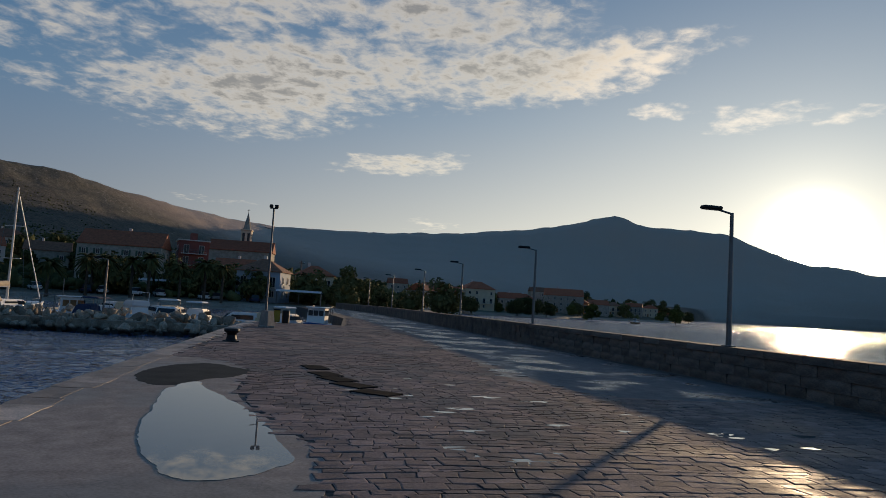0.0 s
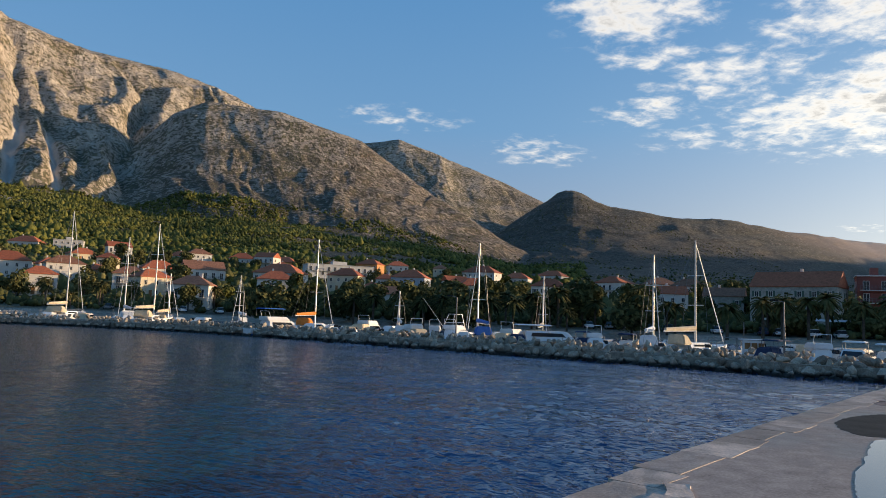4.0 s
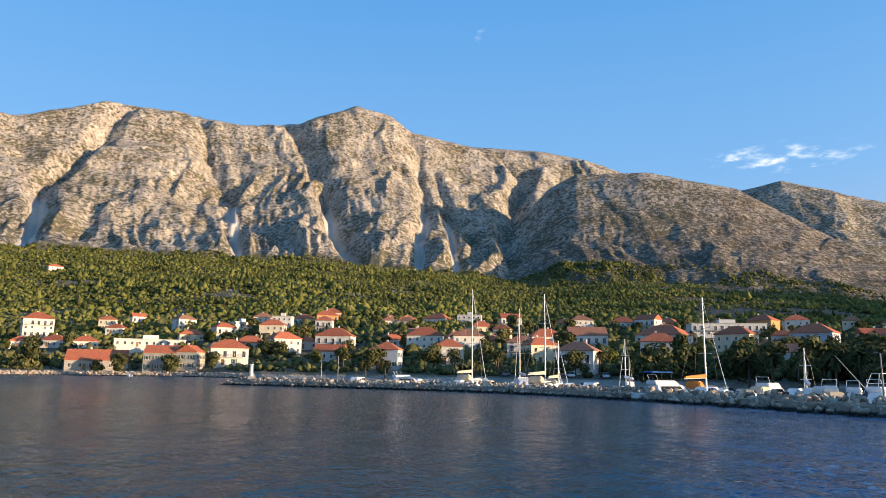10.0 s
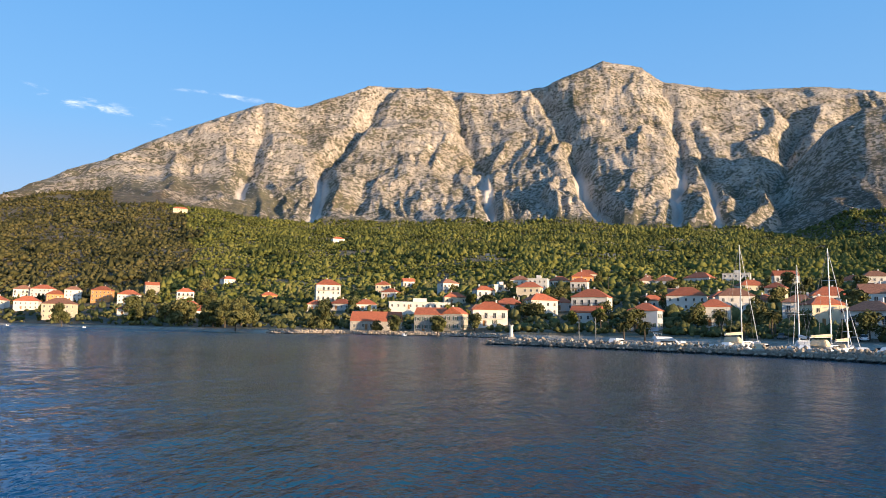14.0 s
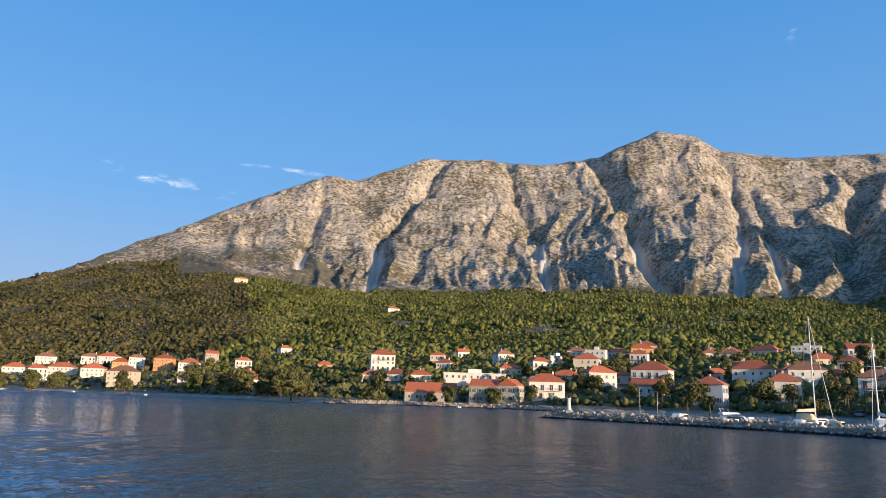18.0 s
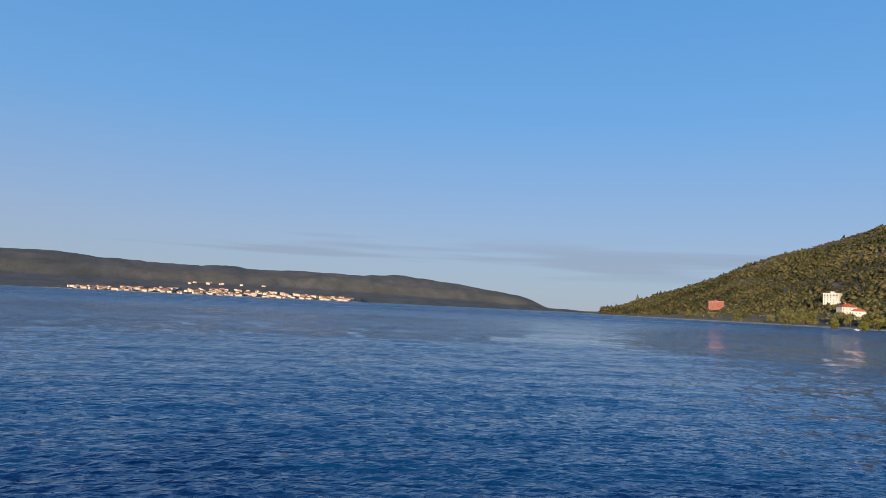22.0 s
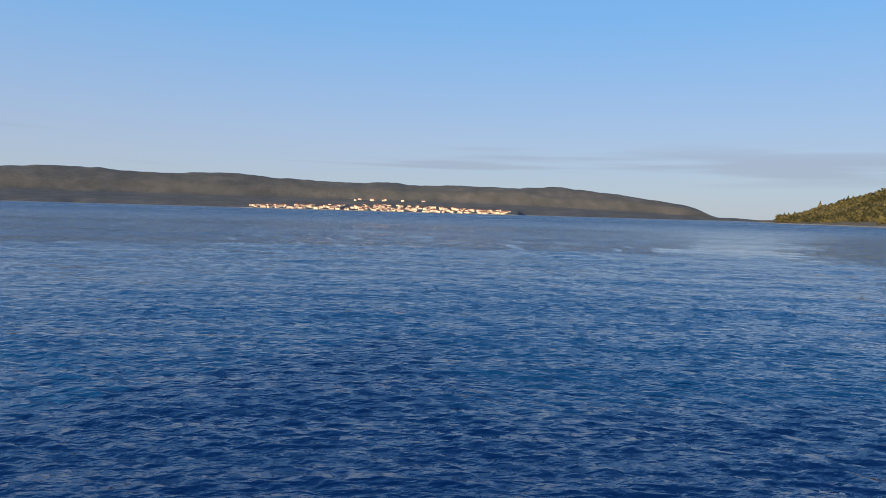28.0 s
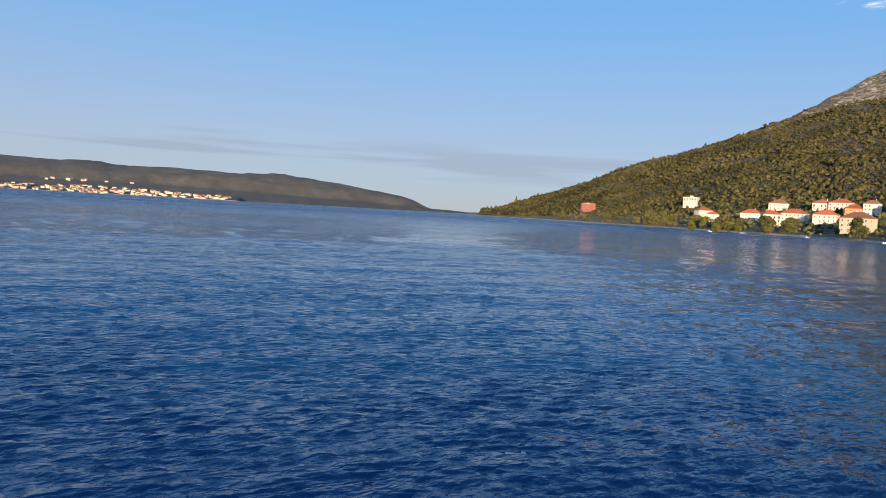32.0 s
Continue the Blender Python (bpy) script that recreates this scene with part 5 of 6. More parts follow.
work_boat(berth(-74.5, 59, 5), 5.6, wooden=True, label="white fishing boat with varnished wheelhouse windows")
motor_boat(berth(-76.4, 59, 60), 6.8, bimini="navy", canopy="navy", label="motor boat wrapped in a dark blue canopy")
motor_boat(berth(-80.9, 60, -95), 8.0, bimini="gel", canopy="canvascream", label="white cabin cruiser closed by a cream canvas")
motor_boat(berth(-83.2, 62, 75), 7.0, bimini="gel", label="open motor boat with a white hard top")
motor_boat(berth(-86.2, 57, 175), 7.0, canopy="canvascream", label="low white cabin boat with cream canvas")
work_boat(berth(-92.2, 62, -100), 7.2, label="white and blue fishing boat tied to the mole")
motor_boat(berth(-90.0, 62, 60), 6.6, bimini="gel", label="small white boat with a hard top")
open_boat(berth(-90.8, 57, 40), 5.0, "canvasblue", "small blue and white boat by the mole")
for az, d, h in ((-34.9, 96, 4.0), (-51.8, 67, 3.8), (-76.5, 57.5, 3.9), (-10.6, 127, 4.6), (-11.9, 126, 4.2)):
    p = bearing(az, d, 1.0)
    copy_thing(first, pose(p.x, p.y, 1.0, 0, 0, az + 90) @ Matrix.Diagonal((1, 1, h / 3.75, 1)))
# more small boats between the larger ones
fill = random.Random(17)
for k in range(44):
    az = -13 - 70 * (k + fill.random() * 0.8) / 44
    q = next(along(s_)[0] for s_ in np.arange(0, total, 0.5) if math.degrees(math.atan2(-along(s_)[0].x, along(s_)[0].y)) > az)
    d = q.length + fill.uniform(9, 22)
    kind = fill.random()
    if kind < 0.4:
        open_boat(berth(az, d, fill.uniform(40, 130)), fill.uniform(4.8, 6.4), fill.choice((None, "gel", "canvascream", None)))
    elif kind < 0.97:
        motor_boat(berth(az, d, fill.uniform(50, 120)), fill.uniform(6.0, 8.5), fly=fill.random() < 0.3, canopy=fill.choice((None, "canvascream", "gel")), label="white cabin cruiser in the crowded marina")
    else:
        sailing_yacht(berth(az, d + 8, fill.uniform(60, 110)), 7.0, fill.uniform(6.5, 8.0), cover=fill.choice(("gel", "canvascream")), label="small sailing boat with a low mast")
# little craft off the beach
for az, d, ln in ((38.6, 505, 8.0), (36.2, 500, 6.0), (32.0, 445, 5.0), (27.2, 372, 5.0), (3.4, 243, 4.5)):
    open_boat(berth(az, d, rng.uniform(0, 180)), ln, "gel", "small white boat moored off the beach")
work_boat(berth(-117.6, 300, 60), 7.0, wooden=True, label="dark fishing boat moored off the cape")

# ---- houses ----
WIN, PLOTS = {}, []


def window_mesh(w_, h_, glass=True):
    """A window set in its wall, facing -y: frame, reveal and sill in one, pane apart."""
    key = (w_, h_)
    if key not in WIN:
        bm = bmesh.new()
        t = 0.09
        for a in ((-w_ / 2, -t, 0, -w_ / 2 + 0.1, 0.02, h_), (w_ / 2 - 0.1, -t, 0, w_ / 2, 0.02, h_), (-w_ / 2, -t, h_ - 0.1, w_ / 2, 0.02, h_), (-w_ / 2 - 0.08, -t - 0.08, -0.08, w_ / 2 + 0.08, 0.02, 0.02), (-0.03, -t + 0.02, 0, 0.03, 0.02, h_)):
            box(bm, *a)
        fr = bpy.data.meshes.new("window")
        bm.to_mesh(fr)
        bm.free()
        fr.materials.append(M["white"])
        bm = cube(-w_ / 2 + 0.06, -0.045, 0.0, w_ / 2 - 0.06, 0.01, h_ - 0.05)
        pn = bpy.data.meshes.new("pane")
        bm.to_mesh(pn)
        bm.free()
        pn.materials.append(M["glass"])
        bm = cube(w_ / 2 + 0.02, -0.10, 0.0, w_, -0.02, h_, bevel=0.01)
        sh = bpy.data.meshes.new("shutter")
        bm.to_mesh(sh)
        bm.free()
        sh.materials.append(M["shutter"])
        WIN[key] = fr, pn, sh
    return WIN[key]


def add_window(parent, m, w_=1.0, h_=1.3, shutters=False):
    fr, pn, sh = window_mesh(w_, h_)
    o = new("window", fr)
    o.parent = parent
    o.matrix_local = m
    p = new("pane", pn)
    p.parent = o
    if shutters:
        for x_ in (0.0, -1.5 * w_ - 0.02):
            s = new("shutter", sh)
            s.parent = o
            s.location = (x_, 0, 0)
    return o


def roof_mesh(w_, dp, rise, kind, over=0.45, t=0.16):
    """Hipped or gabled roof, with eaves of some thickness; its underside at z = 0."""
    a, b = w_ / 2 + over, dp / 2 + over
    bm = bmesh.new()
    ridge = max(0.0, a - b) if kind == "hip" else a
    lo = [bm.verts.new(p) for p in ((-a, -b, 0), (a, -b, 0), (a, b, 0), (-a, b, 0))]
    mi = [bm.verts.new(p) for p in ((-a, -b, t), (a, -b, t), (a, b, t), (-a, b, t))]
    r0, r1 = bm.verts.new((-ridge - 0.01, 0, rise + t)), bm.verts.new((ridge + 0.01, 0, rise + t))
    bm.faces.new(lo[::-1])
    for i in range(4):
        bm.faces.new((lo[i], lo[(i + 1) % 4], mi[(i + 1) % 4], mi[i]))
    bm.faces.new((mi[0], mi[1], r1, r0))
    bm.faces.new((mi[2], mi[3], r0, r1))
    bm.faces.new((mi[1], mi[2], r1))
    bm.faces.new((mi[3], mi[0], r0))
    return bm


WALLS = {"w": "white", "g": "white", "b": "blue", "s": "stone", "y": "cream", "o": "ochre", "p": "cream", "f": "white", "F": "white", "T": "white", "r": "brick"}
WORDS = {"white": "white-rendered", "cream": "cream-rendered", "stone": "grey stone", "ochre": "orange-rendered", "blue": "pale blue", "brick": "red-rendered"}


def house(az, d, w_, h, kind="w", turn=0.0, depth=None, rng_=None, lift=0.0, storeys=None, tiles=None):
    r = rng_ or random.Random(int(az * 10) + int(d))
    p = bearing(az, d)
    PLOTS.append((p.x, p.y, w_ * 0.62 + 2.0))
    base = ground_at(p) + lift
    wall_m = WALLS[kind]
    flat = kind in "fFr"
    dp = depth or min(max(w_ * 0.7, 7.0), 11.0)
    n = storeys or max(1, round((h - (0 if flat else 1.9)) / 2.9))
    eave = n * 2.85 + 0.35
    roof_m = tiles or ("roof" if r.random() < 0.78 else "roofold")
    shape = "flat roof" if flat else ("gabled roof" if kind in "gs" else "hipped roof")
    o = thing("house", pose(p.x, p.y, base, 0, 0, az + turn), f"{WORDS[wall_m]} {'block' if n > 2 else 'house'} of {('one storey', 'two storeys', 'three storeys', 'four storeys')[min(n, 4) - 1]} with a {'' if flat else 'clay-tiled '}{shape}", "house", "houses of the town")
    bm = cube(-w_ / 2, -dp / 2, -5, w_ / 2, dp / 2, eave)
    rise = dp * 0.34
    if kind in "gs":
        a = [bm.verts.new(q) for q in ((-w_ / 2, -dp / 2, eave), (-w_ / 2, dp / 2, eave), (-w_ / 2, 0, eave + rise), (w_ / 2, -dp / 2, eave), (w_ / 2, dp / 2, eave), (w_ / 2, 0, eave + rise))]
        bm.faces.new((a[0], a[2], a[1]))
        bm.faces.new((a[3], a[4], a[5]))
    part("wall", bm, M[wall_m], o)
    if flat:
        part("roof", cube(-w_ / 2 - 0.3, -dp / 2 - 0.3, eave, w_ / 2 + 0.3, dp / 2 + 0.3, eave + 0.28, bevel=0.03), M["white"], o, "flat concrete roof slab")
        part("stair_head", cube(-w_ * 0.1, -dp * 0.15, eave + 0.28, w_ * 0.12, dp * 0.25, eave + 2.2), M[wall_m], o)
    else:
        part("roof", roof_mesh(w_, dp, rise, "gable" if kind in "gs" else "hip", 0.22 if kind in "gs" else 0.45), M[roof_m], o, "clay-tiled roof").location = (0, 0, eave)
        cx = w_ * r.uniform(-0.25, 0.25)
        part("chimney", cube(cx - 0.3, dp * 0.1, eave + 0.3, cx + 0.3, dp * 0.1 + 0.6, eave + rise + 0.9, bevel=0.04), M["white"], o)
    bays = max(2, round(w_ / 3.1))
    sh = r.random() < 0.6 and d < 270
    for k in range(n):
        z0 = k * 2.85 + 0.95
        balc = k > 0 and r.random() < 0.45
        for i in range(bays):
            if r.random() < 0.12:
                continue
            xx = -w_ / 2 + w_ * (i + 0.5) / bays
            if balc:
                add_window(o, Matrix.Translation((xx, -dp / 2, z0 - 0.85)), 1.3, 2.1)
            else:
                add_window(o, Matrix.Translation((xx, -dp / 2, z0)), 1.0, 1.3, sh)
        if balc:
            part("balcony", cube(-w_ * 0.42, -dp / 2 - 1.2, z0 - 1.05, w_ * 0.42, -dp / 2, z0 - 0.88), M["white"], o)
            part("balustrade", rods([((-w_ * 0.42, -dp / 2 - 1.15, z0 + q), (w_ * 0.42, -dp / 2 - 1.15, z0 + q)) for q in (-0.4, 0.05)] + [((-w_ * 0.42 + w_ * 0.84 * q / 8, -dp / 2 - 1.15, z0 - 0.9), (-w_ * 0.42 + w_ * 0.84 * q / 8, -dp / 2 - 1.15, z0 + 0.05)) for q in range(9)], 0.035, 4), M["steel"], o)
        for s in (-1, 1):
            for i in range(2 if d < 300 else 1):
                m = pose(s * w_ / 2, dp * (i - 0.5) * 0.45, z0, 0, 0, 90 * s)
                add_window(o, m, 1.0, 1.3, sh)
    part("door", cube(-w_ * 0.18 - 0.5, -dp / 2 - 0.06, 0.0, -w_ * 0.18 + 0.5, -dp / 2 + 0.02, 2.1), M["wood"], o, "panelled wooden door")
    return o


def street(kinds, numbers, turn_spread=28):
    """Houses as az, distance, width, height."""
    r = random.Random(len(kinds) * 7 + int(numbers[0] * 10))
    for kind, (az, d, w_, h) in zip(kinds, zip(*[iter(numbers)] * 4)):
        house(az, d, w_, h, kind, r.uniform(-turn_spread, turn_spread), rng_=r)


# behind the marina, front row to upper row
street("wwwfwwbwwwwgw", [-15.9, 440, 9.4, 5, -17.4, 438, 11, 4.6, -19.9, 474, 17, 5, -22.5, 476, 16, 4.4, -16.3, 318, 9.8, 6, -18.9, 302, 15, 7.2, -15.8, 230, 8.8, 7.4, -21.5, 324, 12, 5, -24.4, 308, 8, 5, -20.8, 240, 9, 7, -28.6, 324, 16, 5.2, -31.8, 288, 15, 8, -31.1, 194, 10, 7.4])
street("wwwwofpw", [-30.1, 428, 12, 6, -31.4, 398, 12, 6.6, -34.7, 438, 15, 5, -37.7, 280, 18, 8.3, -38.0, 424, 14, 5.5, -42.2, 360, 34, 6.5, -42.9, 280, 12.6, 8.4, -45.0, 252, 7.7, 4.4])
street("bwwwwwwwww", [-48.1, 284, 14, 8, -52.2, 256, 10, 7.6, -53.9, 368, 18, 7, -56.8, 382, 14, 6, -59.6, 460, 18, 7.5, -59.4, 252, 12, 6.6, -64.9, 376, 15, 6, -66.9, 342, 9.7, 5, -70.1, 304, 14, 7.4, -73.0, 290, 11, 6])
# along the shore road
house(9.6, 416, 14, 12.4, "T", 6)
house(2.2, 350, 30, 5.5, "F", 4, storeys=1, lift=1.6)
house(5.6, 276, 19, 5.0, "s", -6, tiles="roof")
house(1.2, 264, 11, 7.4, "s", -14, tiles="roof")
house(-0.8, 262, 9, 7.6, "s", 70, tiles="roof")
street("wwwwwwwwgw", [10.5, 384, 9, 5, 8.4, 386, 11, 5, 6.5, 376, 11, 4.6, -3.5, 268, 13, 6.4, -5.1, 314, 13, 5.5, -7.6, 294, 12, 6.6, -9.3, 314, 9, 6.2, -11.7, 304, 15, 8, -11.3, 266, 11, 6, -16.4, 334, 9, 6])
street("ffwyww", [-4.4, 416, 12, 4, -7.5, 412, 11, 4.4, -9.2, 444, 12, 5, -11.3, 468, 13, 7, -16.0, 470, 9, 5, -17.4, 460, 11, 4.6])
# the bay beyond
house(47.8, 1054, 20, 13, "r", 10)
street("fwwwwwwwwwyowow", [40.0, 886, 16, 11, 39.1, 772, 15, 8.4, 38.4, 710, 11, 7.2, 33.9, 738, 17, 8, 35.7, 656, 16, 6.7, 34.4, 600, 13, 10.5, 32.8, 630, 18, 8, 31.1, 716, 15, 7, 29.9, 708, 17, 8, 30.8, 598, 16, 9, 28.8, 496, 17, 9.6, 29.1, 640, 14, 7.5, 28.0, 638, 12, 9.5, 26.1, 606, 14, 10, 24.3, 574, 15, 9])
street("wswwwwwowy", [24.5, 472, 9, 5.6, 22.8, 626, 11, 9.5, 20.4, 554, 12, 7.6, 21.8, 440, 10, 5, 20.0, 452, 11, 5.6, 19.4, 392, 12, 5, 17.3, 642, 12, 6, 14.2, 478, 10, 6, 8.9, 1066, 18, 7.6, 21.1, 1320, 24, 8])
# smaller houses filling in behind
fill = random.Random(51)
tries = 0
while tries < 60:
    az = fill.uniform(-72, 12)
    ds, dt, et = columns(SHORE, az)
    d = float(ds + 60 + (dt - ds - 20) * fill.random() ** 0.8)
    q = bearing(az, d)
    tries += 1
    if any(math.hypot(q.x - a, q.y - b) < c + 6 for a, b, c in PLOTS):
        continue
    house(az, d, fill.uniform(8, 13), fill.choice((5.0, 6.5, 7.5)), fill.choice("wwwwgyyo"), fill.uniform(-30, 30), rng_=fill)
# old town east of the basin
house(-77.6, 185, 18.5, 12.4, "s", -14, depth=11, storeys=3, tiles="roof")
house(-82.3, 190, 7.2, 12, "r", 4, depth=9, storeys=4)
house(-76.2, 205, 9, 7, "y", 8)
house(-72.6, 200, 10, 7.5, "s", -6)
house(-85.6, 176, 9, 8, "s", -10, tiles="roof")
house(-87.8, 150, 9.0, 8.4, "b", -18, depth=7.5, storeys=2)
house(-91.7, 178, 8.6, 7.6, "y", 8, tiles="roof")
house(-98.4, 330, 9, 10.5, "s", 8, storeys=2)
house(-100.3, 245, 6.5, 8.0, "s", 60, tiles="roof")
house(-104.9, 310, 13.5, 10, "y", 22, tiles="roof")
house(-107.6, 330, 11, 8, "s", 10, tiles="roof")
house(-108.8, 352, 9, 7.5, "y", -4, tiles="roof")
house(-111.9, 380, 20, 9.5, "s", 6, tiles="roof")
house(-113.3, 400, 9, 8.0, "o", -8)
house(-114.6, 430, 12, 7.5, "s", 12)
house(-115.8, 460, 9, 7, "y", 2)
house(-117.4, 500, 11, 8.5, "s", -6)
house(-118.6, 520, 10, 8, "y", 9)
house(-102.4, 300, 10, 6.5, "s", -14, tiles="roof")
house(-100.9, 330, 11, 8.5, "y", 5)
house(-119.6, 540, 8, 6, "s", 4)
house(-109.9, 420, 11, 10, "s", 14)


def church():
    d, az = 230, -86.0
    p = bearing(az, d)
    o = thing("church", pose(p.x, p.y, ground_at(p), 0, 0, az - 8), "stone church with a red-tiled nave and a slender bell tower", "church")
    part("nave", cube(-9.5, -5, -5, 9.5, 5, 10.8), M["stone"], o)
    bm = bmesh.new()
    v = [bm.verts.new(q) for q in ((9.5, -5, 10.8), (9.5, 5, 10.8), (9.5, 0, 14.2))]
    bm.faces.new(v)
    part("gable", bm, M["cream"], o)
    part("roof", roof_mesh(19, 10, 3.4, "gable", 0.3), M["roof"], o, "red clay-tiled nave roof").location = (0, 0, 10.8)
    tx = 0.2
    part("tower", cube(tx - 1.6, 3.5, -4, tx + 1.6, 6.7, 18.0), M["cream"], o, "square bell tower")
    part("cornice", cube(tx - 1.8, 3.3, 18.0, tx + 1.8, 6.9, 18.4, bevel=0.05), M["cream"], o)
    for s in (-0.8, 0.8):
        part("belfry_opening", cube(tx + s - 0.4, 3.44, 14.2, tx + s + 0.4, 3.6, 17.2), M["glass"], o, "arched belfry opening")
        part("belfry_opening", cube(tx + 1.55, 5.1 + s - 0.4, 14.2, tx + 1.66, 5.1 + s + 0.4, 17.2), M["glass"], o, "arched belfry opening")
    part("spire", rod(bmesh.new(), (tx, 5.1, 18.4), (tx, 5.1, 24.0), 1.35, 0.05, 8), M["stone"], o, "pointed stone spire")
    part("cross", rods([((tx, 5.1, 23.8), (tx, 5.1, 25.2)), ((tx - 0.4, 5.1, 24.7), (tx + 0.4, 5.1, 24.7))], 0.06, 4), M["iron"], o)
    for i in range(4):
        add_window(o, Matrix.Translation((-7 + 4.5 * i, -5, 5.5)), 1.0, 2.1)


church()


def island_town():
    """Pale houses stepped along the far shore, with a bell tower among them."""
    r = random.Random(77)
    body = cube(-7, -5, -12, 7, 5, 6.5)
    o = thing("island_house", pose(0, 0, 0), "pale stone house with a clay roof on the far shore", "house", "houses of the island town")
    M["rose"] = plain("rose_render", (0.72, 0.60, 0.47), 0.85, grain=0.1, scale=0.4, vary=0.35)
    part("wall", body, M["rose"], o)
    part("roof", roof_mesh(14, 10, 2.6, "hip"), M["roofold"], o).location = (0, 0, 6.5)
    placed = False
    for k in range(300):
        az = r.uniform(76.3, 97.0) if k < 291 else r.uniform(83, 89)
        dens = 0.3 + 0.7 * math.exp(-((az - 86) / 7.0) ** 2)
        if r.random() > dens + 0.15:
            continue
        d = 3440 + (r.random() ** 1.5) * 380 * dens + (430 if k >= 291 else 0)
        p = bearing(az, d)
        z = max(1.0 + (d - 3440) * 0.075, ground_at(p)) - 0.2 if k >= 291 else 1.0 + (d - 3440) * 0.075
        m = pose(p.x, p.y, z, 0, 0, az + r.uniform(-40, 40)) @ Matrix.Scale(r.uniform(0.95, 1.6), 4)
        if placed:
            copy_thing(o, m)
        else:
            o.matrix_world, placed = m, True
    p = bearing(83.9, 3490, 2)
    t = thing("bell_tower", pose(*p), "square stone bell tower of the island town", "tower")
    part("shaft", cube(-3.5, -3.5, -2, 3.5, 3.5, 27), M["stone"], t)
    part("cap", rod(bmesh.new(), (0, 0, 27), (0, 0, 36), 4.4, 0.2, 4), M["roofold"], t)
    far_v = [bearing(a, 3432 + 6 * math.sin(a * 9), zz) for a in np.arange(75.6, 99, 0.25) for zz in (-1, 2.2)]
    far_f = [(2 * i, 2 * i + 2, 2 * i + 3, 2 * i + 1) for i in range(len(far_v) // 2 - 1)]
    back = len(far_v)
    far_v += [bearing(a, 3860, 33.0 - 9 * abs(math.sin(a * 0.9))) for a in np.arange(75.6, 99, 0.25)]
    far_f += [(2 * i + 1, 2 * i + 3, back + i + 1, back + i) for i in range(len(far_v) - back - 1)]
    tagged(mesh_object("quay", far_v, far_f, M["hill"]), "pale waterfront of the island town", "quay", kind="structure")


island_town()

# ---- along the quay ----
def car(paint, label):
    o = thing("car", pose(0, 0, 0), label, "car", "cars parked on the quay")
    part("body", loft_box(-2.1, 2.1, 1.72, 1.6, 0.28, 0.85, 0.35, 0.2, 0.12), paint, o)
    cab = part("cabin", loft_box(-1.75, 1.05, 1.58, 1.2, 0.82, 1.42, 0.95, 0.35, 0.1), M["glass"], o, "dark glazed cabin")
    part("roof", loft_box(-1.45, 0.45, 1.18, 1.1, 1.41, 1.46, 0.5, 0.5, 0.02), paint, cab)
    for sx in (-1.3, 1.3):
        for sy in (-0.8, 0.8):
            w_ = part("wheel", rod(bmesh.new(), (sx, sy - 0.1, 0.31), (sx, sy + 0.1, 0.31), 0.31, n=14), M["iron"], o)
            part("rim", rod(bmesh.new(), (sx, sy - 0.11, 0.31), (sx, sy + 0.11, 0.31), 0.18, n=10), M["steel"], w_)
    for sy in (-0.6, 0.6):
        part("headlight", cube(1.98, sy - 0.16, 0.6, 2.1, sy + 0.16, 0.74, bevel=0.03), M["gel"], o, "clear headlight")
        part("tail_light", cube(-2.08, sy - 0.14, 0.62, -1.98, sy + 0.14, 0.76, bevel=0.03), M["brick"], o, "red tail light")
    return o


cr = random.Random(88)
CARS = [car(M["gel"], "white parked hatchback on the quay"), car(M["steel"], "silver parked car on the quay"), car(M["navy"], "dark blue parked car on the quay")]
spots = [-62.5, -64.2, -67.0, -68.6, -70.1, -72.0, -75.2, -76.3, -78.6, -80.2, -83.4, -84.3, -87.2, -30.5, -33.2, -25.4]
for i, az in enumerate(spots):
    q = bearing(az, float(columns(SHORE, az)[0]) + 13)
    m = pose(q.x, q.y, ground_at(q), 0, 0, az + cr.choice((80, 95, 100)))
    if i < 3:
        CARS[i].matrix_world = m
    else:
        copy_thing(CARS[cr.randrange(3)], m)
for az, d, w_ in ((-77.0, 151, 9.0), (-79.6, 150, 7.0), (-83.2, 149, 8.0), (-90.6, 142, 9.0), (-66.0, 150, 6.0)):
    q = bearing(az, d)
    o = thing("awning", pose(q.x, q.y, ground_at(q), 0, 0, az), "white canvas awning over a quayside terrace", "awning", "awnings of the quay")
    part("canopy", loft_box(-w_ / 2, w_ / 2, 4.4, 4.0, 2.5, 2.9, 0.4, 0.4, 0.05), M["gel"], o)
    for sx in (-w_ / 2 + 0.2, 0, w_ / 2 - 0.2):
        for sy in (-1.8, 1.8):
            part("post", rod(bmesh.new(), (sx, sy, -0.3), (sx, sy, 2.55), 0.05, n=8), M["steel"], o)
pole = None
for az, d, h in ((-90.6, 186, 11.0), (-61.0, 300, 9.0), (-13.0, 395, 9.0), (-3.0, 560, 10.0), (7.2, 620, 10.0), (14.5, 560, 10.0), (22.5, 800, 11.0), (29.5, 900, 11.0), (35.0, 1000, 11.0)):
    q = bearing(az, d)
    m = pose(q.x, q.y, ground_at(q) - 0.3, 0, 0, az)
    if pole:
        copy_thing(pole, m @ Matrix.Diagonal((1, 1, h / 10, 1)))
        continue
    pole = thing("utility_pole", m, "wooden utility pole with a crossarm", "pole", "utility poles of the town")
    part("post", rod(bmesh.new(), (0, 0, 0), (0, 0, 10), 0.16, 0.11, 8), M["bark"], pole)
    part("crossarm", cube(-0.9, -0.06, 9.3, 0.9, 0.06, 9.45), M["bark"], pole)
    for sx in (-0.75, 0.0, 0.75):
        part("insulator", lathe([(0.05, 9.45), (0.09, 9.52), (0.06, 9.62), (0.03, 9.68)], 8), M["gel"], pole).location = (sx, 0, 0)

# ---- trees ----


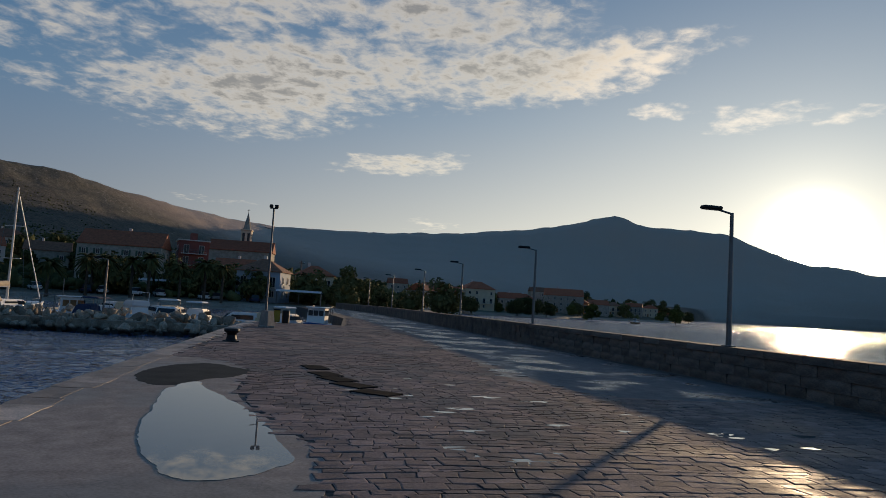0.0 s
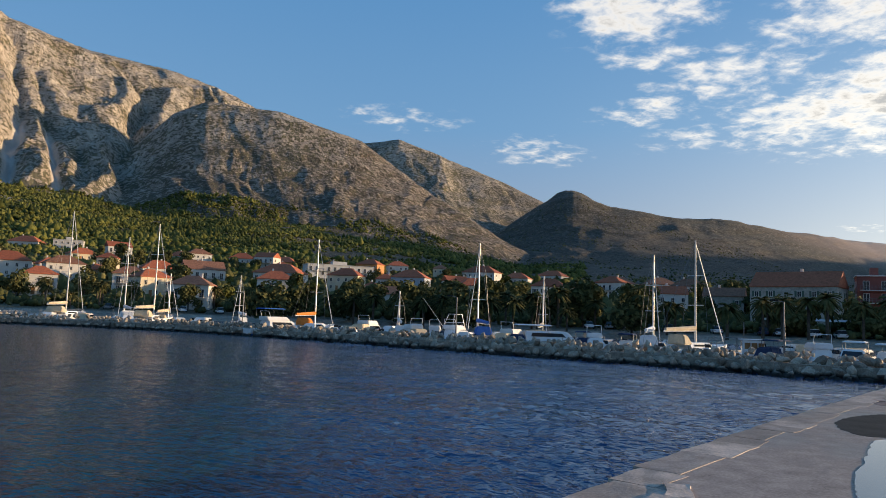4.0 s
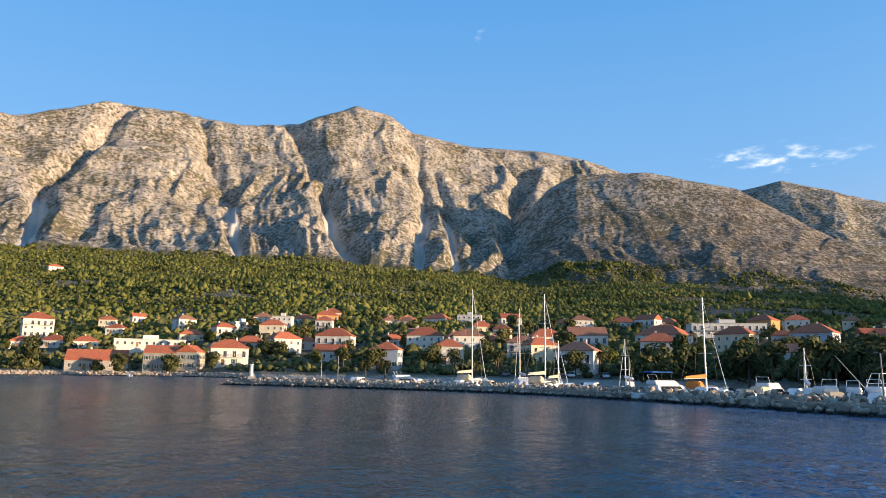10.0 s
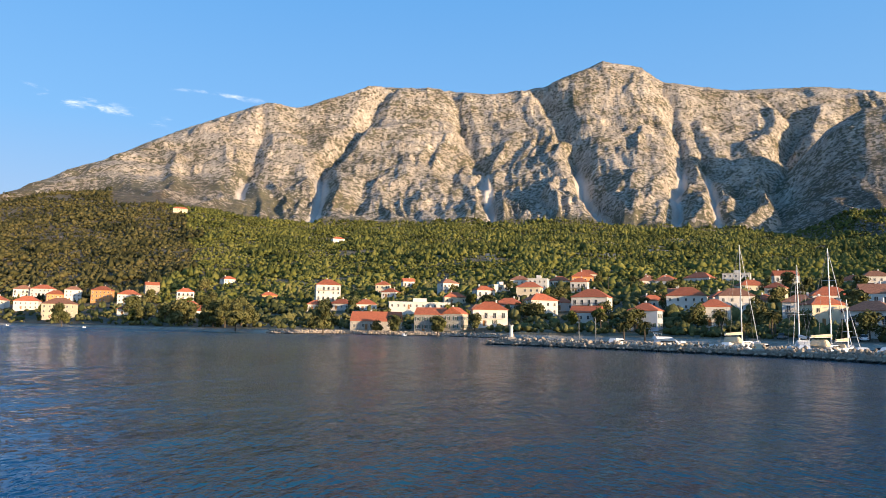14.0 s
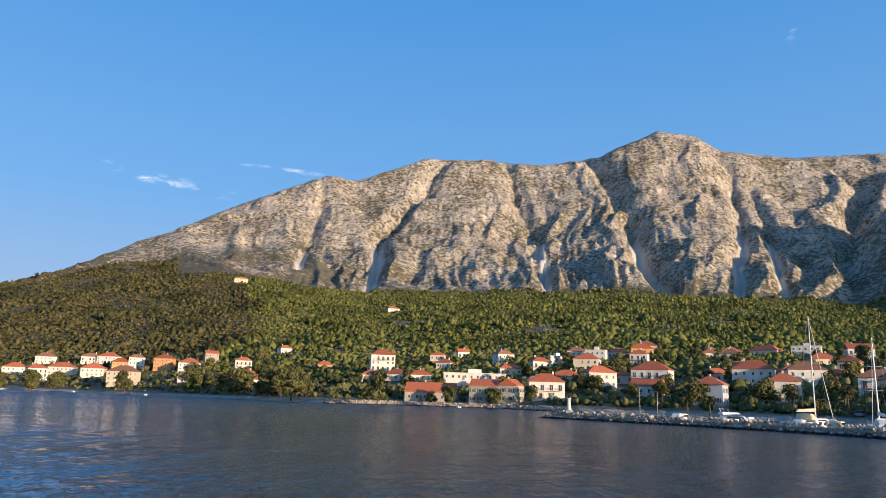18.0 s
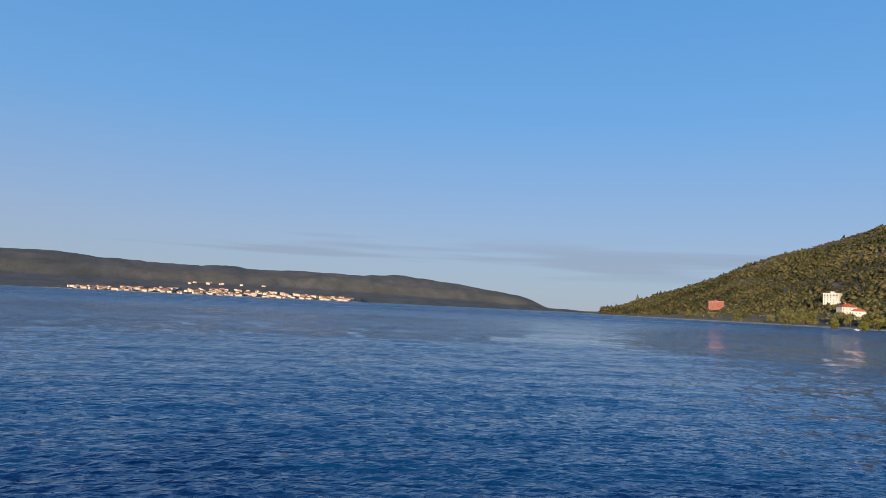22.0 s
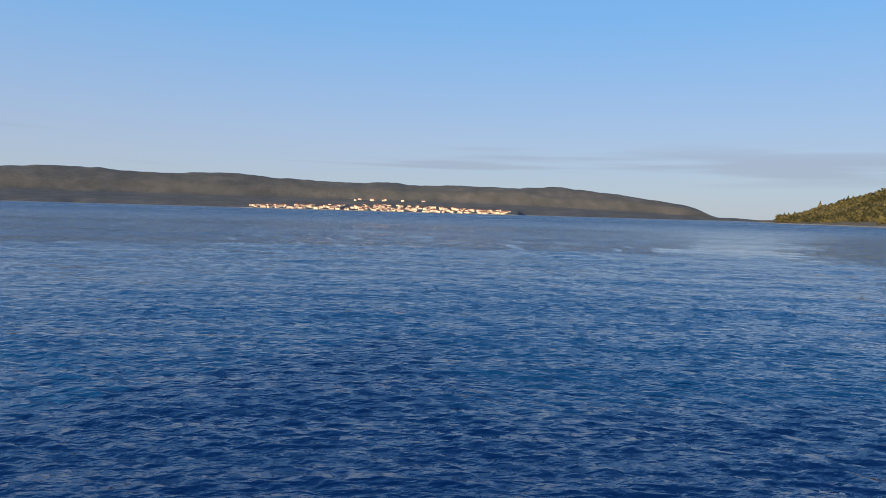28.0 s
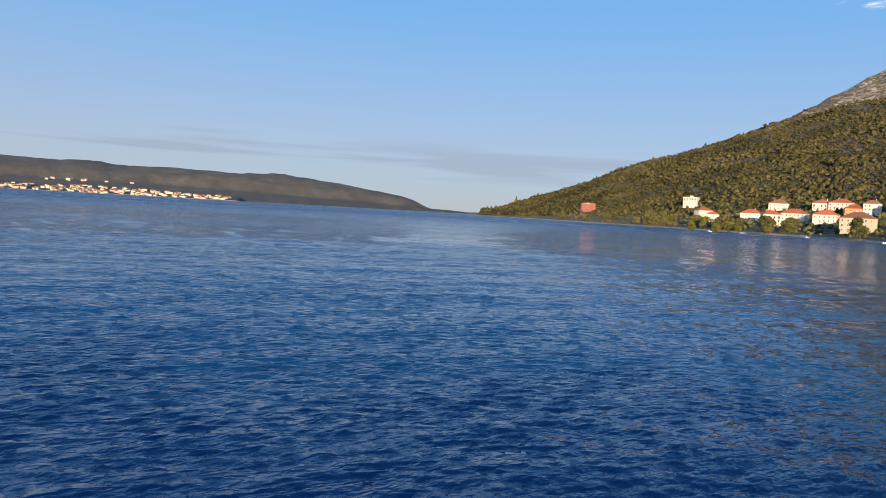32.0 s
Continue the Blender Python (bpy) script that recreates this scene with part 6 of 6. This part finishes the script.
def leaf_cloud(blobs, count, size, seed, mat):
    """Many small leaf sprays scattered over and in a few rounded masses."""
    r = np.random.default_rng(seed)
    v, f = [], []
    wts = np.array([b[3] ** 2 for b in blobs])
    pick = r.choice(len(blobs), count, p=wts / wts.sum())
    for k in pick:
        x0, y0, z0, rad, flat_ = blobs[k]
        dv = r.normal(size=3)
        dv /= np.linalg.norm(dv)
        c = np.array((x0, y0, z0)) + dv * rad * r.uniform(0.62, 1.08) * np.array((1, 1, flat_))
        a = r.normal(size=3)
        a = a - dv * a.dot(dv) * 0.6
        a /= np.linalg.norm(a)
        b = np.cross(a, dv + 0.3 * r.normal(size=3))
        b /= np.linalg.norm(b) + 1e-6
        s = size * r.uniform(0.6, 1.3)
        i0 = len(v)
        v += [c - a * s, c - b * s * 0.6 + dv * s * 0.15, c + a * s, c + b * s * 0.6 + dv * s * 0.2]
        f.append((i0, i0 + 1, i0 + 2, i0 + 3))
    me = bpy.data.meshes.new("crown")
    me.from_pydata([tuple(q) for q in v], [], f)
    me.materials.append(mat)
    return me


def tree(name, label, category, height, spread, seed, mat="darkleaf", slim=1.0, n=1050, leaf=0.50):
    r = random.Random(seed)
    o = thing(name, pose(0, 0, 0), label, category)
    bm = bmesh.new()
    rod(bm, (0, 0, -0.5), (r.uniform(-.2, .2), 0, height * 0.5), 0.03 * height, 0.018 * height, 8)
    blobs = []
    for i in range(9):
        a, rr = r.uniform(0, 6.28), spread * r.uniform(0.15, 0.75)
        zz = height * r.uniform(0.26, 0.84)
        rr *= 1.15 - abs(zz / height - 0.55)
        q = (rr * math.cos(a), rr * math.sin(a), zz, spread * r.uniform(0.34, 0.55), 0.8 * slim)
        blobs.append(q)
        rod(bm, (0, 0, height * 0.3), q[:3], 0.012 * height, 0.004 * height, 5)
    blobs.append((0, 0, height * 0.84, spread * 0.5, 0.9))
    part("trunk", bm, M["bark"], o)
    c = new("crown", leaf_cloud(blobs, n, leaf, seed, M[mat]))
    c.parent = o
    return o


def palm(seed, height, label):
    r = random.Random(seed)
    o = thing("palm_tree", pose(0, 0, 0), label, "palm", "palms of the waterfront")
    part("trunk", lathe([(0.34, -0.4), (0.26, 0.5), (0.24, height * 0.5), (0.23, height - 0.5), (0.34, height)], 9), M["bark"], o)
    v, f = [], []
    for k in range(54):
        a, up_ = r.uniform(0, 6.28), r.uniform(-0.55, 1.25)
        ln = r.uniform(2.0, 2.9)
        side = Vector((-math.sin(a), math.cos(a), 0))
        prev = None
        for s in range(6):
            u = s / 5
            rad = ln * (u * math.cos(up_ * (1 - 0.2 * u)))
            zz = height + ln * (u * math.sin(up_) - 0.62 * u * u)
            c = Vector((math.cos(a) * rad, math.sin(a) * rad, zz))
            wd = 0.30 * math.sin(math.pi * (0.12 + 0.86 * u)) + 0.02
            cur = (len(v), len(v) + 1, len(v) + 2)
            v += [c - side * wd + Vector((0, 0, -0.16)), c, c + side * wd + Vector((0, 0, -0.16))]
            if prev:
                f += [(prev[0], cur[0], cur[1], prev[1]), (prev[1], cur[1], cur[2], prev[2])]
            prev = cur
    mesh_object("fronds", v, f, M["palm"], o)
    return o


def plant(proto, places):
    """Places as az, distance, scale; the prototype takes the first."""
    r = random.Random(int(places[0][1]))
    for i, (az, d, s) in enumerate(places):
        p = bearing(az, d)
        m = pose(p.x, p.y, max(0.8, ground_at(p)) - 0.1, 0, 0, r.uniform(0, 360)) @ Matrix.Scale(s, 4)
        if i == 0:
            proto.matrix_world = m
        else:
            copy_thing(proto, m)


def scatter(n, az0, az1, d0, d1, s0, s1, seed):
    r = random.Random(seed)
    return [(r.uniform(az0, az1), r.uniform(d0, d1), r.uniform(s0, s1)) for _ in range(n)]


def shore_scatter(n, az0, az1, off0, off1, s0, s1, seed):
    """Places along the shore, so far behind the water's edge."""
    r = random.Random(seed)
    out = []
    for _ in range(n):
        az = r.uniform(az0, az1)
        out.append((az, float(columns(SHORE, az)[0]) + r.uniform(off0, off1), r.uniform(s0, s1)))
    return out


broad = [tree("broadleaf_tree", "dense dark evergreen tree among the houses", "tree", 7.5, 3.6, 5), tree("broadleaf_tree", "rounded olive-green garden tree", "tree", 6.0, 3.2, 8, "pine"), tree("broadleaf_tree", "wide dark carob tree by the waterfront", "tree", 6.5, 4.4, 15)]
stone_pine = tree("pine_tree", "tall spreading dark pine", "tree", 14.0, 5.6, 23, "darkleaf", 0.8, 1900, 0.68)
palms = [palm(3, 5.2, "date palm with a rounded crown of fronds"), palm(4, 6.6, "tall date palm on the waterfront")]
plant(palms[0], [(a, d, s) for a, d, s in scatter(24, -86, -42, 128, 150, 0.8, 1.15, 3)] + scatter(8, -42, -14, 170, 235, 0.8, 1.1, 31))
plant(palms[1], [(-75.2, 131, 0.95), (-78.2, 131, 1.0), (-79.4, 132, 1.1), (-81.6, 131, 0.95), (-83.4, 132, 1.1), (-84.7, 133, 1.0)] + scatter(11, -88, -44, 130, 165, 0.8, 1.15, 6) + scatter(6, -32, -10, 185, 240, 0.8, 1.0, 61))
plant(broad[0], scatter(20, -75, -30, 140, 250, 0.7, 1.2, 11) + scatter(16, -30, 14, 225, 400, 0.6, 1.1, 12) + scatter(14, 14, 48, 330, 640, 0.8, 1.4, 13) + shore_scatter(24, 17, 50, 8, 70, 0.8, 1.35, 14))
plant(broad[1], scatter(16, -70, -8, 190, 420, 0.6, 1.1, 21) + scatter(12, -6, 40, 300, 560, 0.8, 1.3, 22) + scatter(10, -121, -102, 300, 560, 0.8, 1.3, 23))
plant(broad[2], scatter(10, -70, -34, 128, 190, 0.7, 1.15, 33) + scatter(8, -14, 12, 262, 300, 0.6, 0.9, 34) + scatter(12, -104, -90, 128, 200, 0.6, 0.95, 35) + scatter(12, -121.5, -113, 400, 600, 0.9, 1.3, 36) + scatter(16, -112, -99, 270, 330, 0.6, 1.0, 37) + scatter(12, -92, -75, 140, 175, 0.7, 1.05, 38))
plant(stone_pine, [(-94.4, 152, 0.66), (-95.3, 150, 0.70), (-96.2, 156, 0.66), (-97.1, 160, 0.58), (-93.6, 158, 0.64), (-97.9, 175, 0.5), (-95.8, 165, 0.72), (-99.2, 190, 0.42), (15.6, 285, 0.95), (16.6, 272, 1.2), (17.4, 292, 1.25), (18.3, 300, 1.2), (18.9, 310, 1.0), (16.2, 300, 1.3), (-38.5, 168, 0.55), (-34.8, 172, 0.6), (-49.5, 160, 0.7), (-51, 158, 0.6), (-120.6, 560, 1.3), (-119.6, 540, 1.4), (-117, 520, 1.1)])


def cypress(seed, height):
    o = thing("cypress_tree", pose(0, 0, 0), "slim dark green cypress standing upright", "cypress", "cypresses on the ridge")
    part("trunk", rod(bmesh.new(), (0, 0, -0.5), (0, 0, height * 0.3), 0.25, 0.18, 6), M["bark"], o)
    blobs = [(0, 0, height * (0.14 + 0.09 * i), height * 0.105 * math.sin(math.pi * (0.16 + 0.082 * i)), 1.5) for i in range(10)]
    c = new("crown", leaf_cloud(blobs, 320, 0.5, seed, M["darkleaf"]))
    c.parent = o
    return o


plant(cypress(5, 16), [(42.9, 1370, 0.9), (42.6, 1380, 1.1), (42.3, 1375, 1.2), (42.0, 1380, 1.2), (41.75, 1385, 1.25), (41.5, 1380, 1.1), (41.2, 1390, 0.9), (39.8, 1400, 0.9), (39.6, 1400, 0.8), (-100.2, 200, 0.66), (-100.45, 202, 0.62), (-100.0, 203, 0.5), (-119.0, 540, 0.8), (-119.4, 540, 0.7), (-116.6, 470, 0.7)])


# ---- pine woods on the slopes ----
def canopy(name, label, mat, az, d, size, seed, clumps, lift=0.8, round_=True):
    """Small rounded trees of uneven clumps, joined into one sheet of canopy."""
    r = np.random.default_rng(seed)
    t = (1 + 5 ** 0.5) / 2
    ico = np.array([(-1, t, 0), (1, t, 0), (-1, -t, 0), (1, -t, 0), (0, -1, t), (0, 1, t), (0, -1, -t), (0, 1, -t), (t, 0, -1), (t, 0, 1), (-t, 0, -1), (-t, 0, 1)]) / math.hypot(1, t)
    tri = np.array([(0, 11, 5), (0, 5, 1), (0, 1, 7), (0, 7, 10), (0, 10, 11), (1, 5, 9), (5, 11, 4), (11, 10, 2), (10, 7, 6), (7, 1, 8), (3, 9, 4), (3, 4, 2), (3, 2, 6), (3, 6, 8), (3, 8, 9), (4, 9, 5), (2, 4, 11), (6, 2, 10), (8, 6, 7), (9, 8, 1)])
    if not round_:
        ico = np.array([(1, 0, 0), (0, 1, 0), (-1, 0, 0), (0, -1, 0), (0.1, 0, 1), (0, 0.1, -0.7)])
        tri = np.array([(0, 1, 4), (1, 2, 4), (2, 3, 4), (3, 0, 4), (1, 0, 5), (2, 1, 5), (3, 2, 5), (0, 3, 5)])
    z = land(az, d)[0]
    a = np.radians(az)
    x, y = -np.sin(a) * d, np.cos(a) * d
    co, fc, base, nv = [], [], 0, len(ico)
    for k in range(int(clumps.max())):
        sel = clumps > k
        m = int(sel.sum())
        sz = size[sel] * (1 - 0.22 * k)
        ctr = np.stack([x[sel], y[sel], z[sel]], 1) + r.normal(size=(m, 3)) * sz[:, None] * np.array((0.6, 0.6, 0.2))
        ctr[:, 2] += sz * (lift + 0.35 * k)
        jit = 1 + 0.36 * r.normal(size=(m, nv, 1))
        rot = r.uniform(0, 6.28, m)
        cs, sn = np.cos(rot)[:, None], np.sin(rot)[:, None]
        px = ico[None, :, 0] * cs - ico[None, :, 1] * sn
        py = ico[None, :, 0] * sn + ico[None, :, 1] * cs
        shp = np.stack([px, py, np.broadcast_to(ico[None, :, 2], px.shape) * np.where(r.random((m, 1)) < 0.1, 1.7, r.uniform(0.6, 1.1, (m, 1)))], -1) * jit * sz[:, None, None]
        co.append((ctr[:, None, :] + shp).reshape(-1, 3))
        fc.append((tri[None] + (np.arange(m) * nv)[:, None, None] + base).reshape(-1, 3))
        base += m * nv
    me = grid_mesh(name, np.concatenate(co), np.concatenate(fc), mat, False)
    tagged(new(name, me), label, "woods", kind="stuff")


def garden_trees():
    """Trees in the gardens before and beside the houses."""
    r = random.Random(63)
    for px, py, rad in PLOTS:
        u = math.hypot(px, py)
        if u > 520 or px > 0.97 * u:
            continue
        for k in range(1 if r.random() < 0.8 else 2):
            off = r.choice((-1, 1)) * r.uniform(0.35, 0.95) * rad
            fx, fy = px / u, py / u
            back = rad * r.uniform(0.75, 1.15)
            q = Vector((px - fx * back - fy * off, py - fy * back + fx * off, 0))
            if any(math.hypot(q.x - a, q.y - b) < c - 2.5 for a, b, c in PLOTS):
                continue
            copy_thing(broad[r.randrange(3)], pose(q.x, q.y, ground_at(q) - 0.1, 0, 0, r.uniform(0, 360)) @ Matrix.Scale(r.uniform(0.6, 1.0), 4))


garden_trees()


def clear_of_houses(az, d):
    a = np.radians(az)
    x, y = -np.sin(a) * d, np.cos(a) * d
    ok = np.ones(len(az), bool)
    for px, py, rad in PLOTS:
        # keep the house and a strip of garden before it open
        u = math.hypot(px, py)
        fx, fy = px / u, py / u
        lon, lat = (x - px) * fx + (y - py) * fy, -(x - px) * fy + (y - py) * fx
        ok &= ~((np.abs(lat) < rad * 0.85) & (lon < rad) & (lon > -rad - 7))
    return ok


def woods():
    r = np.random.default_rng(8)
    n = 300000
    az = r.uniform(-62, 57.5, n)
    d = np.sqrt(r.uniform(230 ** 2, 1750 ** 2, n))
    z, wood, scree = land(az, d)
    ds, dt, et = columns(SHORE, az)
    a = np.radians(az)
    x, y = -np.sin(a) * d, np.cos(a) * d
    gap = fractal(x / 95, y / 60, 19, 5, 0.6)
    keep = (wood > 0.5) & (d > dt - 70) & (z > 2.5) & (gap > -0.45 + 0.30 * (az < -38) ) & clear_of_houses(az, d)
    keep &= (r.random(n) < np.where(az < -40, 0.55, 1.0)) & ((az > 26) | (d < 1430))
    # thin scrub above the terraces in the west
    keep &= r.random(n) < 1 - 0.30 * np.clip((az - 18) / 4, 0, 1) * np.clip((44 - az) / 4, 0, 1) * np.clip((d - 1020 + 180 * gap) / 150, 0, 1)
    idx = np.nonzero(keep)[0][:90000]
    far = d[idx] > 620
    size = 0.86 * (1.1 + 1.7 * r.random(len(idx)) ** 1.6 + 0.5 * np.clip(gap[idx], 0, 1)) * (1 + np.where(az[idx] > 20, 0.42, 0.3) * far) * (0.78 + 0.75 * np.clip(0.4 + fractal(x[idx] / 45, y[idx] / 45, 97, 2), 0, 1))
    west = az[idx] + 4 * fractal(d[idx] / 200, az[idx] / 4, 47, 3) > 21
    for sel, nm, lb, mt in ((~west, "pine_woods", "sunlit green pine woods covering the lower slopes", "pine"), (west, "maquis_woods", "dull olive oak and maquis woods above the bay", "maquis")):
        for part_, where, fine_ in ((far, " high up", False), (~far, " behind the town", True)):
            both = sel & part_
            q = idx[both]
            canopy(nm, lb + where, M[mt], az[q], d[q], size[both], 81, np.ones(len(q)), 0.45, fine_)
    # gardens and thickets between the houses and along the cape
    n = 26000
    az = r.uniform(-121.8, 50, n)
    ds, dt, et = columns(SHORE, az)
    d = ds + 14 + (dt - ds + 60) * r.random(n)
    keep = clear_of_houses(az, d) & (r.random(n) < np.clip(90 / (d - 60), 0.12, 1) * 1.6) & (land(az, d)[0] > 0.9)
    idx = np.nonzero(keep)[0][:6800]
    u = (d - ds)[idx]
    size = r.uniform(0.6, 1.9, len(idx)) * np.clip(0.55 + u / 120, 0.5, 1.25)
    canopy("garden_thicket", "dark shrubs and small trees between the houses", M["darkleaf"], az[idx], d[idx], size, 82, np.full(len(idx), 2), 0.7)
    # scrub on the eastern hills
    n = 30000
    az = r.uniform(-100, -50, n)
    d = np.sqrt(r.uniform(420 ** 2, 2200 ** 2, n))
    a = np.radians(az)
    gap = fractal(-np.sin(a) * d / 150, np.cos(a) * d / 150, 29, 4)
    idx = np.nonzero((gap > 0.02) & (d > columns(SHORE, az)[1]))[0][:5000]
    canopy("hill_scrub", "dull green scrub on the shaded eastern hills", M["darkleaf"], az[idx], d[idx], r.uniform(0.8, 2.2, len(idx)), 83, np.ones(len(idx)), 0.4, False)


woods()
